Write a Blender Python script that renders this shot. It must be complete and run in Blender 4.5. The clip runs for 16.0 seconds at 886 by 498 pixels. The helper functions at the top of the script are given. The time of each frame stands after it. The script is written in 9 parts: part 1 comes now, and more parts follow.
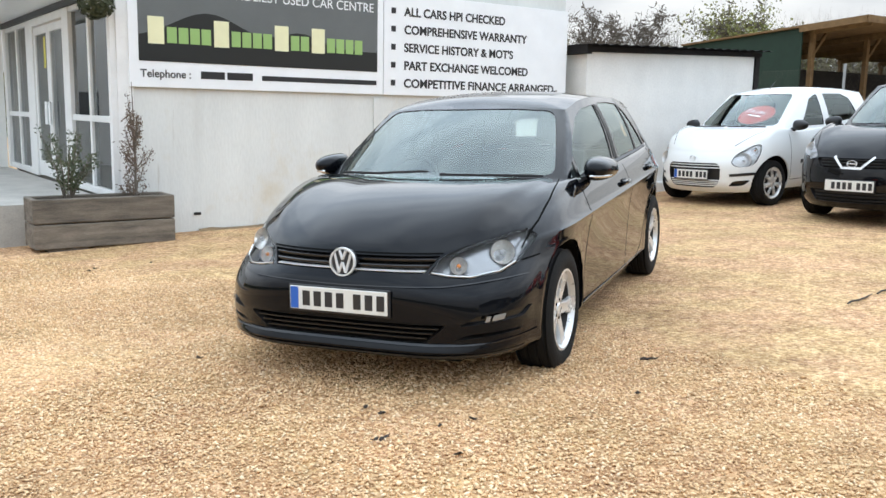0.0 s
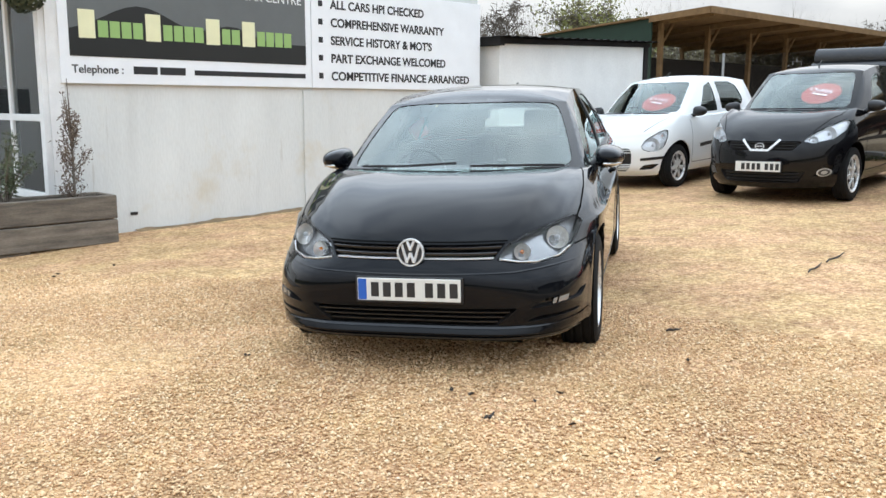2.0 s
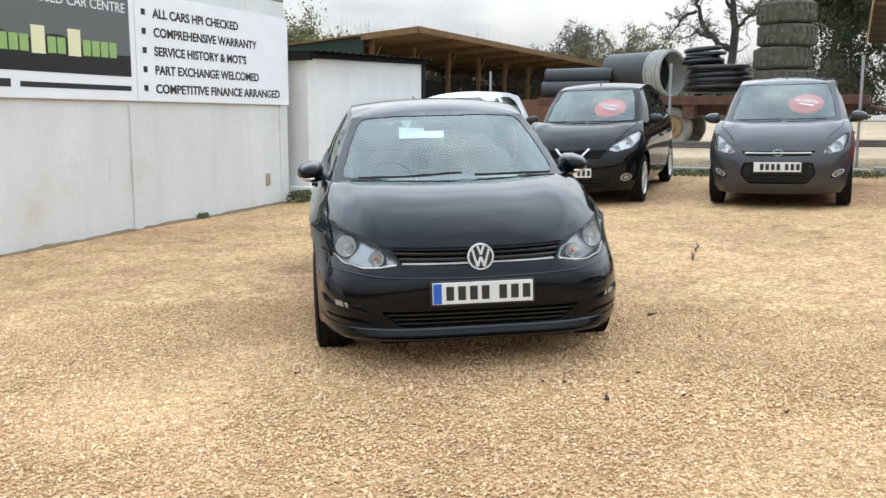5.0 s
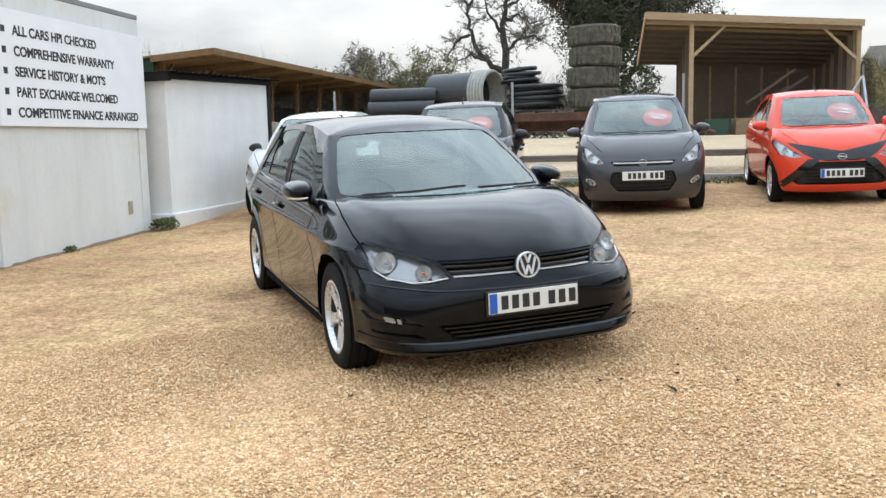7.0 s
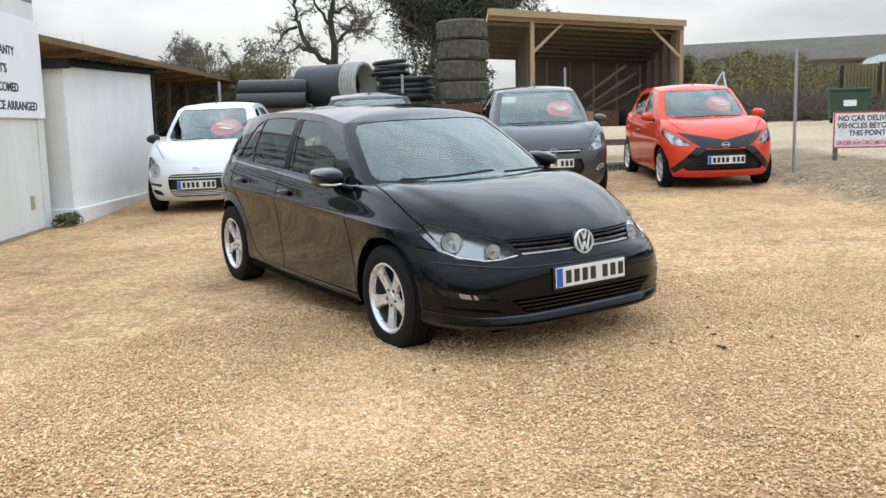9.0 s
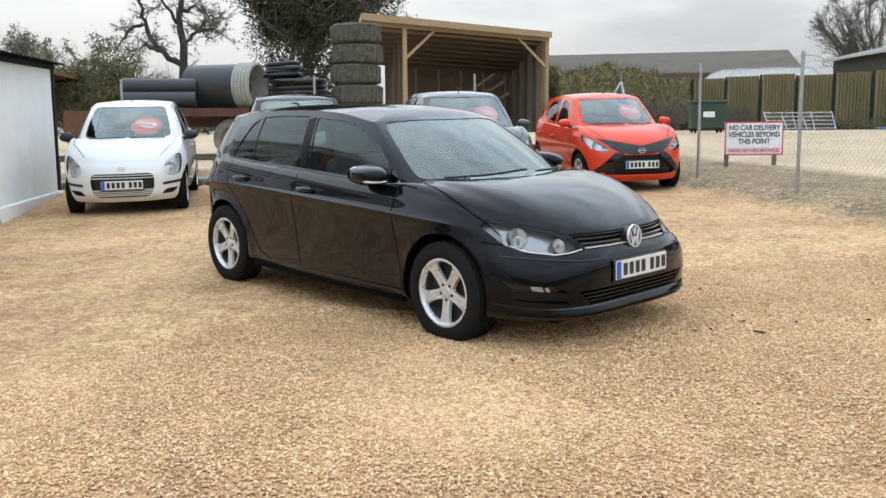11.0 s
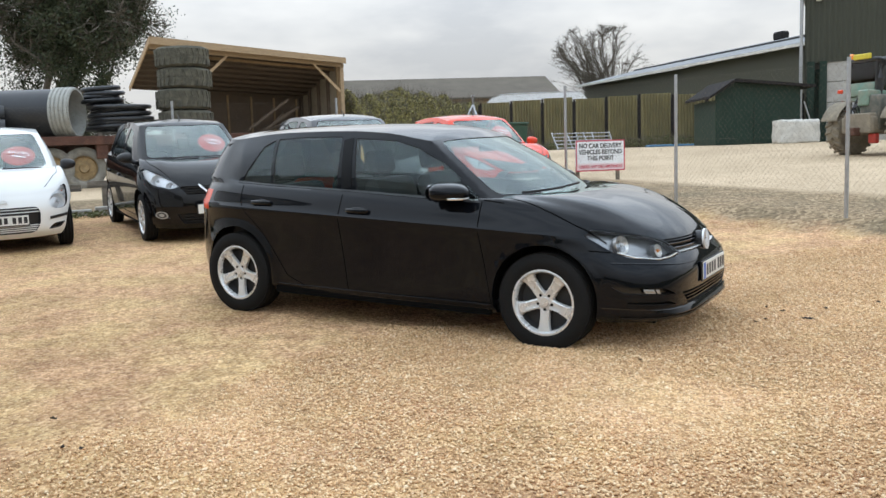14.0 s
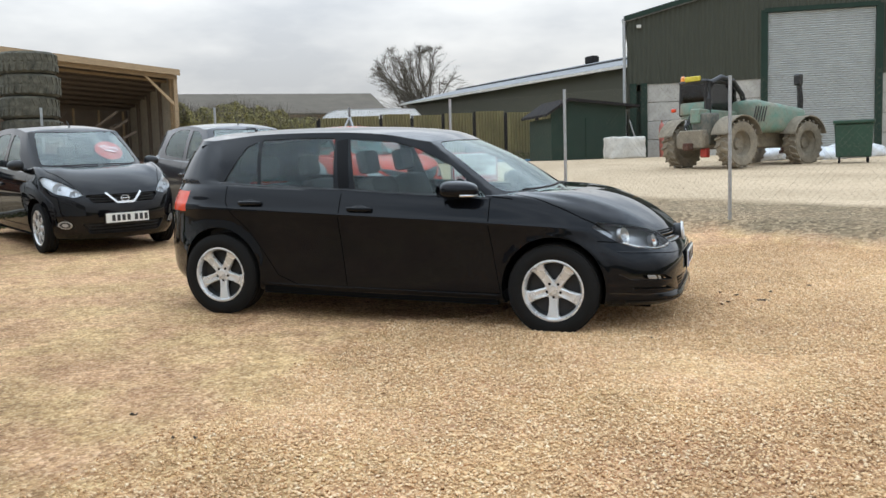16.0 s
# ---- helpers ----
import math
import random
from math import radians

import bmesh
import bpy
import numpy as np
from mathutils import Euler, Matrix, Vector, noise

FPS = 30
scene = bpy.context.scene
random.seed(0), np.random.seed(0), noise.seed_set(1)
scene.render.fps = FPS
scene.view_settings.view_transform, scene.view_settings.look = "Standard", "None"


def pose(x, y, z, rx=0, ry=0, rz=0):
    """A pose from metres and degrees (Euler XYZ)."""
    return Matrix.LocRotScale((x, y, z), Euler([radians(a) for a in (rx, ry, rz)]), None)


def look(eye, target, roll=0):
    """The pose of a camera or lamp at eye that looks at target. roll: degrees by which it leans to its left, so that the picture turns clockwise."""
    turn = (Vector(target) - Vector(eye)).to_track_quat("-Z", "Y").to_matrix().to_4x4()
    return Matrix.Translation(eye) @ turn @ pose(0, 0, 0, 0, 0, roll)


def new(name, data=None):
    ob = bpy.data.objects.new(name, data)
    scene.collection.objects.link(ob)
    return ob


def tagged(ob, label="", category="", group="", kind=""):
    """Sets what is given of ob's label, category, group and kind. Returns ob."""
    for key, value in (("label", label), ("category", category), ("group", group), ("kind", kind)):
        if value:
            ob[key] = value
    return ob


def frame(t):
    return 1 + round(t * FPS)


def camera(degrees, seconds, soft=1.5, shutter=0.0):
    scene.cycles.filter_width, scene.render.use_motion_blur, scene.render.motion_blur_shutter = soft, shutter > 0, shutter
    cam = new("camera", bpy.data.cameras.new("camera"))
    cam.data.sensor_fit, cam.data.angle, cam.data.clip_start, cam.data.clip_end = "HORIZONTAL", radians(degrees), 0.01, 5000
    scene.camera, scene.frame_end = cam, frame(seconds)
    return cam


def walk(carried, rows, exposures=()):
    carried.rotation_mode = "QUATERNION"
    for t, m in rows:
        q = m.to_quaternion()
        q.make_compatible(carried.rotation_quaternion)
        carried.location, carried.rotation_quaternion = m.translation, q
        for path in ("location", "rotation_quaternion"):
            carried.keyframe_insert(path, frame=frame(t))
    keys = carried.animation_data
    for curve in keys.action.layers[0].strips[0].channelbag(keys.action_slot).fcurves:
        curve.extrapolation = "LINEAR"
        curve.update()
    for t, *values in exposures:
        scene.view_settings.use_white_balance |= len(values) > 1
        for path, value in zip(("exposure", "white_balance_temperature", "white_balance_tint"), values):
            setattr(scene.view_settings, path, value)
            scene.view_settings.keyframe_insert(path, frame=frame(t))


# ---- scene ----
cam = camera(53.7, 16.0)
PATH = [
    (0, (0.002, 0.039, 1.274), (0.0, 2.015, 0.966), 1.1),
    (0.5, (-0.22, 0.024, 1.274), (-0.136, 1.995, 0.942), 1.1),
    (1, (-0.499, -0.012, 1.282), (-0.339, 1.955, 0.957), -0.4),
    (1.5, (-0.749, -0.1, 1.283), (-0.52, 1.861, 0.967), 0.2),
    (2, (-1.022, -0.08, 1.287), (-0.693, 1.866, 0.96), 0.2),
    (2.5, (-1.355, -0.027, 1.282), (-0.921, 1.899, 0.96), -0.3),
    (3, (-1.679, -0.024, 1.268), (-1.177, 1.887, 0.957), -0.9),
    (3.5, (-1.982, 0.126, 1.27), (-1.332, 1.991, 0.953), 0.0),
    (4, (-2.27, 0.217, 1.273), (-1.481, 2.032, 0.984), -0.2),
    (4.2, (-2.395, 0.221, 1.269), (-1.566, 2.019, 0.985), -0.4),
    (6.3, (-3.58, 0.889, 1.258), (-2.338, 2.431, 0.982), -0.1),
    (6.5, (-3.694, 0.986, 1.252), (-2.414, 2.502, 1.000), -0.9),
    (7, (-3.979, 1.154, 1.232), (-2.595, 2.575, 0.984), -1.3),
    (7.5, (-4.274, 1.313, 1.227), (-2.838, 2.681, 0.981), -0.3),
    (8, (-4.55, 1.519, 1.223), (-3.026, 2.788, 0.971), -1.8),
    (8.5, (-4.802, 1.72, 1.201), (-3.233, 2.932, 0.953), -0.7),
    (9, (-5.017, 1.99, 1.222), (-3.381, 3.105, 0.950), -1.4),
    (9.2, (-5.089, 2.126, 1.227), (-3.428, 3.21, 0.979), -1.7),
    (11.3, (-5.874, 3.128, 1.202), (-4.051, 3.903, 0.927), -1.3),
    (11.5, (-5.939, 3.218, 1.201), (-4.108, 3.972, 0.921), -2.2),
    (12, (-5.993, 3.538, 1.189), (-4.127, 4.216, 0.949), -1.8),
    (12.5, (-6.098, 3.898, 1.202), (-4.207, 4.506, 0.97), -1.7),
    (13, (-6.205, 4.239, 1.206), (-4.287, 4.748, 0.959), -1.8),
    (13.5, (-6.297, 4.643, 1.212), (-4.349, 5.042, 0.999), -2.0),
    (14, (-6.457, 4.965, 1.191), (-4.492, 5.265, 0.972), -1.8),
    (14.5, (-6.542, 5.28, 1.188), (-4.566, 5.489, 0.959), -1.3),
    (15, (-6.647, 5.618, 1.173), (-4.662, 5.743, 0.958), -1.6),
    (15.5, (-6.786, 5.934, 1.152), (-4.8, 5.926, 0.92), -1.7),
    (16, (-6.814, 6.267, 1.105), (-4.827, 6.149, 0.913), -1.7),
]
walk(cam, [(t, look(eye, target, roll)) for t, eye, target, roll in PATH], exposures=((0, -0.06), (3.5, -0.12), (6.5, -0.20), (9, -0.26), (16, -0.38)))

# ---- world, sun, exposure ----
SLOPE = 0.0288            # the lot rises gently towards +x
LEAN = math.degrees(math.atan(SLOPE))
scene.view_settings.exposure = 0.0

world = bpy.data.worlds.new("overcast_sky")
scene.world = world
world.use_nodes = True
wn = world.node_tree.nodes
wl = world.node_tree.links
wn.clear()
w_out = wn.new("ShaderNodeOutputWorld")
w_bg = wn.new("ShaderNodeBackground")
w_sky = wn.new("ShaderNodeTexSky")
w_sky.sky_type = "NISHITA"
w_sky.sun_disc = False
w_sky.sun_elevation = radians(63)
w_sky.sun_rotation = radians(45)
w_sky.air_density, w_sky.dust_density = 1.2, 3.0
w_co = wn.new("ShaderNodeTexCoord")
w_map = wn.new("ShaderNodeMapping")
w_map.inputs["Scale"].default_value = (1.6, 1.6, 5.0)
w_map.inputs["Location"].default_value = (0.3, 0.6, 0.1)
w_noise = wn.new("ShaderNodeTexNoise")
w_noise.inputs["Scale"].default_value = 2.2
w_noise.inputs["Detail"].default_value = 7
w_noise.inputs["Roughness"].default_value = 0.52
w_ramp = wn.new("ShaderNodeValToRGB")
w_ramp.color_ramp.elements[0].position, w_ramp.color_ramp.elements[0].color = 0.37, (8.3, 8.6, 9.1, 1)
w_ramp.color_ramp.elements[1].position, w_ramp.color_ramp.elements[1].color = 0.60, (11.9, 12.0, 12.1, 1)
w_mix = wn.new("ShaderNodeMixRGB")
w_mix.inputs["Fac"].default_value = 0.9
wl.new(w_co.outputs["Generated"], w_map.inputs["Vector"])
wl.new(w_map.outputs["Vector"], w_noise.inputs["Vector"])
wl.new(w_noise.outputs["Fac"], w_ramp.inputs["Fac"])
wl.new(w_sky.outputs["Color"], w_mix.inputs["Color1"])
wl.new(w_ramp.outputs["Color"], w_mix.inputs["Color2"])
# an overcast dome: three times as bright overhead as at the horizon
w_sep = wn.new("ShaderNodeSeparateXYZ")
w_up = wn.new("ShaderNodeMapRange")
w_up.inputs["From Min"].default_value, w_up.inputs["From Max"].default_value = 0.0, 0.6
w_up.inputs["To Min"].default_value, w_up.inputs["To Max"].default_value = 0.90, 2.9
w_dome = wn.new("ShaderNodeMixRGB")
w_dome.blend_type = "MULTIPLY"
w_dome.inputs["Fac"].default_value = 1.0
wl.new(w_co.outputs["Generated"], w_sep.inputs["Vector"])
wl.new(w_sep.outputs["Z"], w_up.inputs["Value"])
wl.new(w_mix.outputs["Color"], w_dome.inputs["Color1"])
wl.new(w_up.outputs["Result"], w_dome.inputs["Color2"])
w_tint = wn.new("ShaderNodeValToRGB")
w_tint.color_ramp.elements[0].position, w_tint.color_ramp.elements[0].color = 0.10, (1.0, 1.0, 0.985, 1)
w_tint.color_ramp.elements[1].position, w_tint.color_ramp.elements[1].color = 0.65, (0.84, 0.97, 1.10, 1)
w_cool = wn.new("ShaderNodeMixRGB")
w_cool.blend_type = "MULTIPLY"
w_cool.inputs["Fac"].default_value = 1.0
wl.new(w_sep.outputs["Z"], w_tint.inputs["Fac"])
wl.new(w_dome.outputs["Color"], w_cool.inputs["Color1"])
wl.new(w_tint.outputs["Color"], w_cool.inputs["Color2"])
wl.new(w_cool.outputs["Color"], w_bg.inputs["Color"])
w_bg.inputs["Strength"].default_value = 0.08
wl.new(w_bg.outputs["Background"], w_out.inputs["Surface"])

sun = new("sun", bpy.data.lights.new("sun", "SUN"))
sun.data.energy, sun.data.angle, sun.data.color = 0.75, radians(110), (0.97, 0.975, 1.0)
sun.matrix_world = look((7, 7, 20), (0, 0, 0))

# ---- materials ----
def _rgb(c, k=1.0):
    return (min(1, c[0] * k), min(1, c[1] * k), min(1, c[2] * k), 1)


def surf(name, color, rough=0.6, metal=0.0, var=0.25, scale=6.0, fine=90.0, bump=0.15, coat=0.0, stain=None, stretch=(1, 1, 1), island=0.0, spec=0.5, rnd=0.0):
    """A painted, mineral or metal surface: broad stains, fine grain, relief."""
    m = bpy.data.materials.new(name)
    m.use_nodes = True
    n, l = m.node_tree.nodes, m.node_tree.links
    b = n["Principled BSDF"]
    co = n.new("ShaderNodeTexCoord")
    mp = n.new("ShaderNodeMapping")
    mp.inputs["Scale"].default_value = stretch
    l.new(co.outputs["Object"], mp.inputs["Vector"])
    big = n.new("ShaderNodeTexNoise")
    big.inputs["Scale"].default_value, big.inputs["Detail"].default_value, big.inputs["Roughness"].default_value = scale, 6, 0.6
    small = n.new("ShaderNodeTexNoise")
    small.inputs["Scale"].default_value, small.inputs["Detail"].default_value = fine, 4
    l.new(mp.outputs["Vector"], big.inputs["Vector"])
    l.new(mp.outputs["Vector"], small.inputs["Vector"])
    ramp = n.new("ShaderNodeValToRGB")
    ramp.color_ramp.elements[0].position, ramp.color_ramp.elements[1].position = 0.3, 0.7
    lo = stain if stain else (color[0] * (1 - var), color[1] * (1 - var), color[2] * (1 - var))
    ramp.color_ramp.elements[0].color = _rgb(lo)
    ramp.color_ramp.elements[1].color = _rgb(color, 1 + var * 0.35)
    l.new(big.outputs["Fac"], ramp.inputs["Fac"])
    mul = n.new("ShaderNodeMixRGB")
    mul.blend_type = "MULTIPLY"
    mul.inputs["Fac"].default_value = 0.6 * min(1, var * 2)
    gr = n.new("ShaderNodeValToRGB")
    gr.color_ramp.elements[0].position, gr.color_ramp.elements[0].color = 0.3, (0.55, 0.55, 0.55, 1)
    gr.color_ramp.elements[1].position, gr.color_ramp.elements[1].color = 0.6, (1, 1, 1, 1)
    l.new(small.outputs["Fac"], gr.inputs["Fac"])
    l.new(ramp.outputs["Color"], mul.inputs["Color1"])
    l.new(gr.outputs["Color"], mul.inputs["Color2"])
    last = mul.outputs["Color"]
    if island or rnd:
        src = n.new("ShaderNodeNewGeometry").outputs["Random Per Island"] if island else n.new("ShaderNodeObjectInfo").outputs["Random"]
        hv = n.new("ShaderNodeHueSaturation")
        mr = n.new("ShaderNodeMapRange")
        k = island or rnd
        mr.inputs["To Min"].default_value, mr.inputs["To Max"].default_value = 1 - k, 1 + k
        l.new(src, mr.inputs["Value"])
        l.new(mr.outputs["Result"], hv.inputs["Value"])
        l.new(last, hv.inputs["Color"])
        last = hv.outputs["Color"]
    l.new(last, b.inputs["Base Color"])
    rr = n.new("ShaderNodeMapRange")
    rr.inputs["To Min"].default_value, rr.inputs["To Max"].default_value = max(0.02, rough - 0.12 * min(1, rough * 2)), min(1, rough + 0.12 * min(1, rough * 2))
    l.new(big.outputs["Fac"], rr.inputs["Value"])
    l.new(rr.outputs["Result"], b.inputs["Roughness"])
    b.inputs["Metallic"].default_value = metal
    b.inputs["Specular IOR Level"].default_value = spec
    b.inputs["Coat Weight"].default_value = coat
    b.inputs["Coat Roughness"].default_value = 0.04
    if bump:
        bp = n.new("ShaderNodeBump")
        bp.inputs["Strength"].default_value, bp.inputs["Distance"].default_value = bump, 0.01
        l.new(small.outputs["Fac"], bp.inputs["Height"])
        l.new(bp.outputs["Normal"], b.inputs["Normal"])
    return m


def paint(name, color, ior=1.42, rough=0.32, metal=0.0, dust=0.04, facing=1.0):
    """Clear-coated car paint with a trace of dust."""
    m = bpy.data.materials.new(name)
    m.use_nodes = True
    n, l = m.node_tree.nodes, m.node_tree.links
    b = n["Principled BSDF"]
    co = n.new("ShaderNodeTexCoord")
    nz = n.new("ShaderNodeTexNoise")
    nz.inputs["Scale"].default_value, nz.inputs["Detail"].default_value = 3.0, 8
    l.new(co.outputs["Object"], nz.inputs["Vector"])
    mx = n.new("ShaderNodeMixRGB")
    mx.inputs["Color1"].default_value = _rgb(color)
    mx.inputs["Color2"].default_value = _rgb((color[0] + dust * 0.5, color[1] + dust * 0.45, color[2] + dust * 0.38))
    l.new(nz.outputs["Fac"], mx.inputs["Fac"])
    l.new(mx.outputs["Color"], b.inputs["Base Color"])
    b.inputs["Roughness"].default_value = rough
    b.inputs["Metallic"].default_value = metal
    b.inputs["Coat Weight"].default_value = 1.0
    b.inputs["Coat IOR"].default_value = ior
    rr = n.new("ShaderNodeMapRange")
    rr.inputs["To Min"].default_value, rr.inputs["To Max"].default_value = 0.015, 0.06
    l.new(nz.outputs["Fac"], rr.inputs["Value"])
    l.new(rr.outputs["Result"], b.inputs["Coat Roughness"])
    b.inputs["Specular IOR Level"].default_value = 0.0
    if facing < 1.0:
        # a deep lacquer: weak gloss seen square on, full gloss at a slant
        lw = n.new("ShaderNodeLayerWeight")
        lw.inputs["Blend"].default_value = 0.5
        gr = n.new("ShaderNodeMapRange")
        gr.inputs["From Min"].default_value, gr.inputs["From Max"].default_value = 0.25, 0.62
        gr.inputs["To Min"].default_value, gr.inputs["To Max"].default_value = facing, 1.0
        l.new(lw.outputs["Facing"], gr.inputs["Value"])
        l.new(gr.outputs["Result"], b.inputs["Coat Weight"])
    return m


def glass(name, tint=(0.75, 0.82, 0.8), clear=0.75, rough=0.0, ior=1.85, sheen=(1, 1, 1, 1)):
    """Thin window glass: clear and tinted, with a mirror gloss that grows at grazing angles."""
    m = bpy.data.materials.new(name)
    m.use_nodes = True
    n, l = m.node_tree.nodes, m.node_tree.links
    n.clear()
    out = n.new("ShaderNodeOutputMaterial")
    tr = n.new("ShaderNodeBsdfTransparent")
    tr.inputs["Color"].default_value = (tint[0] * clear, tint[1] * clear, tint[2] * clear, 1)
    gl = n.new("ShaderNodeBsdfGlossy")
    gl.inputs["Roughness"].default_value = 0.01 + rough
    fr = n.new("ShaderNodeFresnel")
    fr.inputs["IOR"].default_value = ior
    gl.inputs["Color"].default_value = sheen
    mx = n.new("ShaderNodeMixShader")
    l.new(fr.outputs["Fac"], mx.inputs["Fac"])
    l.new(tr.outputs["BSDF"], mx.inputs[1])
    l.new(gl.outputs["BSDF"], mx.inputs[2])
    l.new(mx.outputs["Shader"], out.inputs["Surface"])
    return m


def leafy(name, a, b2, rough=0.6):
    m = bpy.data.materials.new(name)
    m.use_nodes = True
    n, l = m.node_tree.nodes, m.node_tree.links
    b = n["Principled BSDF"]
    g = n.new("ShaderNodeNewGeometry")
    rp = n.new("ShaderNodeValToRGB")
    rp.color_ramp.elements[0].color, rp.color_ramp.elements[1].color = _rgb(a), _rgb(b2)
    l.new(g.outputs["Random Per Island"], rp.inputs["Fac"])
    l.new(rp.outputs["Color"], b.inputs["Base Color"])
    b.inputs["Roughness"].default_value = rough
    b.inputs["Specular IOR Level"].default_value = 0.25
    return m


def stained(name, color, dirt):
    """Old render: soft upright streaks, patchy ochre stains and fine cracks of grime."""
    m = surf(name, color, 0.85, var=0.10, scale=1.6, fine=45, bump=0.25, stretch=(1, 1, 0.3))
    n, l = m.node_tree.nodes, m.node_tree.links
    b = n["Principled BSDF"]
    src = b.inputs["Base Color"].links[0].from_socket
    co = n.new("ShaderNodeTexCoord")
    last = src
    for scale, stretch, lo, hi, amount, col in ((1.1, (1, 1, 0.8), 0.56, 0.72, 0.55, dirt), (2.6, (1, 1, 0.10), 0.55, 0.75, 0.35, (0.48, 0.48, 0.45)), (9.0, (1, 1, 0.06), 0.64, 0.72, 0.5, (0.40, 0.37, 0.31))):
        mp = n.new("ShaderNodeMapping")
        mp.inputs["Scale"].default_value = stretch
        l.new(co.outputs["Object"], mp.inputs["Vector"])
        z = n.new("ShaderNodeTexNoise")
        z.inputs["Scale"].default_value, z.inputs["Detail"].default_value, z.inputs["Roughness"].default_value = scale, 8, 0.68
        l.new(mp.outputs["Vector"], z.inputs["Vector"])
        r = n.new("ShaderNodeMapRange")
        r.inputs["From Min"].default_value, r.inputs["From Max"].default_value, r.inputs["To Max"].default_value = lo, hi, amount
        l.new(z.outputs["Fac"], r.inputs["Value"])
        x = n.new("ShaderNodeMixRGB")
        x.inputs["Color2"].default_value = _rgb(col)
        l.new(r.outputs["Result"], x.inputs["Fac"])
        l.new(last, x.inputs["Color1"])
        last = x.outputs["Color"]
    l.new(last, b.inputs["Base Color"])
    return m


M_PLASTER = stained("cream_render", (0.70, 0.715, 0.695), (0.57, 0.50, 0.36))
M_WHITEWALL = surf("whitewashed_render", (0.80, 0.795, 0.77), 0.85, var=0.10, scale=1.6, fine=30, bump=0.35)
M_WHITE = surf("white_gloss_paint", (0.82, 0.82, 0.81), 0.35, var=0.08, scale=5, bump=0.03)
M_SIGNWHITE = surf("sign_white_vinyl", (0.86, 0.88, 0.90), 0.35, var=0.05, scale=3, bump=0.0)
M_SIGNGREY = surf("sign_grey_vinyl", (0.13, 0.14, 0.14), 0.4, var=0.08, scale=3, bump=0.0)
M_SIGNBLACK = surf("sign_black_vinyl", (0.012, 0.013, 0.012), 0.4, var=0.1, scale=3, bump=0.0)
M_SIGNGREEN = surf("sign_green_vinyl", (0.30, 0.47, 0.16), 0.4, var=0.05, bump=0.0)
M_SIGNCREAM = surf("sign_cream_vinyl", (0.80, 0.78, 0.50), 0.4, var=0.05, bump=0.0)
M_SIGNRED = surf("sign_red_vinyl", (0.55, 0.05, 0.09), 0.4, var=0.05, bump=0.0)
M_INK = surf("black_ink", (0.02, 0.02, 0.022), 0.45, var=0.1, bump=0.0)
M_WOODOLD = surf("weathered_sleeper_wood", (0.235, 0.20, 0.16), 0.9, var=0.6, scale=6, fine=80, bump=0.9, stretch=(0.35, 1, 2.6), rnd=0.12)
M_WOODNEW = surf("new_pine_timber", (0.42, 0.30, 0.18), 0.8, var=0.22, scale=6, fine=40, bump=0.2, stretch=(0.6, 1, 2), rnd=0.1)
M_WOODMID = surf("brown_barn_timber", (0.32, 0.22, 0.12), 0.85, var=0.3, scale=6, fine=40, bump=0.2, rnd=0.1)
# weathered brown, with the shadow under the open barn's roof mixed in
M_BARNWOOD = surf("shaded_weathered_barn_timber", (0.20, 0.125, 0.062), 0.85, var=0.3, scale=3.0, fine=40, bump=0.2, spec=0.2)
M_PLYPALE = surf("grey_beige_board", (0.30, 0.26, 0.20), 0.85, var=0.2, scale=3, fine=60, bump=0.1)
M_DUSTYTYRE = surf("pale_dusty_rubber", (0.26, 0.245, 0.21), 0.95, var=0.45, scale=5, fine=50, bump=0.3)
M_SCRUB = leafy("olive_brown_scrub", (0.10, 0.085, 0.045), (0.20, 0.175, 0.095))
# board brown deepened so that the shelter's inside looks shaded
M_PLYSHADED = surf("shaded_brown_chipboard", (0.115, 0.085, 0.062), 0.85, var=0.2, scale=3, fine=60, bump=0.1)
M_CONC = surf("worn_concrete", (0.46, 0.44, 0.40), 0.9, var=0.25, scale=2.5, fine=60, bump=0.3)
M_CONCWHITE = surf("pale_concrete_block", (0.62, 0.60, 0.55), 0.9, var=0.25, scale=4, fine=60, bump=0.3)
M_GREENCLAD = surf("olive_green_cladding", (0.041, 0.044, 0.027), 0.55, var=0.15, scale=1.5, fine=40, bump=0.02)
M_GREENDARK = surf("dark_green_sheet", (0.016, 0.036, 0.025), 0.6, var=0.2, scale=2, bump=0.02, spec=0.25)
M_GREYROOF = surf("grey_sheet_roof", (0.27, 0.275, 0.28), 0.8, var=0.2, scale=1.0, bump=0.05, spec=0.2)
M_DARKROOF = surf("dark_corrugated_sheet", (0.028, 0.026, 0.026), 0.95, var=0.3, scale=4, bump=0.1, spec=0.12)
M_FARROOF = surf("weathered_fibre_cement_roof", (0.150, 0.130, 0.105), 0.95, var=0.2, scale=0.6, bump=0.1, spec=0.1)
M_FENCEWIRE = surf("weathered_fence_wire", (0.16, 0.135, 0.105), 0.75, 0.2, var=0.2, scale=12, bump=0.0, spec=0.2)
M_GALV = surf("galvanised_steel", (0.45, 0.46, 0.47), 0.45, 0.8, var=0.2, scale=12, bump=0.05)
M_ROLLER = surf("grey_roller_shutter", (0.37, 0.385, 0.375), 0.5, 0.1, var=0.12, scale=2, bump=0.03)
M_RUST = surf("rusty_red_steel", (0.125, 0.055, 0.036), 0.8, 0.2, var=0.5, scale=5, fine=50, bump=0.3)
M_RUBBER = surf("dusty_black_rubber", (0.009, 0.0088, 0.0085), 0.85, spec=0.25, var=0.3, scale=12, fine=90, bump=0.2)
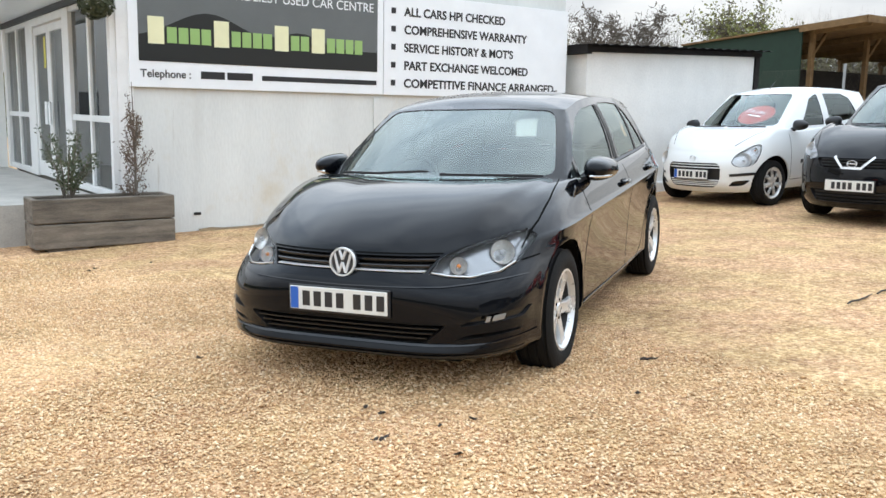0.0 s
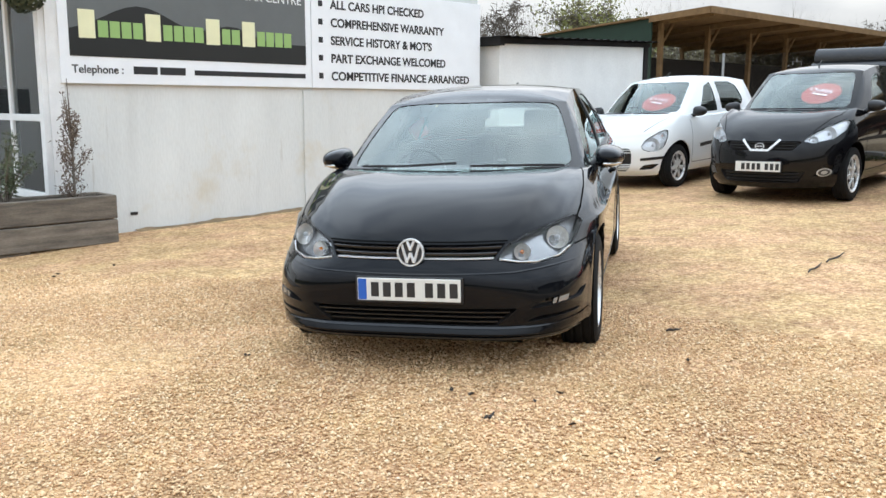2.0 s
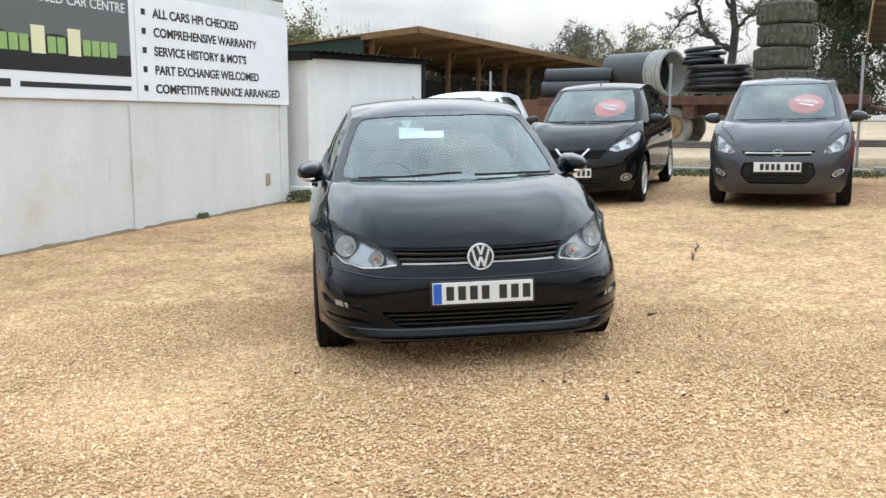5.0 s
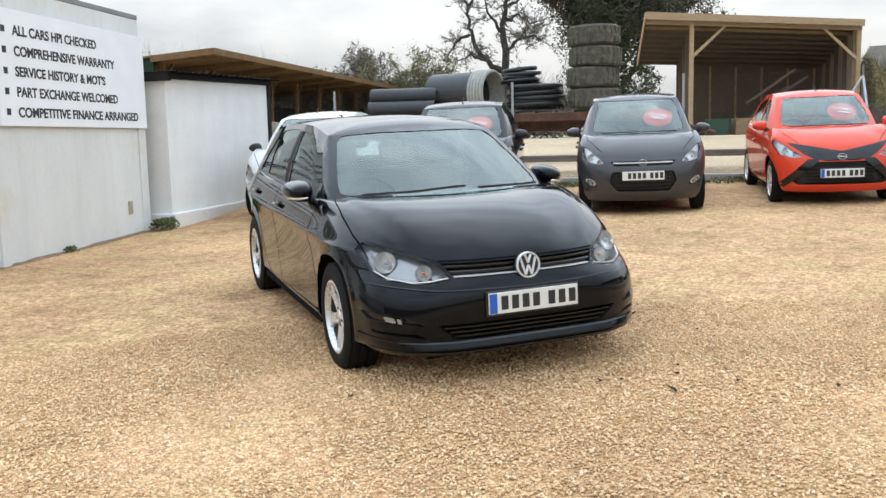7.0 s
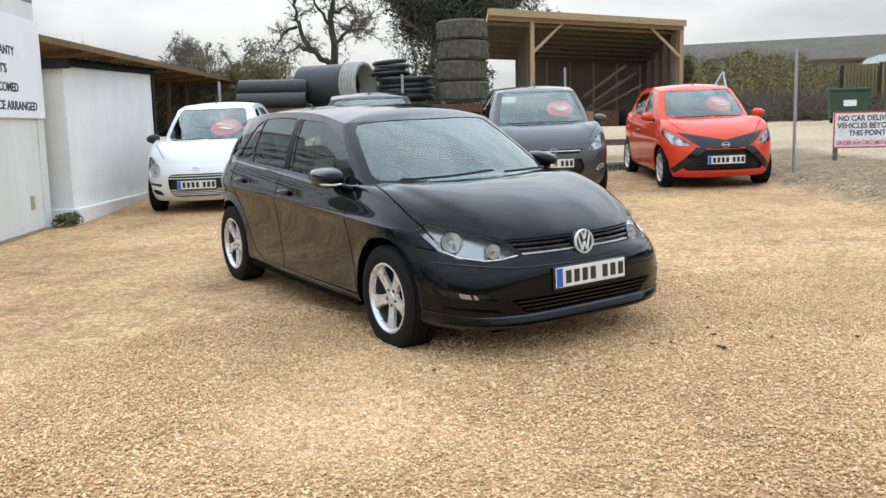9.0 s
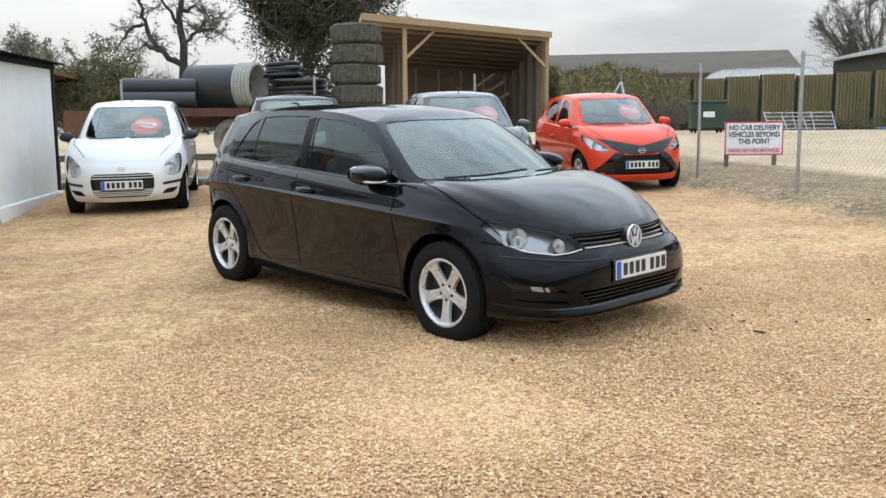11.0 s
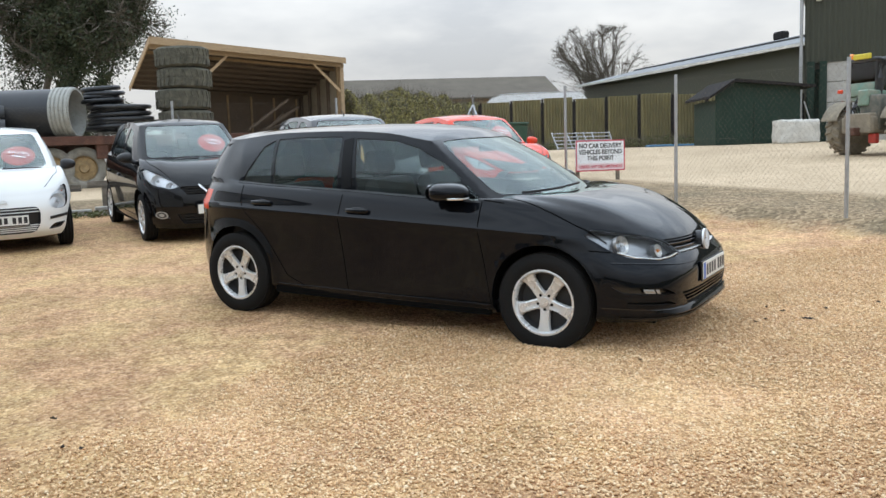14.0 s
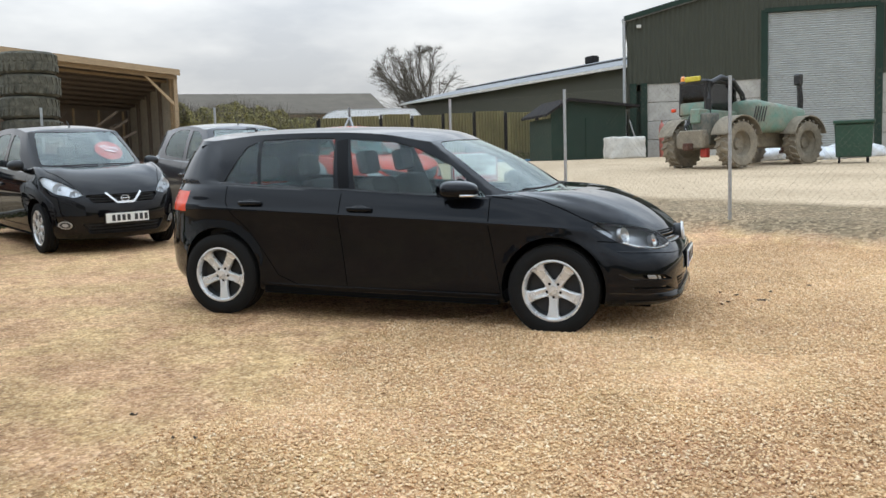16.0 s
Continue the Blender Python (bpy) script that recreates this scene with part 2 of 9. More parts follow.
M_OLDTYRE = surf("mossy_old_tyre_rubber", (0.125, 0.118, 0.088), 0.95, var=0.6, scale=6, fine=50, bump=0.5, rnd=0.15)
M_PIPE = surf("black_plastic_pipe", (0.02, 0.022, 0.026), 0.42, var=0.3, scale=4, bump=0.03)
M_PIPEGREY = surf("grey_ribbed_pipe_plastic", (0.36, 0.36, 0.33), 0.7, var=0.2, scale=6, bump=0.05)
M_TRIM = surf("black_satin_plastic", (0.011, 0.011, 0.012), 0.5, var=0.15, scale=10, bump=0.02)
M_PILLAR = surf("black_pillar_film", (0.004, 0.004, 0.0045), 0.35, var=0.1, scale=10, bump=0.0, spec=0.12)
M_GLOSSBLACK = surf("gloss_black_plastic", (0.008, 0.008, 0.009), 0.12, var=0.1, scale=10, bump=0.0)
M_CABIN = surf("dark_grey_cabin_fabric", (0.075, 0.076, 0.08), 0.9, var=0.2, scale=14, bump=0.1)
M_CABINLIGHT = surf("grey_headlining", (0.36, 0.36, 0.35), 0.95, var=0.1, scale=14, bump=0.05)
M_CHROME = surf("polished_chrome", (0.80, 0.81, 0.82), 0.08, 1.0, var=0.03, scale=8, bump=0.0)
M_ALLOY = surf("silver_alloy", (0.70, 0.71, 0.71), 0.28, 0.5, var=0.08, scale=10, bump=0.0)
M_ALLOYDARK = surf("dark_brake_metal", (0.022, 0.022, 0.023), 0.65, 0.0, var=0.3, scale=10, bump=0.05)
M_SILVER = surf("lamp_reflector", (0.78, 0.79, 0.80), 0.18, 0.9, var=0.04, scale=10, bump=0.0)
M_LAMPPALE = surf("pale_lamp_housing", (0.72, 0.73, 0.74), 0.30, 0.35, var=0.1, bump=0.0)
M_REFLECTOR = surf("fluted_lamp_reflector", (0.84, 0.82, 0.78), 0.30, 0.8, var=0.25, scale=40, bump=0.0)
M_LAMPDARK = surf("smoked_lamp_housing", (0.34, 0.34, 0.34), 0.22, 0.65, var=0.1, bump=0.0)
M_LAMPGREY = surf("lamp_housing_grey", (0.54, 0.545, 0.55), 0.26, 0.5, var=0.1, bump=0.0)
M_REDLAMP = surf("red_lamp_lens", (0.72, 0.060, 0.018), 0.22, var=0.08, scale=10, bump=0.0, coat=0.15)
M_AMBER = surf("amber_lens", (0.85, 0.27, 0.03), 0.15, var=0.05, bump=0.0, coat=1.0)
M_PLATE = surf("number_plate_white", (0.70, 0.70, 0.66), 0.4, var=0.06, scale=14, bump=0.0)
M_BLUE = surf("number_plate_blue", (0.015, 0.11, 0.48), 0.4, var=0.05, bump=0.0)
M_STICKER = surf("fluorescent_red_sticker", (0.80, 0.10, 0.06), 0.6, var=0.06, bump=0.0)
M_SOIL = surf("dark_soil", (0.06, 0.045, 0.032), 0.95, var=0.4, scale=10, bump=0.5)
M_BARK = surf("grey_brown_bark", (0.15, 0.125, 0.10), 0.95, var=0.3, scale=5, fine=30, bump=0.5)
M_BARKDARK = surf("dark_dead_bark", (0.055, 0.045, 0.038), 0.95, var=0.3, scale=4, fine=25, bump=0.5)
M_TWIG = surf("fine_twig_bark", (0.16, 0.135, 0.11), 0.95, var=0.2, scale=5, bump=0.0)
M_IVY = leafy("ivy_leaves", (0.020, 0.030, 0.015), (0.072, 0.082, 0.042))
M_HEDGE = leafy("hedge_leaves", (0.075, 0.072, 0.028), (0.36, 0.31, 0.105))
M_SHRUB = leafy("shrub_leaves", (0.055, 0.075, 0.045), (0.13, 0.15, 0.085))
M_DRYSHRUB = leafy("browned_conifer_sprays", (0.11, 0.075, 0.055), (0.20, 0.15, 0.11))
M_BUDS = leafy("spring_bud_leaves", (0.15, 0.16, 0.05), (0.28, 0.28, 0.09))
M_GRASS = leafy("rough_grass", (0.06, 0.075, 0.025), (0.15, 0.15, 0.06))
M_BRAMBLE = leafy("brown_bramble", (0.07, 0.055, 0.035), (0.15, 0.12, 0.075))
M_POLY = surf("white_polythene", (0.70, 0.72, 0.74), 0.4, var=0.15, scale=3, fine=10, bump=0.6)
M_BLUETARP = surf("blue_tarpaulin", (0.05, 0.16, 0.28), 0.5, var=0.2, bump=0.3)
M_OLIVEPANEL = surf("olive_faded_panel", (0.225, 0.195, 0.092), 0.75, var=0.3, scale=2.5, fine=30, bump=0.1, stretch=(1, 1, 0.3))
M_BINGREEN = surf("green_bin_plastic", (0.016, 0.058, 0.034), 0.5, var=0.2, scale=4, bump=0.02)
M_TELEGREEN = surf("dusty_green_paint", (0.10, 0.22, 0.17), 0.5, var=0.35, scale=3, fine=30, bump=0.05, stain=(0.26, 0.24, 0.18))
M_TELEDARK = surf("oily_dark_green_metal", (0.035, 0.05, 0.042), 0.6, var=0.4, scale=6, fine=30, bump=0.1, stain=(0.16, 0.14, 0.11))
M_MUD = surf("dried_mud", (0.27, 0.23, 0.17), 0.95, var=0.35, scale=5, fine=40, bump=0.4)
M_CARGLASS = glass("car_window_glass", (0.84, 0.94, 0.92), 0.82, ior=1.50, sheen=(0.9, 1.0, 0.98, 1))
M_CABGLASS = glass("tinted_cab_glass", (0.62, 0.78, 0.72), 0.9, ior=1.6)
M_PRIVACY = glass("rear_window_glass", (0.84, 0.93, 0.91), 0.86)
M_WINDOW = glass("building_window_glass", (0.72, 0.80, 0.78), 0.55, ior=1.48)
M_LENS = glass("clear_lamp_lens", (0.96, 0.97, 0.98), 0.97, ior=1.25)
M_SCREEN = glass("windscreen_glass", (0.86, 0.95, 0.93), 0.95, ior=2.05, sheen=(0.90, 1.0, 0.98, 1))
M_GAP = surf("shut_line_black", (0.002, 0.002, 0.002), 0.9, var=0.1, bump=0.0, spec=0.1)
M_POLYROOF = surf("bright_white_polythene", (0.86, 0.88, 0.90), 0.35, var=0.08, scale=2, fine=8, bump=0.4)
M_GOLFPAINT = paint("deep_black_pearl_paint", (0.0034, 0.0041, 0.0058), ior=1.66, dust=0.002, facing=0.27)
M_BLACKPAINT = paint("black_paint", (0.003, 0.003, 0.004), ior=1.38, dust=0.005)
M_WHITEPAINT = paint("white_solid_paint", (0.74, 0.75, 0.74), dust=0.0)
M_GREYPAINT = paint("dark_grey_metallic_paint", (0.045, 0.046, 0.052), metal=0.4, dust=0.03)
M_REDPAINT = paint("bright_red_paint", (0.66, 0.055, 0.022), dust=0.02)


def ground_mat():
    """The whole ground: honey shingle on the lot, a flint bank under the fences, pale crushed stone in the yard, pasture far out."""
    m = bpy.data.materials.new("shingle_bank_yard_and_pasture")
    m.use_nodes = True
    n, l = m.node_tree.nodes, m.node_tree.links
    b = n["Principled BSDF"]
    co = n.new("ShaderNodeTexCoord")
    def math2(op, a, c, clamp=False):
        k = n.new("ShaderNodeMath")
        k.operation, k.use_clamp = op, clamp
        for i, v in enumerate((a, c)):
            if isinstance(v, (int, float)):
                k.inputs[i].default_value = v
            else:
                l.new(v, k.inputs[i])
        return k.outputs["Value"]
    def fuzz(scale, detail=6, rough=0.6):
        z = n.new("ShaderNodeTexNoise")
        z.inputs["Scale"].default_value, z.inputs["Detail"].default_value, z.inputs["Roughness"].default_value = scale, detail, rough
        l.new(co.outputs["Object"], z.inputs["Vector"])
        return z.outputs["Fac"]
    def chips(cell, dark, mid, light):
        vo = n.new("ShaderNodeTexVoronoi")
        vo.inputs["Scale"].default_value = cell
        l.new(co.outputs["Object"], vo.inputs["Vector"])
        sp = n.new("ShaderNodeSeparateColor")
        l.new(vo.outputs["Color"], sp.inputs["Color"])
        rp = n.new("ShaderNodeValToRGB")
        e = rp.color_ramp.elements
        e[0].position, e[0].color = 0.0, _rgb(dark)
        e[1].position, e[1].color = 1.0, _rgb(light)
        k = rp.color_ramp.elements.new(0.5)
        k.color = _rgb(mid)
        l.new(sp.outputs["Red"], rp.inputs["Fac"])
        return rp.outputs["Color"], vo.outputs["Distance"]
    def mix(f, a, c, blend="MIX"):
        k = n.new("ShaderNodeMixRGB")
        k.blend_type = blend
        if isinstance(f, (int, float)):
            k.inputs["Fac"].default_value = f
        else:
            l.new(f, k.inputs["Fac"])
        l.new(a, k.inputs["Color1"])
        if isinstance(c, tuple):
            k.inputs["Color2"].default_value = c
        else:
            l.new(c, k.inputs["Color2"])
        return k.outputs["Color"]
    def ramp(v, p0, c0, p1, c1):
        r = n.new("ShaderNodeValToRGB")
        r.color_ramp.elements[0].position, r.color_ramp.elements[0].color = p0, c0
        r.color_ramp.elements[1].position, r.color_ramp.elements[1].color = p1, c1
        l.new(v, r.inputs["Fac"])
        return r.outputs["Color"]
    xyz = n.new("ShaderNodeSeparateXYZ")
    l.new(co.outputs["Object"], xyz.inputs["Vector"])
    X, Y = xyz.outputs["X"], xyz.outputs["Y"]
    da = math2("SUBTRACT", math2("MULTIPLY", math2("SUBTRACT", X, 12.0), 0.57), math2("MULTIPLY", math2("SUBTRACT", Y, 7.05), 0.822))
    db = math2("ADD", math2("MULTIPLY", math2("SUBTRACT", X, 12.0), 0.832), math2("MULTIPLY", math2("SUBTRACT", Y, 7.05), 0.555))
    d = math2("MAXIMUM", da, db)
    d = math2("ADD", d, math2("MULTIPLY", math2("SUBTRACT", fuzz(1.1), 0.5), 0.9))
    d = math2("ADD", d, math2("MULTIPLY", math2("SUBTRACT", fuzz(14.0, 3), 0.5), 0.25))
    honey, h1 = chips(58, (0.44, 0.265, 0.140), (0.65, 0.415, 0.218), (0.84, 0.605, 0.374))
    drift = ramp(fuzz(0.55, 8, 0.68), 0.36, (0.70, 0.67, 0.65, 1), 0.60, (0.95, 0.94, 0.93, 1))
    honey = mix(1.0, honey, drift, "MULTIPLY")
    honey = mix(0.9, honey, ramp(fuzz(1.6, 6, 0.6), 0.40, (1.03, 0.975, 0.98, 1), 0.60, (0.98, 1.02, 0.91, 1)), "MULTIPLY")
    damp = ramp(fuzz(2.6, 9, 0.78), 0.36, (0.60, 0.55, 0.52, 1), 0.50, (1.05, 1.05, 1.05, 1))
    honey = mix(0.7, honey, damp, "MULTIPLY")
    speck = ramp(fuzz(30.0, 3, 0.7), 0.34, (0.62, 0.56, 0.50, 1), 0.47, (1.03, 1.03, 1.03, 1))
    honey = mix(0.85, honey, speck, "MULTIPLY")
    tread = ramp(fuzz(11.0, 5, 0.75), 0.40, (0.72, 0.68, 0.66, 1), 0.53, (1.06, 1.06, 1.06, 1))
    honey = mix(0.75, honey, tread, "MULTIPLY")
    flint, h2 = chips(24, (0.135, 0.095, 0.055), (0.255, 0.187, 0.112), (0.41, 0.315, 0.20))
    flint = mix(0.8, flint, ramp(fuzz(1.3), 0.35, (0.7, 0.7, 0.66, 1), 0.6, (1.1, 1.05, 1, 1)), "MULTIPLY")
    pale, h3 = chips(34, (0.39, 0.29, 0.185), (0.515, 0.395, 0.265), (0.62, 0.495, 0.345))
    pale = mix(0.8, pale, ramp(fuzz(0.3, 8), 0.35, (0.78, 0.76, 0.72, 1), 0.6, (1.06, 1.05, 1.04, 1)), "MULTIPLY")
    grass = ramp(fuzz(1.7, 8), 0.3, (0.07, 0.075, 0.03, 1), 0.7, (0.17, 0.17, 0.08, 1))
    f1 = math2("MULTIPLY", math2("ADD", d, 0.55), 3.0, True)
    f2 = math2("MULTIPLY", math2("SUBTRACT", d, 1.9), 1.6, True)
    far = math2("MAXIMUM", math2("ABSOLUTE", math2("SUBTRACT", X, 20.0), 0.0), math2("ABSOLUTE", math2("SUBTRACT", Y, 15.0), 0.0))
    f3 = math2("MULTIPLY", math2("SUBTRACT", far, 46.0), 0.4, True)
    c = mix(f3, mix(f2, mix(f1, honey, flint), pale), grass)
    l.new(c, b.inputs["Base Color"])
    b.inputs["Roughness"].default_value = 0.88
    b.inputs["Specular IOR Level"].default_value = 0.25
    hh = mix(f1, h1, h2)
    bp = n.new("ShaderNodeBump")
    bp.invert = True
    bp.inputs["Strength"].default_value, bp.inputs["Distance"].default_value = 0.8, 0.014
    l.new(hh, bp.inputs["Height"])
    l.new(bp.outputs["Normal"], b.inputs["Normal"])
    return m


M_GROUND = ground_mat()


def pebble_mat():
    m = bpy.data.materials.new("honey_shingle_pebbles")
    m.use_nodes = True
    n, l = m.node_tree.nodes, m.node_tree.links
    b = n["Principled BSDF"]
    g = n.new("ShaderNodeNewGeometry")
    rp = n.new("ShaderNodeValToRGB")
    e = rp.color_ramp.elements
    e[0].position, e[0].color = 0.0, (0.46, 0.29, 0.15, 1)
    e[1].position, e[1].color = 1.0, (0.92, 0.74, 0.51, 1)
    for p, c in ((0.12, (0.60, 0.37, 0.19, 1)), (0.5, (0.79, 0.525, 0.285, 1)), (0.85, (0.88, 0.655, 0.40, 1))):
        k = rp.color_ramp.elements.new(p)
        k.color = c
    l.new(g.outputs["Random Per Island"], rp.inputs["Fac"])
    co = n.new("ShaderNodeTexCoord")
    nz = n.new("ShaderNodeTexNoise")
    nz.inputs["Scale"].default_value, nz.inputs["Detail"].default_value, nz.inputs["Roughness"].default_value = 0.55, 8, 0.68
    l.new(co.outputs["Object"], nz.inputs["Vector"])
    dr = n.new("ShaderNodeValToRGB")
    dr.color_ramp.elements[0].position, dr.color_ramp.elements[0].color = 0.36, (0.80, 0.77, 0.75, 1)
    dr.color_ramp.elements[1].position, dr.color_ramp.elements[1].color = 0.60, (1, 1, 1, 1)
    l.new(nz.outputs["Fac"], dr.inputs["Fac"])
    mu = n.new("ShaderNodeMixRGB")
    mu.blend_type = "MULTIPLY"
    mu.inputs["Fac"].default_value = 1.0
    l.new(rp.outputs["Color"], mu.inputs["Color1"])
    l.new(dr.outputs["Color"], mu.inputs["Color2"])
    l.new(mu.outputs["Color"], b.inputs["Base Color"])
    b.inputs["Roughness"].default_value = 0.8
    b.inputs["Specular IOR Level"].default_value = 0.3
    return m


M_PEBBLE = pebble_mat()


# ---- building helpers ----
def part(name, bm, material, parent=None, label="", smooth=None, m=None):
    """One mesh object from a bmesh; smooth: the angle up to which edges are shaded round."""
    me = bpy.data.meshes.new(name)
    bm.to_mesh(me)
    bm.free()
    mats = material if isinstance(material, (list, tuple)) else [material]
    for x in mats:
        me.materials.append(x)
    if smooth is not None:
        me.polygons.foreach_set("use_smooth", [True] * len(me.polygons))
        me.set_sharp_from_angle(angle=radians(smooth))
    ob = new(name, me)
    if parent is not None:
        ob.parent = parent
    if m is not None:
        ob.matrix_basis = m
    if label:
        ob["label"] = label
    return ob


def thing(name, label, category, m=None, group="", kind=""):
    ob = new(name)
    ob.empty_display_size = 0.2
    if m is not None:
        ob.matrix_basis = m
    return tagged(ob, label, category, group, kind)


def add_box(bm, x0, x1, y0, y1, z0, z1, mat=0):
    v = [bm.verts.new(p) for p in ((x0, y0, z0), (x1, y0, z0), (x1, y1, z0), (x0, y1, z0), (x0, y0, z1), (x1, y0, z1), (x1, y1, z1), (x0, y1, z1))]
    fs = []
    for q in ((3, 2, 1, 0), (4, 5, 6, 7), (0, 1, 5, 4), (1, 2, 6, 5), (2, 3, 7, 6), (3, 0, 4, 7)):
        f = bm.faces.new([v[i] for i in q])
        f.material_index = mat
        fs.append(f)
    return v


def box(x0, x1, y0, y1, z0, z1, bevel=0.0, seg=1):
    bm = bmesh.new()
    add_box(bm, x0, x1, y0, y1, z0, z1)
    if bevel:
        bmesh.ops.bevel(bm, geom=list(bm.edges), offset=bevel, segments=seg, affect="EDGES", profile=0.5)
    return bm


def prism(pts, axis, a, b):
    """A polygon of (u, v) drawn out along an axis from a to b: axis x -> (a, u, v), y -> (u, a, v), z -> (u, v, a)."""
    bm = bmesh.new()
    def at(u, v, w):
        return {"x": (w, u, v), "y": (u, w, v), "z": (u, v, w)}[axis]
    lo = [bm.verts.new(at(u, v, a)) for u, v in pts]
    hi = [bm.verts.new(at(u, v, b)) for u, v in pts]
    k = len(pts)
    bm.faces.new(lo[::-1])
    bm.faces.new(hi)
    for i in range(k):
        bm.faces.new((lo[i], lo[(i + 1) % k], hi[(i + 1) % k], hi[i]))
    bmesh.ops.recalc_face_normals(bm, faces=list(bm.faces))
    return bm


def add_tube(bm, path, radii, sides=8, cap=True):
    """A tube along points; radii: one for each point, or one for all."""
    path = [Vector(p) for p in path]
    if not isinstance(radii, (list, tuple)):
        radii = [radii] * len(path)
    rings = []
    for i, p in enumerate(path):
        d = (path[min(i + 1, len(path) - 1)] - path[max(i - 1, 0)]).normalized()
        side = d.cross(Vector((0, 0, 1)) if abs(d.z) < 0.95 else Vector((1, 0, 0))).normalized()
        up = side.cross(d)
        rings.append([bm.verts.new(p + (side * math.cos(a) + up * math.sin(a)) * radii[i]) for a in (2 * math.pi * k / sides for k in range(sides))])
    for r, s in zip(rings, rings[1:]):
        for k in range(sides):
            bm.faces.new((r[k], r[(k + 1) % sides], s[(k + 1) % sides], s[k]))
    if cap:
        bm.faces.new(rings[0][::-1])
        bm.faces.new(rings[-1])


def tube(path, radii, sides=8):
    bm = bmesh.new()
    add_tube(bm, path, radii, sides)
    return bm


def lathe(profile, sides=32, axis="y", arc=1.0):
    """A closed or open profile of (radius, along) turned round an axis."""
    bm = bmesh.new()
    rings = []
    for k in range(sides):
        a = 2 * math.pi * arc * k / sides
        c, s = math.cos(a), math.sin(a)
        rings.append([bm.verts.new({"y": (r * c, h, r * s), "z": (r * c, r * s, h), "x": (h, r * c, r * s)}[axis]) for r, h in profile])
    for k in range(sides):
        r, q = rings[k], rings[(k + 1) % sides]
        for i in range(len(profile) - 1):
            bm.faces.new((r[i], r[i + 1], q[i + 1], q[i]))
    bmesh.ops.recalc_face_normals(bm, faces=list(bm.faces))
    return bm


def lettering(text, size, material, parent, m, name="lettering", extrude=0.002, squeeze=1.0, align="LEFT", bold=0.0):
    cu = bpy.data.curves.new(name, "FONT")
    cu.body, cu.size, cu.extrude, cu.align_x, cu.offset = text, size, extrude, align, bold
    tmp = bpy.data.objects.new(name, cu)
    scene.collection.objects.link(tmp)
    bpy.context.view_layer.update()
    me = bpy.data.meshes.new_from_object(tmp.evaluated_get(bpy.context.evaluated_depsgraph_get()))
    bpy.data.objects.remove(tmp)
    me.materials.clear()
    me.materials.append(material)
    ob = new(name, me)
    ob.parent = parent
    ob.matrix_basis = m @ Matrix.Diagonal((squeeze, 1, 1, 1))
    return ob


def ground_z(x, y):
    """The lot's even slope; past the fence lines the yard lies a step higher."""
    return SLOPE * max(-40.0, min(70.0, x))


def on_lot(x, y, yaw, dz=0.0):
    return Matrix.Translation((x, y, ground_z(x, y) + dz)) @ pose(0, 0, 0, 0, -LEAN, 0) @ pose(0, 0, 0, 0, 0, yaw)


# ---- cars ----
def _lin(x, pts):
    return float(np.interp(x, [p[0] for p in pts], [p[1] for p in pts]))


def _soft(x, pts):
    """Smooth interpolation through points."""
    xs = [p[0] for p in pts]
    if x <= xs[0]:
        return pts[0][1]
    if x >= xs[-1]:
        return pts[-1][1]
    i = max(k for k in range(len(xs) - 1) if xs[k] <= x)
    x0, y0 = pts[i]
    x1, y1 = pts[i + 1]
    def slope(k):
        if k == 0:
            return (pts[1][1] - pts[0][1]) / (xs[1] - xs[0])
        if k == len(xs) - 1:
            return (pts[-1][1] - pts[-2][1]) / (xs[-1] - xs[-2])
        return (pts[k + 1][1] - pts[k - 1][1]) / (xs[k + 1] - xs[k - 1])
    h = x1 - x0
    t = (x - x0) / h
    m0, m1 = slope(i) * h, slope(i + 1) * h
    return (2 * t**3 - 3 * t**2 + 1) * y0 + (t**3 - 2 * t**2 + t) * m0 + (-2 * t**3 + 3 * t**2) * y1 + (t**3 - t**2) * m1


SEC_PLAIN = [(0, 0.905), (0.08, 0.95), (0.25, 0.975), (0.5, 0.988), (0.7, 0.990), (0.85, 0.968), (1.0, 0.912)]


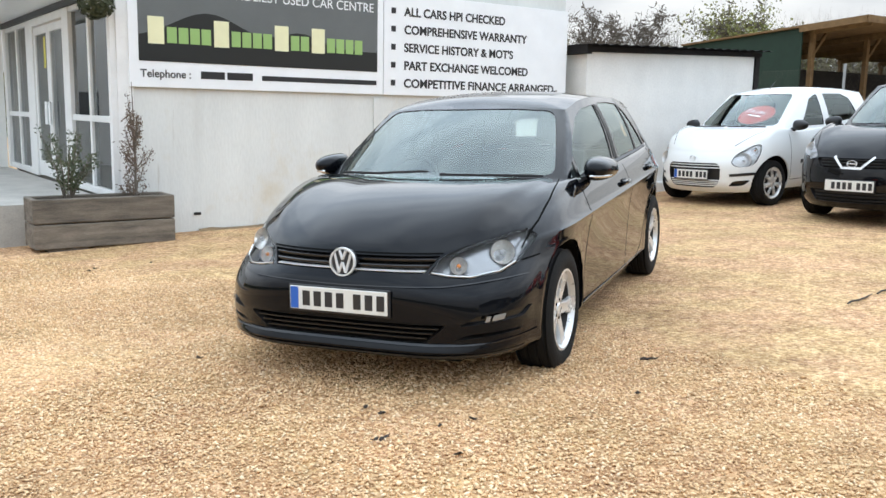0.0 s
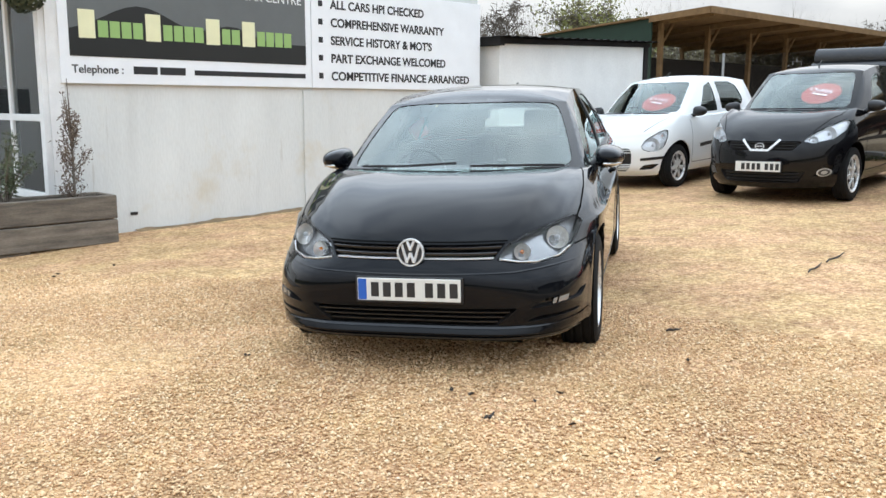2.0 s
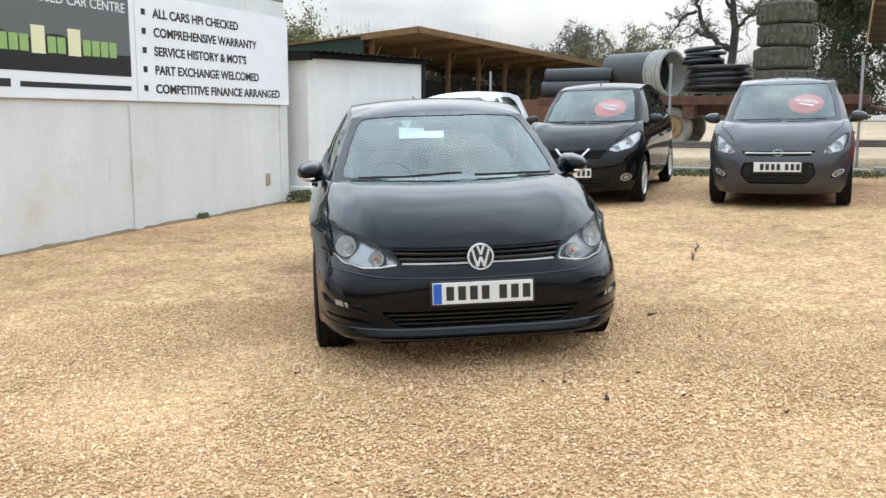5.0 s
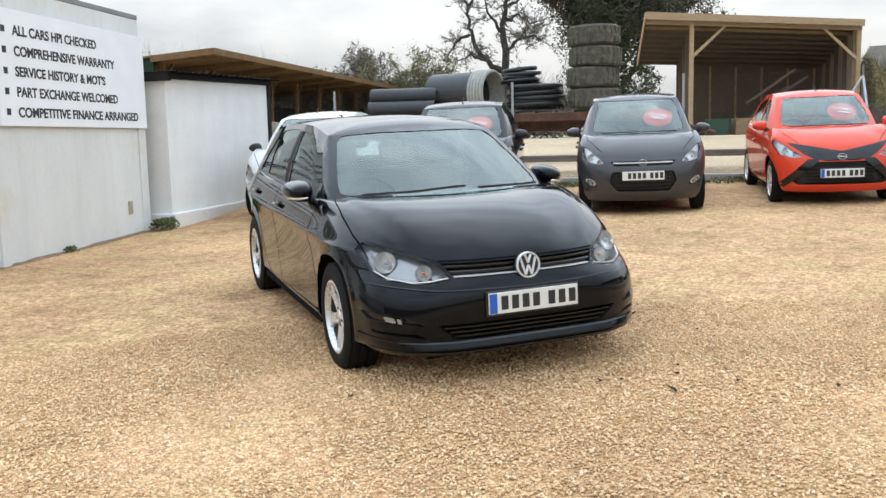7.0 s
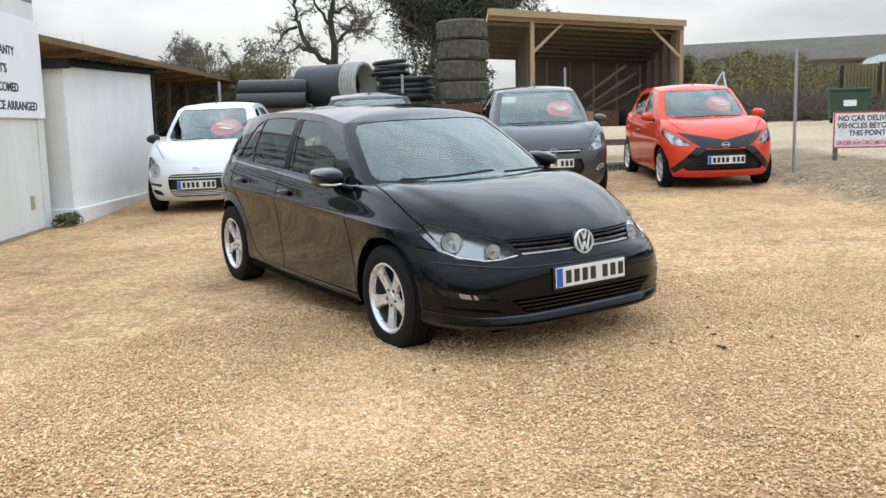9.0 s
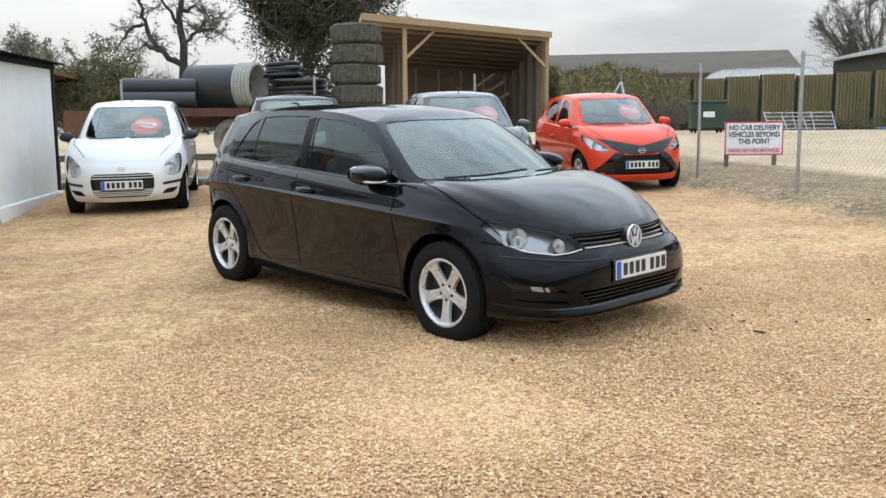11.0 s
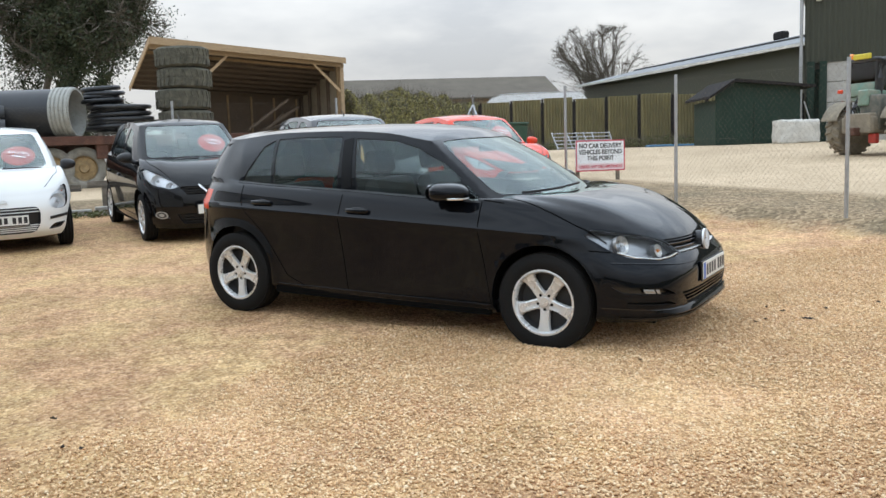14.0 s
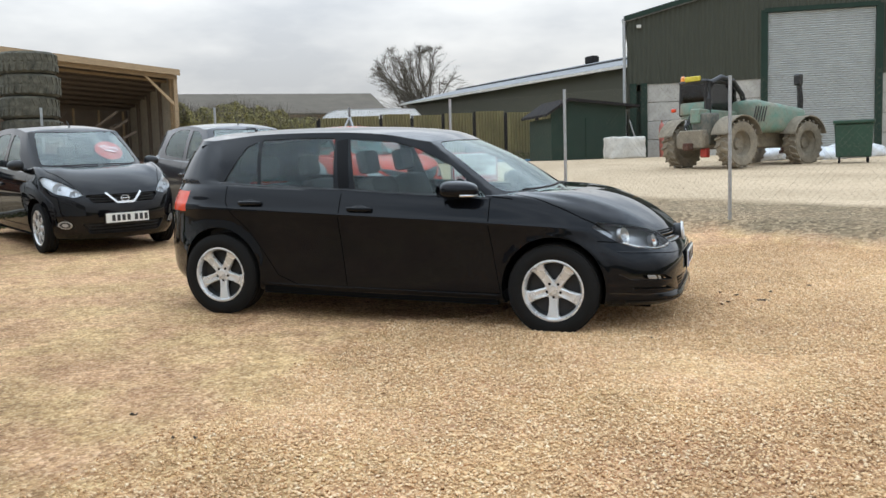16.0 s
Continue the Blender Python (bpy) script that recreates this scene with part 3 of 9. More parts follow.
def car_shell(S):
    """The outer skin of a car as one sheet of rings: sides, bonnet, greenhouse and roof. x forward, y left, from the middle of the wheelbase."""
    n1, n2, n3 = 36, 46, 20
    half = S["width"] / 2
    xf, xr = S["nose"], S["tail"]
    xmf, xmr = S["xmf"], S["xmr"]
    nf, nr = S.get("nf", 3.0), S.get("nr", 3.4)
    fmax = max(p[1] for p in xf)
    rmin = min(p[1] for p in xr)
    low, top, sec = S["low"], S["top"], S["sec"]
    cols = []
    for i in range(n1 + 1):
        cols.append(("f", i / n1))
    for i in range(1, n2 + 1):
        cols.append(("s", i / n2))
    for i in range(1, n3 + 1):
        cols.append(("r", i / n3))

    def plan(x):
        return _soft(x, S["plan"])

    def lower(c, s):
        kind, t = c
        if kind == "f":
            a = radians(90 * t)
            n0 = nf if isinstance(nf, float) else nf[-1][1]
            ex, ey = math.cos(a) ** (2 / n0), math.sin(a) ** (2 / n0)
            ref = xmf + (fmax - xmf) * ex
        elif kind == "s":
            ref, ey = xmf + (xmr - xmf) * t, 1.0
        else:
            a = radians(90 * t)
            ex, ey = math.sin(a) ** (2 / nr), max(0.0, math.cos(a)) ** (2 / nr)
            ref = xmr + (rmin - xmr) * ex
        z = _soft(ref, low) * (1 - s) + _soft(ref, top) * s
        width = _soft(s, sec)
        if "shoulder" in S:
            # two panels that meet in a crease: s runs to 0.7 below it and on to 1 above it
            zl, zc, zt = _soft(ref, low), _soft(ref, S["shoulder"]), _soft(ref, top)
            zc = min(zc, zt - 0.03)
            z = zl + (zc - zl) * s / 0.7 if s <= 0.7 else zc + (zt - zc) * (s - 0.7) / 0.3
            fade = min(1.0, max(0.0, (ref - 1.42) / 0.3))
            width = width * (1 - fade) + _soft((z - zl) / (zt - zl), SEC_PLAIN) * fade
            if not isinstance(nf, float) and kind == "f":
                nz = _lin(z, nf)
                ex, ey = math.cos(a) ** (2 / nz), math.sin(a) ** (2 / nz)
        if kind == "f":
            x = xmf + (_soft(z, xf) - xmf) * ex
        elif kind == "r":
            x = xmr + (_soft(z, xr) - xmr) * ex
        else:
            x = ref
        y = half * plan(ref) * width * ey
        if "flare" in S:
            for cx in (S["axle"], -S["axle"]):
                d = math.hypot(x - cx, z - S["wheel"]["R"]) - S["wheel"]["arch"]
                y += S["flare"] * math.exp(-(d / 0.035) ** 2) * (1 if z > S["wheel"]["R"] - 0.1 else 0)
        return Vector((x, y, z))

    G, R = S["cowl"], S["roof"]

    def base(c, edge):
        kind, t = c
        if kind == "f":
            y = G["y"] * t
            return Vector((G["x"] - G["bow"] * t * t, y, G["z"] - G["drop"] * t * t))
        if kind == "s":
            x = (G["x"] - G["bow"]) + (G["xr"] - (G["x"] - G["bow"])) * t
            y = edge.y - S.get("inset", 0.03) if t > 0 else G["y"]
            y = y * min(1, t * 8) + G["y"] * (1 - min(1, t * 8))
            return Vector((x, y, _soft(x, S["belt"])))
        y = (edge.y - 0.03) if t < 0.05 else G["yr"] * (1 - t) ** 0.8
        x = G["xr"] + (G["xt"] - G["xr"]) * math.sin(radians(90 * t)) ** 0.8
        y0 = G["yr"]
        return Vector((x, max(0.0, y0 * math.cos(radians(90 * t)) ** 0.6), G["zr"]))

    def rail(c):
        kind, t = c
        if kind == "f":
            return Vector((R["x"] - R["bow"] * t * t, R["y"] * t, R["zf"] - R["drop"] * t * t))
        if kind == "s":
            x0 = R["x"] - R["bow"]
            x = x0 + (R["xs"] - x0) * t
            return Vector((x, R["y"] + (R["yr"] - R["y"]) * t, _soft(x, R["z"])))
        y = R["yr"] * max(0.0, math.cos(radians(90 * t))) ** 0.7
        x = R["xs"] + (R["xe"] - R["xs"]) * math.sin(radians(90 * t)) ** 0.7
        return Vector((x, y, R["ze"] + R.get("ecrown", 0.02) * (1 - (y / R["yr"]) ** 2)))

    def spine(c):
        kind, t = c
        a, b = R["x"] - 0.25, R["xe"] + 0.3
        x = a if kind == "f" else (b if kind == "r" else a + (b - a) * t)
        return Vector((x, 0, _soft(x, R["c"])))

    rings = []
    for s in [k / 34 for k in range(35)]:
        rings.append([lower(c, s) for c in cols])
    edge = rings[-1]
    gb = [base(c, e) for c, e in zip(cols, edge)]
    rl = [rail(c) for c in cols]
    sp = [spine(c) for c in cols]
    for k in range(1, 19):
        t = k / 18
        ring = []
        for c, e, g in zip(cols, edge, gb):
            p = e.lerp(g, t)
            w = {"f": 1.0 - S.get("bonnet_taper", 0.0) * c[1] ** 3, "s": (1 - S.get("bonnet_taper", 0.0)) * max(0.0, 1 - c[1] * 7), "r": 0.0}[c[0]]
            p.z += S["bonnet"] * math.sin(math.pi * t ** 0.8) * w
            if "crease_line" in S and c[0] != "r":
                u = min(1.0, max(0.0, (_lin(p.x, S["crease_line"]) - p.y) / 0.06 + 0.5))
                p.z += S["crease"] * u * u * (3 - 2 * u) * math.sin(math.pi * min(1.0, t * 1.02)) ** 0.6
            elif c[0] == "f":
                p.z += 0.012 * math.sin(math.pi * t) * math.exp(-((c[1] - 0.62) / 0.1) ** 2)
            ring.append(p)
        rings.append(ring)
    for k in range(1, 15):
        t = k / 14
        ring = []
        for c, g, r in zip(cols, gb, rl):
            p = g.lerp(r, t)
            b = math.sin(math.pi * t)
            if c[0] == "f":
                p.x += S.get("screen_bulge", 0.035) * b * (1 - 0.6 * c[1] ** 2)
                p.z += 0.02 * b * (1 - c[1] ** 2)
            elif c[0] == "s":
                p.y += 0.022 * b
            else:
                p.x -= 0.02 * b
            ring.append(p)
        rings.append(ring)
    for k in range(1, 9):
        t = k / 8
        ring = []
        for r, q in zip(rl, sp):
            p = r.lerp(q, t)
            p.z = r.z + (q.z - r.z) * (1 - (1 - t) ** 2.2)
            ring.append(p)
        rings.append(ring)
    bm = bmesh.new()
    n = len(cols)
    grid = []
    for ring in rings:
        left = [bm.verts.new(p) for p in ring]
        right = [left[0]] + [bm.verts.new((p.x, -p.y, p.z)) for p in ring[1:-1]] + [left[-1]]
        grid.append((left, right))
    for (l0, r0), (l1, r1) in zip(grid, grid[1:]):
        for i in range(n - 1):
            bm.faces.new((l0[i], l0[i + 1], l1[i + 1], l1[i]))
            bm.faces.new((r0[i + 1], r0[i], r1[i], r1[i + 1]))
    bmesh.ops.remove_doubles(bm, verts=list(bm.verts), dist=0.0004)
    bmesh.ops.recalc_face_normals(bm, faces=list(bm.faces))
    up = max(bm.faces, key=lambda f: f.calc_center_median().z)
    if up.normal.z < 0:
        bmesh.ops.reverse_faces(bm, faces=list(bm.faces))
    return bm


def carve(bm, poly, axis, keep, inset=0.0, rim=0.012, rim_mat=1, drop=True):
    """Cuts a convex outline, seen along an axis, out of a skin where keep(centre) holds. Returns the cut piece as a mesh of its own; the hole gets a rim that turns in."""
    area = sum(a[0] * b[1] - b[0] * a[1] for a, b in zip(poly, poly[1:] + poly[:1]))
    if area < 0:
        poly = poly[::-1]
    def uv(c):
        return {"x": (c.y, c.z), "y": (c.x, c.z), "z": (c.x, c.y)}[axis]
    us, vs = [p[0] for p in poly], [p[1] for p in poly]
    u0, u1, v0, v1 = min(us), max(us), min(vs), max(vs)
    faces = []
    for f in bm.faces:
        c = f.calc_center_median()
        if not keep(c):
            continue
        pts = [uv(v.co) for v in f.verts]
        if max(p[0] for p in pts) < u0 or min(p[0] for p in pts) > u1 or max(p[1] for p in pts) < v0 or min(p[1] for p in pts) > v1:
            continue
        faces.append(f)
    for a, b in zip(poly, poly[1:] + poly[:1]):
        du, dv = b[0] - a[0], b[1] - a[1]
        nu, nv = dv, -du
        co = {"x": (0, a[0], a[1]), "y": (a[0], 0, a[1]), "z": (a[0], a[1], 0)}[axis]
        no = {"x": (0, nu, nv), "y": (nu, 0, nv), "z": (nu, nv, 0)}[axis]
        es = {e for f in faces for e in f.edges}
        vv = {v for f in faces for v in f.verts}
        res = bmesh.ops.bisect_plane(bm, geom=list(vv) + list(es) + faces, dist=1e-5, plane_co=co, plane_no=no)
        faces = [g for g in res["geom"] if isinstance(g, bmesh.types.BMFace)]
    def inside(c):
        p = uv(c)
        return all((b[0] - a[0]) * (p[1] - a[1]) - (b[1] - a[1]) * (p[0] - a[0]) > -1e-7 for a, b in zip(poly, poly[1:] + poly[:1]))
    sel = [f for f in faces if f.is_valid and keep(f.calc_center_median()) and inside(f.calc_center_median())]
    out = bmesh.new()
    made = {}
    bm.normal_update()
    for f in sel:
        vs2 = []
        for v in f.verts:
            if v not in made:
                made[v] = out.verts.new(v.co - v.normal * inset)
            vs2.append(made[v])
        try:
            out.faces.new(vs2)
        except ValueError:
            pass
    if drop:
        ss = set(sel)
        rimedges = [e for e in {e for f in sel for e in f.edges} if sum(1 for g in e.link_faces if g in ss) == 1]
        inner = {}
        quads = []
        for e in rimedges:
            for v in e.verts:
                if v not in inner:
                    inner[v] = (v.co - v.normal * rim).copy()
            quads.append((e.verts[0], e.verts[1]))
        bmesh.ops.delete(bm, geom=sel, context="FACES_ONLY")
        if rim:
            nv = {v: bm.verts.new(p) for v, p in inner.items()}
            for a, b in quads:
                f = bm.faces.new((a, b, nv[b], nv[a]))
                f.material_index = rim_mat
    return out


def rounded(pts, r=0.02, k=4):
    """A convex outline with its corners rounded off."""
    out = []
    n = len(pts)
    for i in range(n):
        p, a, b = Vector(pts[i]), Vector(pts[i - 1]), Vector(pts[(i + 1) % n])
        da, db = (a - p), (b - p)
        ra, rb = min(r, da.length * 0.45), min(r, db.length * 0.45)
        s, e = p + da.normalized() * ra, p + db.normalized() * rb
        for j in range(k + 1):
            t = j / k
            q = s * (1 - t) ** 2 + p * 2 * t * (1 - t) + e * t * t
            out.append((q.x, q.y))
    return out


def circle(u, v, r, k=24):
    return [(u + r * math.cos(2 * math.pi * i / k), v + r * math.sin(2 * math.pi * i / k)) for i in range(k)]


def shifted(bm, d):
    out = bm.copy()
    for v in out.verts:
        v.co += Vector(d)
    return out


from mathutils.bvhtree import BVHTree


def ribbon(tree, pts, axis, sign, width, lift=0.0012):
    """A thin strip that follows the skin under a line of points seen along an axis."""
    bm = bmesh.new()
    dense = []
    for a, b in zip(pts, pts[1:]):
        k = max(1, int(math.hypot(b[0] - a[0], b[1] - a[1]) / 0.03))
        dense += [(a[0] + (b[0] - a[0]) * i / k, a[1] + (b[1] - a[1]) * i / k) for i in range(k)]
    dense.append(pts[-1])
    rows = []
    for i, p in enumerate(dense):
        q0, q1 = dense[max(0, i - 1)], dense[min(len(dense) - 1, i + 1)]
        d = Vector((q1[0] - q0[0], q1[1] - q0[1]))
        if d.length < 1e-9:
            continue
        d.normalize()
        nrm = Vector((-d.y, d.x)) * width / 2
        row = []
        for s in (-1, 1):
            u, v = p[0] + nrm.x * s, p[1] + nrm.y * s
            o = {"x": (3 * sign, u, v), "y": (u, 3 * sign, v), "z": (u, v, 3)}[axis]
            w = {"x": (-sign, 0, 0), "y": (0, -sign, 0), "z": (0, 0, -1)}[axis]
            hit, no, _, _ = tree.ray_cast(Vector(o), Vector(w), 2.95)
            if hit is None:
                row = None
                break
            if no.dot(Vector(w)) > 0:
                no = -no
            row.append(hit + no * lift)
        rows.append(row)
    prev = None
    for row in rows:
        cur = [bm.verts.new(p) for p in row] if row else None
        if cur and prev:
            bm.faces.new((prev[0], prev[1], cur[1], cur[0]))
        prev = cur
    return bm


def patch(tree, poly, axis, sign, lift=0.003, rings=6):
    """A convex piece that lies on the skin, seen along an axis; a negative lift lies under it."""
    bm = bmesh.new()
    cu = sum(p[0] for p in poly) / len(poly)
    cv = sum(p[1] for p in poly) / len(poly)
    dense = []
    for a, b in zip(poly, poly[1:] + poly[:1]):
        k = max(1, int(math.hypot(b[0] - a[0], b[1] - a[1]) / 0.04))
        dense += [(a[0] + (b[0] - a[0]) * i / k, a[1] + (b[1] - a[1]) * i / k) for i in range(k)]
    def at(u, v):
        o = {"x": (3 * sign, u, v), "y": (u, 3 * sign, v), "z": (u, v, 3)}[axis]
        w = Vector({"x": (-sign, 0, 0), "y": (0, -sign, 0), "z": (0, 0, -1)}[axis])
        hit, no, _, _ = tree.ray_cast(Vector(o), w, 2.95)
        if hit is None:
            return None
        if no.dot(w) > 0:
            no = -no
        return bm.verts.new(hit + no * lift)
    mid = at(cu, cv)
    prev = None
    for r in range(1, rings + 1):
        t = r / rings
        cur = [at(cu + (u - cu) * t, cv + (v - cv) * t) for u, v in dense]
        n = len(cur)
        for i in range(n):
            j = (i + 1) % n
            if prev is None:
                if mid and cur[i] and cur[j]:
                    bm.faces.new((mid, cur[i], cur[j]))
            elif prev[i] and prev[j] and cur[i] and cur[j]:
                bm.faces.new((prev[i], cur[i], cur[j], prev[j]))
        prev = cur
    bmesh.ops.recalc_face_normals(bm, faces=list(bm.faces))
    return bm


def joined(parts):
    """Several bmeshes as one."""
    out = bmesh.new()
    for b in parts:
        me = bpy.data.meshes.new("tmp")
        b.to_mesh(me)
        b.free()
        out.from_mesh(me)
        bpy.data.meshes.remove(me)
    return out


def moved(bm, m):
    bmesh.ops.transform(bm, matrix=m, verts=list(bm.verts))
    return bm


def tyre_bm(R, r, w, grooves=True, sides=48):
    h = w / 2
    prof = [(r, -h * 0.86), (r + 0.012, -h * 0.95), (r + (R - r) * 0.5, -h * 1.02), (R - 0.022, -h * 0.93), (R - 0.006, -h * 0.80)]
    if grooves:
        for g in (-0.45, -0.15, 0.15, 0.45):
            y = g * w * 0.8
            prof += [(R, y - 0.012), (R - 0.008, y - 0.005), (R - 0.008, y + 0.005), (R, y + 0.012)]
    prof += [(R - 0.006, h * 0.80), (R - 0.022, h * 0.93), (r + (R - r) * 0.5, h * 1.02), (r + 0.012, h * 0.95), (r, h * 0.86), (r - 0.005, 0), (r, -h * 0.86)]
    return lathe(prof, sides)


def rim_bm(r, w, spokes, style):
    """The face of a wheel, outward +y."""
    h = w / 2
    parts = [lathe([(r + 0.008, h * 0.86), (r + 0.010, h * 0.93), (r - 0.002, h * 0.95), (r - 0.013, h * 0.80), (r - 0.016, h * 0.62)], 48)]
    if style == "alloy":
        for k in range(spokes):
            b = bmesh.new()
            wi, wo = 0.031, 0.043
            pts = [(0.045, wi, h * 0.62), (0.11, wi * 0.98, h * 0.70), (r * 0.80, wo * 0.82, h * 0.76), (r - 0.008, wo * 1.15, h * 0.80)]
            rows = []
            for x, ww, y in pts:
                rows.append([b.verts.new(p) for p in ((x, y - 0.024, -ww * 1.1), (x, y - 0.004, -ww), (x, y, -ww * 0.75), (x, y - 0.007, 0), (x, y, ww * 0.75), (x, y - 0.004, ww), (x, y - 0.024, ww * 1.1))])
            for q, s in zip(rows, rows[1:]):
                for i in range(6):
                    b.faces.new((q[i], q[i + 1], s[i + 1], s[i]))
            bmesh.ops.recalc_face_normals(b, faces=list(b.faces))
            parts.append(moved(b, pose(0, 0, 0, 0, 360 / spokes * k + 90, 0)))
        parts.append(lathe([(0.0, h * 0.66), (0.03, h * 0.66), (0.034, h * 0.60), (0.062, h * 0.58), (0.07, h * 0.40)], 32))
        for k in range(5):
            a = radians(72 * k + 54)
            hole = moved(lathe([(0.0, h * 0.60 + 0.0015), (0.0095, h * 0.60 + 0.0015), (0.0095, h * 0.4)], 10), pose(0.050 * math.cos(a), 0.0, 0.050 * math.sin(a)))
            for f in hole.faces:
                f.material_index = 1
            parts.append(hole)
    else:
        # pressed cover with many vents
        for k in range(spokes):
            b = box(0.06, r - 0.012, h * 0.62, h * 0.80, -0.020, 0.020, 0.004)
            for v in b.verts:
                v.co.z *= 0.5 + 1.25 * v.co.x / r
                v.co.y += 0.012 - 0.05 * (v.co.x / r) ** 2 * 0.5
            parts.append(moved(b, pose(0, 0, 0, 0, 360 / spokes * k, 0)))
        parts.append(lathe([(0.0, h * 0.84), (0.05, h * 0.84), (0.075, h * 0.76), (0.08, h * 0.6)], 32))
        parts.append(lathe([(r - 0.03, h * 0.72), (r - 0.004, h * 0.82), (r + 0.004, h * 0.86)], 48))
    return joined(parts)


_WHEELS = {}


def wheel_meshes(S):
    key = S["label"]
    if key not in _WHEELS:
        W = S["wheel"]
        got = []
        for nm, bm, mt in (("wheel", lathe([(0.0, 0.02), (W["r"] - 0.03, 0.02), (W["r"] - 0.016, W["w"] * 0.30), (W["r"] - 0.002, W["w"] * 0.30), (W["r"] - 0.004, -W["w"] * 0.4), (0.12, -W["w"] * 0.42), (0.0, -W["w"] * 0.42)], 32), M_ALLOYDARK),
                           ("tyre", tyre_bm(W["R"], W["r"], W["w"]), M_RUBBER), ("rim", rim_bm(W["r"], W["w"], W["spokes"], W["style"]), W.get("mat", M_ALLOY))):
            me = bpy.data.meshes.new(nm)
            bm.to_mesh(me)
            bm.free()
            me.materials.append(mt)
            me.materials.append(M_GAP)
            me.polygons.foreach_set("use_smooth", [True] * len(me.polygons))
            me.set_sharp_from_angle(angle=radians(40))
            got.append(me)
        _WHEELS[key] = got
    return _WHEELS[key]


def headrest_bm(x, y, z):
    b = box(-0.05, 0.05, -0.13, 0.13, -0.09, 0.09, 0.035, 2)
    return moved(b, pose(x, y, z, 0, -12, 0))


def seat_bm(x, y, back=0.62):
    a = moved(box(-0.09, 0.07, -0.25, 0.25, 0.0, back, 0.06, 2), pose(x, y, 0.52, 0, -18, 0))
    b = moved(box(-0.05, 0.48, -0.26, 0.26, 0.0, 0.16, 0.05, 2), pose(x, y, 0.38, 0, -6, 0))
    return joined([a, b])


def plate_parts(car, S):
    P = S["plate"]
    root = part("number_plate", moved(box(-0.004, 0.004, -0.26, 0.26, -0.0555, 0.0555, 0.002), P["m"]), P.get("mat", M_PLATE), car)
    for k in range(7):
        y0 = -0.190 + 0.061 * k + (0.030 if k > 3 else 0.0)
        part("plate_bar", moved(box(0.004, 0.0052, y0, y0 + 0.040, -0.036, 0.036), P["m"]), M_INK, root, "plain dark bar in place of a character")
    if P.get("blue"):
        part("plate_band", moved(box(0.004, 0.0052, -0.256, -0.213, -0.052, 0.052), P["m"]), M_BLUE, root, "blue end band")
    part("plate_surround", moved(box(-0.014, -0.0042, -0.272, 0.272, -0.068, 0.064, 0.004), P["m"]), M_TRIM, root)


def mirror_parts(car, S, sgn):
    x, y, z = S["mirror"]
    b = bmesh.new()
    bmesh.ops.create_uvsphere(b, u_segments=24, v_segments=16, radius=1)
    k = S.get("mirror_size", (0.10, 0.125, 0.078))
    for v in b.verts:
        c = v.co
        c.x = (abs(c.x) ** 0.75) * (1 if c.x > 0 else -0.35) * k[0]
        c.y = (abs(c.y) ** 0.8) * (1 if c.y > 0 else -1) * k[1] - 0.02 * c.x
        c.z = (abs(c.z) ** 0.85) * (1 if c.z > 0 else -1) * k[2] * (1 - 0.2 * c.y / k[1])
    if sgn < 0:
        for v in b.verts:
            v.co.y = -v.co.y
        bmesh.ops.reverse_faces(b, faces=list(b.faces))
    mr = part("door_mirror", moved(b, pose(x, sgn * y, z)), S.get("mirror_mat", S["paint"]), car, smooth=60)
    part("mirror_arm", tube([(x - 0.01, sgn * (y - 0.08), z - 0.04), (x + 0.04, sgn * (y - 0.15), z - 0.085), (x + 0.05, sgn * (y - 0.21), z - 0.10)], [0.03, 0.028, 0.03], 10), M_TRIM, mr, smooth=60)
    g = lathe([(0.0, 0.0), (0.9, 0.0), (1.0, -0.02)], 24, "x")
    for v in g.verts:
        v.co = Vector((-0.36 * k[0] - 0.002 + v.co.x * 0.1, v.co.y * k[1] * 0.82, v.co.z * k[2] * 0.8))
    part("mirror_glass", moved(g, pose(x, sgn * y, z)), M_CHROME, mr)
    if S.get("mirror_lamp"):
        c = bmesh.new()
        pts = [(x + k[0] * 0.93 * math.cos(t * 1.1) ** 0.6, sgn * (y - 0.02 + k[1] * 1.0 * math.sin(t * 1.25)), z - 0.034) for t in [j / 10 * 1.25 - 0.1 for j in range(11)]]
        add_tube(c, pts, 0.008, 6)
        part("indicator_strip", c, M_SILVER, mr, "slim silver indicator strip", smooth=60)


def bowl(x, y, z, r, tilt=0, yaw=0, depth=0.05):
    b = lathe([(r * k / 6, -depth * (1 - (k / 6) ** 2)) for k in range(7)] + [(r * 1.04, 0.004)], 16, "x")
    return moved(b, pose(x, y, z, 0, tilt, yaw))


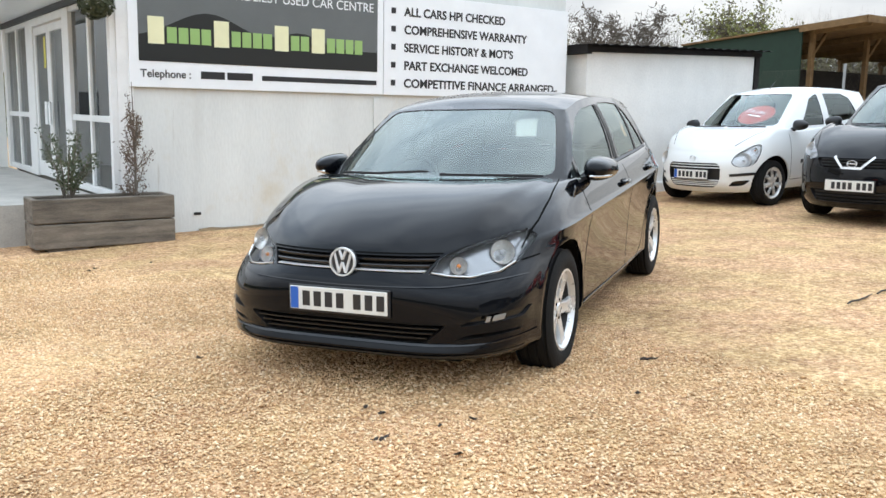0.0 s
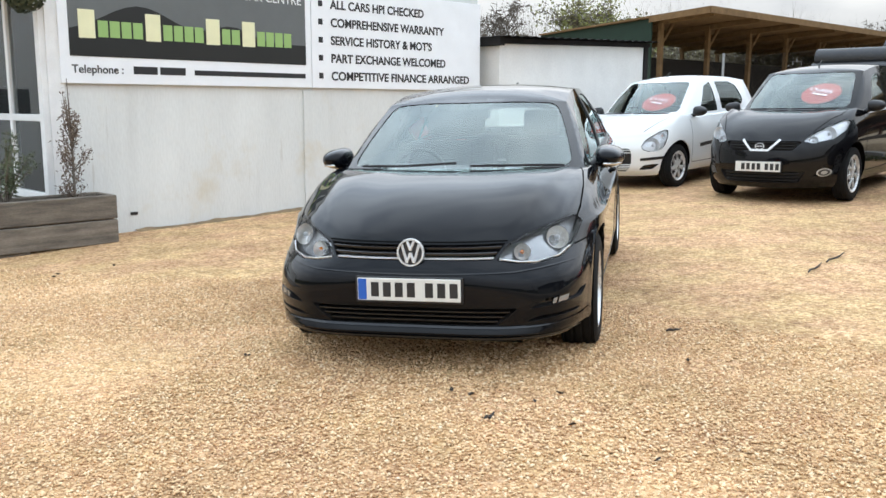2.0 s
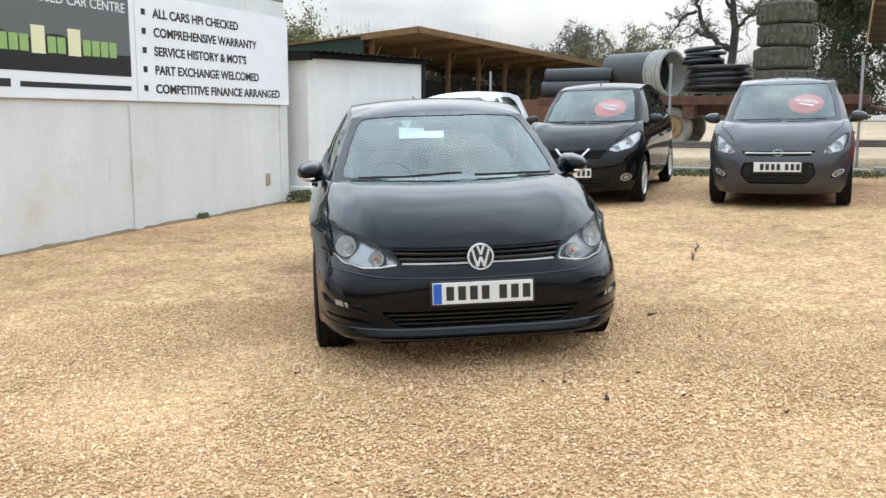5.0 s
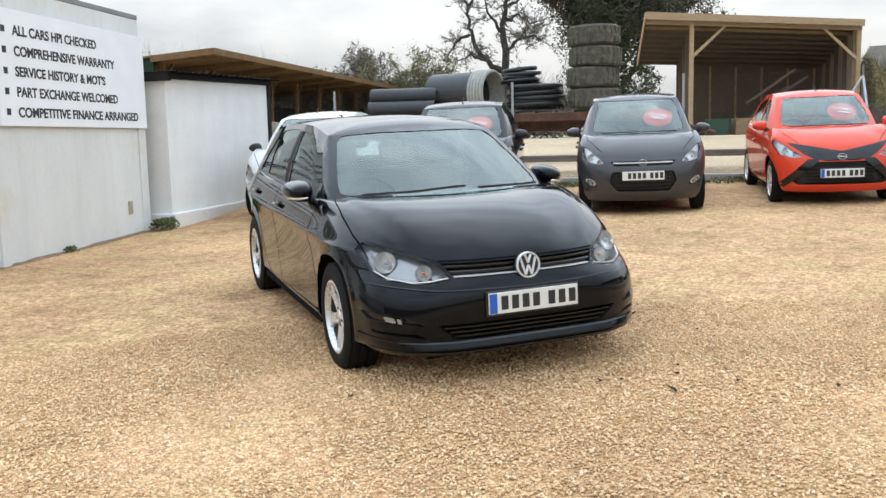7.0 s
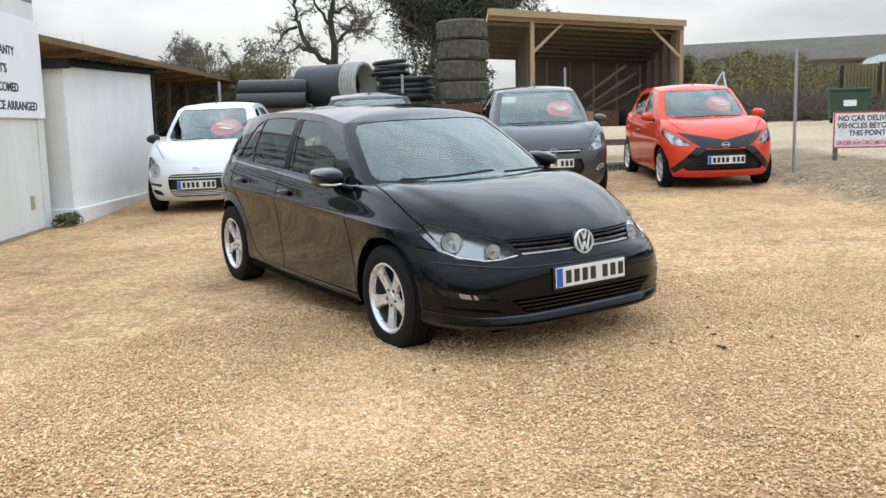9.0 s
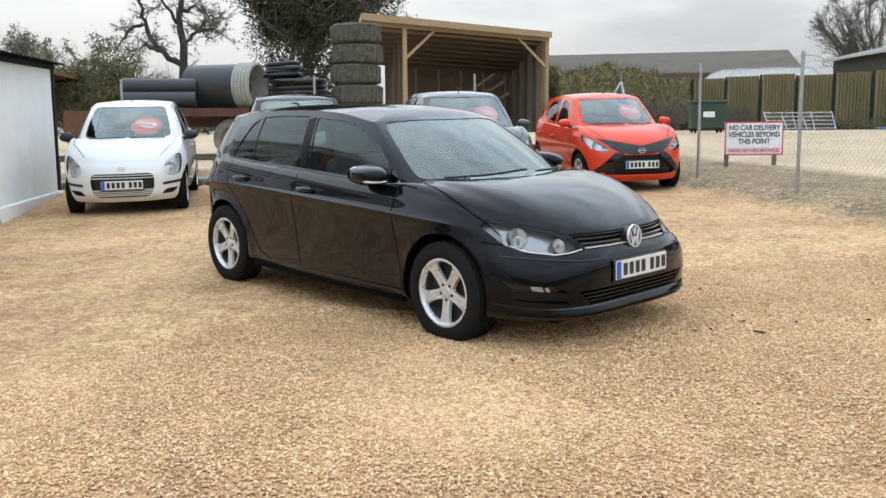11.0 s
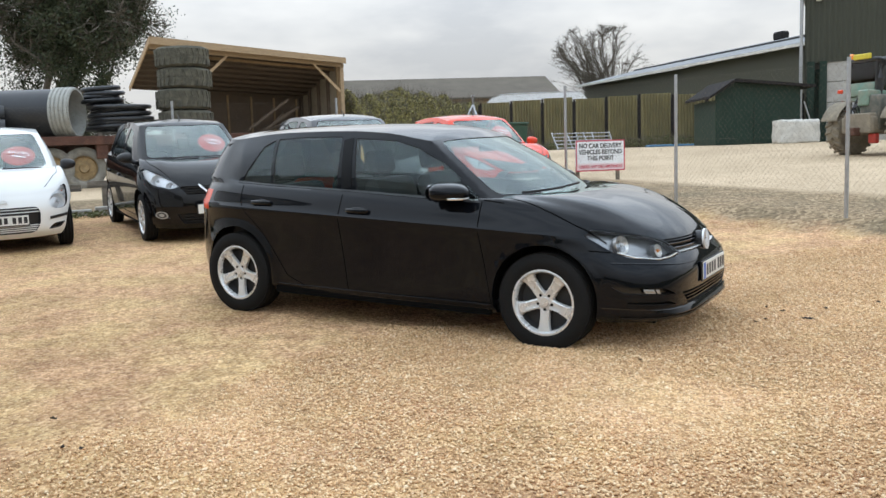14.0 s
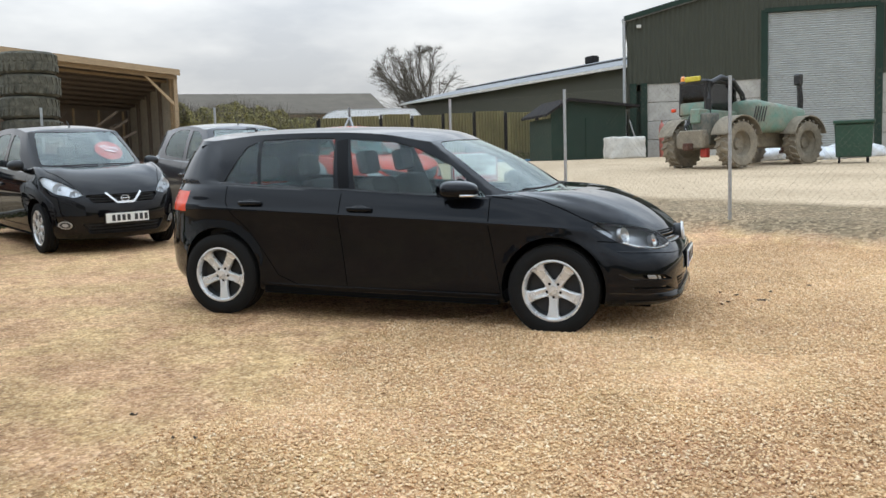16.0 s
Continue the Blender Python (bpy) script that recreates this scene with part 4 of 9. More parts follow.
def build_car(S, m):
    """A parked car: skin with its openings cut, panes, lamps, wheels and cabin."""
    car = thing(S["name"], S["label"], "car", m, group=S.get("group", ""))
    bm = car_shell(S)
    tree = BVHTree.FromBMesh(bm)
    W = S["wheel"]
    half = S["width"] / 2
    ax = S["axle"]
    # panes
    panes = []
    for sgn in (1, -1):
        for k, poly in enumerate(S["side_windows"]):
            panes.append(("side_window", carve(bm, rounded(poly, S.get("win_r", 0.03)), "y", lambda c, s=sgn: c.y * s > 0.3 and c.z > 0.8, 0.006), M_CARGLASS))
    panes.append(("windscreen", carve(bm, rounded(S["windscreen"], 0.06), "x", lambda c: c.x > -0.1 and c.z > 0.85, 0.004, 0.01), M_SCREEN))
    panes.append(("rear_window", carve(bm, rounded(S["rear_window"], 0.06), "x", lambda c: c.x < -0.9 and c.z > 0.85, 0.004, 0.01), M_PRIVACY))
    # grille openings and lamps, cut from the nose
    nose = lambda c: c.x > ax * 0.6 and c.z < 0.95
    body_parts = []
    for g in S["grilles"]:
        piece = carve(bm, rounded(g["poly"], g.get("r", 0.015)), "x", nose, 0.0, 0.05)
        back = shifted(piece, (-0.05, 0, 0))
        piece.free()
        body_parts.append((g.get("name", "grille"), back, M_GLOSSBLACK if g.get("name") == "fog_recess" else M_TRIM, g))
    lamps = []
    for sgn in (1, -1):
        for L in S["headlamps"]:
            poly = [(u * sgn, v) for u, v in L["poly"]]
            piece = carve(bm, rounded(poly, L.get("r", 0.02)), "x", lambda c, s=sgn: c.x > ax * L.get("from", 0.75) and c.y * s > 0.2 and c.z < 1.0, 0.001, 0.02)
            lamps.append((sgn, L, piece))
    tails = []
    for sgn in (1, -1):
        for L in S["taillamps"]:
            poly = [(u * sgn, v) for u, v in L["poly"]]
            piece = carve(bm, rounded(poly, 0.02), "x", lambda c, s=sgn: c.x < -ax - 0.30 and c.y * s > 0.2, 0.0, 0.006)
            tails.append(piece)
    # wheel arches
    for sx in (1, -1):
        for sgn in (1, -1):
            carve(bm, circle(sx * ax, W["R"] + 0.005, W["arch"], 36), "y", lambda c, s=sgn: c.y * s > half * 0.45 and c.z < 0.85, rim=0.0).free()
            edges = [e for e in bm.edges if e.is_boundary and abs(math.hypot((e.verts[0].co.x + e.verts[1].co.x) / 2 - sx * ax, (e.verts[0].co.z + e.verts[1].co.z) / 2 - W["R"]) - W["arch"]) < 0.02 and e.verts[0].co.y * sgn > 0]
            vs = {v for e in edges for v in e.verts}
            lip = {v: bm.verts.new((v.co.x, v.co.y - sgn * 0.03, v.co.z)) for v in vs}
            deep = {v: bm.verts.new((v.co.x, sgn * (half - 0.36), v.co.z)) for v in vs}
            for e in edges:
                a, b = e.verts
                bm.faces.new((a, b, lip[b], lip[a]))
                f = bm.faces.new((lip[a], lip[b], deep[b], deep[a]))
                f.material_index = 1
    # skin
    body = part("body", bm, [S["paint"], M_TRIM], car, smooth=38)
    for nm, b, mt in panes:
        p = part(nm, b, mt, car, smooth=60)
        p.visible_shadow = False
    for nm, b, mt, g in body_parts:
        gr = part(nm, b, mt, car, smooth=60)
        for kind, zz, y0, y1, hh, mat in g.get("bars", ()):
            rows = []
            steps = 24
            bb = bmesh.new()
            prev = None
            for i in range(steps + 1):
                y = y0 + (y1 - y0) * i / steps
                hit, no, _, _ = tree.ray_cast(Vector((3, y, zz)), Vector((-1, 0, 0)), 3)
                if hit is None:
                    prev = None
                    continue
                x = hit.x - g.get("sink", 0.012)
                cur = [bb.verts.new(q) for q in ((x, y, zz - hh), (x + 0.006, y, zz - hh * 0.5), (x + 0.006, y, zz + hh * 0.5), (x, y, zz + hh), (x - 0.03, y, zz + hh), (x - 0.03, y, zz - hh))]
                if prev:
                    for k in range(6):
                        bb.faces.new((prev[k], prev[(k + 1) % 6], cur[(k + 1) % 6], cur[k]))
                prev = cur
            part(kind, bb, mat, gr, smooth=40)
    for sgn, L, piece in lamps:
        back = shifted(piece, (-L.get("deep", 0.075), -sgn * 0.018, 0) if "facing" in L else (-0.055, -sgn * 0.01, 0))
        cover = part("headlamp", piece, M_LENS, car, "clear headlamp lens", smooth=60)
        cover.visible_shadow = False
        part("lamp_housing", back, L.get("housing", M_LAMPPALE), cover, smooth=60)
        for bx, by, bz, r in L["bowls"]:
            hit, no, _, _ = tree.ray_cast(Vector((3, sgn * by, bz)), Vector((-1, 0, 0)), 3)
            x = (hit.x if hit else ax + 0.5) - (0.05 if r > 0.055 else 0.03)
            if "facing" in L and hit:
                if no.x < 0:
                    no = -no
                d = (no.normalized() * L["facing"] + Vector((1, 0, 0))).normalized()
                cup = Matrix.Translation(hit - no.normalized() * 0.016 - Vector((0.006, 0, 0))) @ d.to_track_quat("X", "Z").to_matrix().to_4x4()
                part("reflector", moved(bowl(0, 0, 0, r, 0, 0, 0.045), cup), L.get("reflector", M_REFLECTOR), cover, smooth=12)
                part("bulb", moved(bowl(-0.006, 0, 0, r * 0.26, 0, 0, -0.02), cup), M_AMBER if r < 0.041 else M_LAMPPALE, cover, smooth=60)
                part("bulb_shade", moved(lathe([(r * 1.01, -0.004), (r * 1.06, 0.002), (r * 1.1, -0.03)], 24, "x"), cup), L.get("housing", M_LAMPGREY), cover, smooth=50)
                continue
            part("reflector", bowl(x, sgn * by, bz, r, 0, sgn * L.get("yaw", 18)), M_SILVER if "dividers" in L else M_LAMPPALE, cover, smooth=12)
            part("bulb", bowl(x - 0.012, sgn * by, bz, r * 0.22, 0, 0, -0.015), M_AMBER if r < 0.046 else M_CHROME, cover, smooth=60)
        for bar in L.get("dividers", ()):
            pts = []
            for y, z in bar:
                hit, no, _, _ = tree.ray_cast(Vector((3, sgn * y, z)), Vector((-1, 0, 0)), 3)
                if hit:
                    pts.append(hit + Vector((-0.020, 0, 0)))
            if len(pts) > 1:
                part("lamp_divider", tube(pts, 0.010, 6), M_TRIM, cover, smooth=60)
        for bar in L.get("trims", ()):
            bb = bmesh.new()
            pts = []
            for y, z in bar:
                hit, no, _, _ = tree.ray_cast(Vector((3, sgn * y, z)), Vector((-1, 0, 0)), 3)
                if hit:
                    pts.append(hit + Vector((-0.006, 0, 0)))
            if len(pts) > 1:
                add_tube(bb, pts, 0.006, 6)
                part("lamp_trim", bb, M_SILVER, cover, smooth=60)
    for piece in tails:
        part("tail_lamp", piece, M_REDLAMP, car, "red tail lamp lens", smooth=60)
    # shut lines
    for sgn in (1, -1):
        for line in S["gaps"]:
            part("shut_line", ribbon(tree, line, "y", sgn, 0.007), M_GAP, car)
    for line in S.get("bonnet_gaps", ()):
        for sgn in (1, -1):
            part("shut_line", ribbon(tree, [(a, b * sgn) for a, b in line], "z", 1, 0.007), M_GAP, car)
    for line in S.get("front_gaps", ()):
        part("shut_line", ribbon(tree, line, "x", 1, 0.007), M_GAP, car)
    for sgn in (1, -1):
        for name, line, wd, mt in S.get("strips", ()):
            part(name, ribbon(tree, line, "y", sgn, wd, 0.003), mt, car)
    for name, poly, mt, axis, sign, lift in S.get("pieces", ()):
        part(name, patch(tree, poly, axis, sign, lift), mt, car, smooth=60)
    for name, line, wd, mt in S.get("front_strips", ()):
        part(name, ribbon(tree, line, "x", 1, wd, 0.006), mt, car)
    if "badge" in S:
        by, bz, br, kind = S["badge"]
        hit, no, _, _ = tree.ray_cast(Vector((3, by, bz)), Vector((-1, 0, 0)), 3)
        bx = (hit.x if hit else ax + 0.8) + (0.026 if kind == "round" else 0.004)
        sq = 1.0 if kind == "round" else 0.66
        b = lathe([(br * 0.84, 0.0), (br * 0.86, 0.012), (br * 0.97, 0.012), (br, 0.0)], 36, "x")
        for v in b.verts:
            v.co.z *= sq
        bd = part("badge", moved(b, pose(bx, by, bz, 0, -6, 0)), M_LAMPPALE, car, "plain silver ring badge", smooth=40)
        if kind == "round":
            part("badge_disc", moved(lathe([(0, 0.003), (br * 0.85, 0.003), (br * 0.85, -0.06)], 32, "x"), pose(bx, by, bz, 0, -6, 0)), M_INK, bd)
            for y0, z0, y1, z1 in ((-0.62, 0.56, -0.26, -0.72), (-0.26, -0.72, 0.0, -0.02), (0.0, -0.02, 0.26, -0.72), (0.26, -0.72, 0.62, 0.56), (-0.24, 0.78, 0.0, 0.16), (0.0, 0.16, 0.24, 0.78)):
                part("badge_bar", moved(tube([(0.006, y0 * br, z0 * br), (0.006, y1 * br, z1 * br)], br * 0.10, 6), pose(bx, by, bz, 0, -6, 0)), M_LAMPPALE, bd)
        else:
            part("badge_bar", moved(tube([(0.006, -br * 0.8, 0), (0.006, br * 0.8, 0)], br * 0.10, 6), pose(bx, by, bz, 0, -6, 0)), M_LAMPPALE, bd)
    if "sticker" in S:
        sy, sz, text = S["sticker"]
        st = part("price_sticker", patch(tree, [(sy + 0.205 * math.cos(a), sz + 0.115 * math.sin(a)) for a in (2 * math.pi * k / 32 for k in range(32))], "x", 1, -0.014), M_STICKER, car, "oval fluorescent red price sticker inside the windscreen", smooth=60)
        hit, no, _, _ = tree.ray_cast(Vector((3, sy, sz + 0.02)), Vector((-1, 0, 0)), 3)
        if hit:
            if no.x < 0:
                no = -no
            rot = (Vector((0, 1, 0)) - no * no.y).normalized()
            up = no.cross(rot).normalized()
            mm = Matrix(((rot.x, up.x, no.x, hit.x), (rot.y, up.y, no.y, hit.y), (rot.z, up.z, no.z, hit.z), (0, 0, 0, 1)))
            if text:
                lettering(text, 0.105, M_SIGNWHITE, st, mm @ pose(0, -0.03, 0.001), align="CENTER", extrude=0.0005)
            else:
                for w0, w1 in ((-0.14, 0.14),):
                    part("price_bar", moved(box(w0, w1, -0.03, 0.045, -0.008, -0.0065), mm), M_SIGNWHITE, st, "plain pale bar in place of unreadable digits")
            part("price_bar", moved(box(-0.085, 0.085, -0.085, -0.062, -0.001, 0.0005), mm), M_SIGNWHITE, st)
    # door handles
    for sgn in (1, -1):
        for hx, hz in S["handles"]:
            hit, no, _, _ = tree.ray_cast(Vector((hx, 3 * sgn, hz)), Vector((0, -sgn, 0)), 3)
            yy = hit.y if hit else sgn * half
            hb = box(-0.10, 0.10, -0.012, 0.012, -0.016, 0.016, 0.010, 2)
            for v in hb.verts:
                v.co.y += sgn * 0.016 * (1 - (v.co.x / 0.1) ** 2)
            h = part("door_handle", moved(hb, pose(hx, yy + sgn * 0.012, hz)), S.get("handle_mat", S["paint"]), car, smooth=50)
            # a raised dark lens stands in for the shaded hollow behind the grip
            cup = bmesh.new()
            bmesh.ops.create_uvsphere(cup, u_segments=16, v_segments=8, radius=1)
            for v in cup.verts:
                v.co = Vector((v.co.x * 0.085, v.co.y * 0.006, v.co.z * 0.03))
            part("handle_recess", moved(cup, pose(hx, yy, hz - 0.004)), M_TRIM, h, smooth=60)
    for sgn in (1, -1):
        mirror_parts(car, S, sgn)
    # wheels
    wm, tm, rm = wheel_meshes(S)
    for sx in (1, -1):
        for sgn in (1, -1):
            w = new("wheel", wm)
            w.parent = car
            spin = {(1, 1): 12, (1, -1): S.get("spin", 20), (-1, 1): 50, (-1, -1): S.get("spin", 20) + 5}[(sx, sgn)]
            w.matrix_basis = pose(sx * ax, sgn * (half - W["in"]), W["R"] - 0.006, 0, 0, (0 if sgn > 0 else 180) + (S.get("steer", 0) if sx > 0 else 0)) @ pose(0, 0, 0, 0, spin, 0)
            t = new("tyre", tm)
            t.parent = w
            r = new("rim", rm)
            r.parent = w
    for sx in (1, -1):
        for sgn in (1, -1):
            lin = bmesh.new()
            prev = None
            hub = lin.verts.new((sx * ax, sgn * (half - 0.37), W["R"] - 0.10))
            for i in range(25):
                a = radians(-5 + 190 * i / 24)
                u, v = math.cos(a), math.sin(a)
                q = (sx * ax + (W["arch"] - 0.004) * u, W["R"] + 0.005 + (W["arch"] - 0.004) * v)
                hit, no, _, _ = tree.ray_cast(Vector((sx * ax + (W["arch"] + 0.02) * u, 3 * sgn, W["R"] + 0.005 + (W["arch"] + 0.02) * v)), Vector((0, -sgn, 0)), 3)
                edge = abs(hit.y) - 0.014 if hit else half - 0.12
                cur = [lin.verts.new((q[0], sgn * (half - 0.37), q[1])), lin.verts.new((q[0], sgn * edge, q[1]))]
                if prev:
                    lin.faces.new((prev[0], cur[0], cur[1], prev[1]))
                    lin.faces.new((prev[0], cur[0], hub))
                prev = cur
            part("wheel_arch_liner", lin, M_GAP, car)
    for x0, x1, z in S.get("ledges", ()):
        for sgn in (1, -1):
            pts = []
            for i in range(13):
                x = x0 + (x1 - x0) * i / 12
                hit, no, _, _ = tree.ray_cast(Vector((x, 3 * sgn, z)), Vector((0, -sgn, 0)), 3)
                if hit:
                    pts.append(hit)
            part("sill_ledge", tube(pts, 0.0045, 8), S["paint"], car, smooth=60)
    # underside and cabin
    floor_pan = box(-ax - 0.55, min(ax + 0.62, S["nose"][0][1] - 0.16), -half + 0.38, half - 0.38, 0.17, 0.30)
    sill = [box(-ax + W["arch"] + 0.03, ax - W["arch"] - 0.03, s * (half - 0.22) - 0.17, s * (half - 0.22) + 0.13, 0.19, 0.30) for s in (1, -1)]
    part("underbody", joined([floor_pan] + sill), M_GAP, car)
    cab = [box(S["cabin"][0], S["cabin"][1], -half + 0.16, half - 0.16, 0.30, 0.40), box(S["cabin"][1] - 0.05, S["cabin"][1] + 0.25, -half + 0.14, half - 0.14, 0.40, S["dash"], 0.08, 3),
           box(S["cabin"][0] - 0.25, S["cabin"][0], -half + 0.2, half - 0.2, 0.40, S["dash"] - 0.1)]
    part("cabin_floor", joined(cab), M_TRIM, car, smooth=40)
    liner = bmesh.new()
    R = S["roof"]
    gx = [R["x"] - 0.12 + (R["xe"] + 0.12 - R["x"] + 0.12) * i / 10 for i in range(11)]
    rows = [[liner.verts.new((x, (R["y"] - 0.02) * j / 4, _soft(x, R["c"]) - 0.035 - 0.05 * (j / 4) ** 2)) for j in range(-4, 5)] for x in gx]
    for a, b in zip(rows, rows[1:]):
        for j in range(8):
            liner.faces.new((a[j], b[j], b[j + 1], a[j + 1]))
    part("headlining", liner, M_CABINLIGHT, car, smooth=60)
    for sx, hz in ((S["seats"][0], S["head"]), (S["seats"][1], S["head"] - 0.05)):
        for y in (0.36, -0.36):
            s = part("seat", seat_bm(sx, y, 0.56 if sx > 0 - 0.3 else 0.5), M_CABIN, car, smooth=40)
            part("headrest", headrest_bm(sx - 0.24, y, hz), M_CABIN, s, smooth=40)
    b = bmesh.new()
    ring = [(0, 0.18 * math.cos(a), 0.18 * math.sin(a)) for a in (2 * math.pi * k / 24 for k in range(25))]
    add_tube(b, ring, 0.014, 8, False)
    add_box(b, -0.01, 0.02, -0.17, 0.17, -0.03, 0.03)
    part("steering_wheel", moved(b, pose(S["cabin"][1] - 0.14, -0.36, S["dash"] - 0.03, 0, -24, 0)), M_TRIM, car, smooth=50)
    part("rear_view_mirror", moved(box(-0.015, 0.02, -0.11, 0.11, -0.03, 0.03, 0.012, 2), pose(R["x"] + 0.02, 0, R["zf"] - 0.10)), M_TRIM, car, smooth=50)
    for y0, y1, xx in S["wipers"]:
        pts = []
        for i in range(9):
            t = i / 8
            y = y0 + (y1 - y0) * t
            hit, no, _, _ = tree.ray_cast(Vector((xx + 0.125 - 0.03 * t - S["cowl"]["bow"] * (y / S["cowl"]["y"]) ** 2 * 0.9, y, 3)), Vector((0, 0, -1)), 3)
            if hit:
                pts.append(hit + Vector((0.004, 0, 0.014)))
        if len(pts) > 2:
            part("wiper", tube(pts, 0.008, 6), M_TRIM, car, smooth=60)
    # aerial
    ax0 = R["xe"] + 0.32 if S.get("aerial") == "rear" else R["x"] - 0.22
    part("aerial", tube([(ax0, 0, _soft(ax0, R["c"]) - 0.005), (ax0 - 0.02, 0, _soft(ax0, R["c"]) + 0.03), (ax0 - 0.11, 0, _soft(ax0, R["c"]) + S.get("aerial_h", 0.12))], [0.014, 0.008, 0.004], 8), M_TRIM, car, smooth=60)
    plate_parts(car, S)
    return car, tree


SEC = [(0, 0.925), (0.08, 0.955), (0.2, 0.975), (0.35, 0.988), (0.52, 0.998), (0.66, 1.0), (0.78, 0.992), (0.9, 0.972), (1.0, 0.945)]


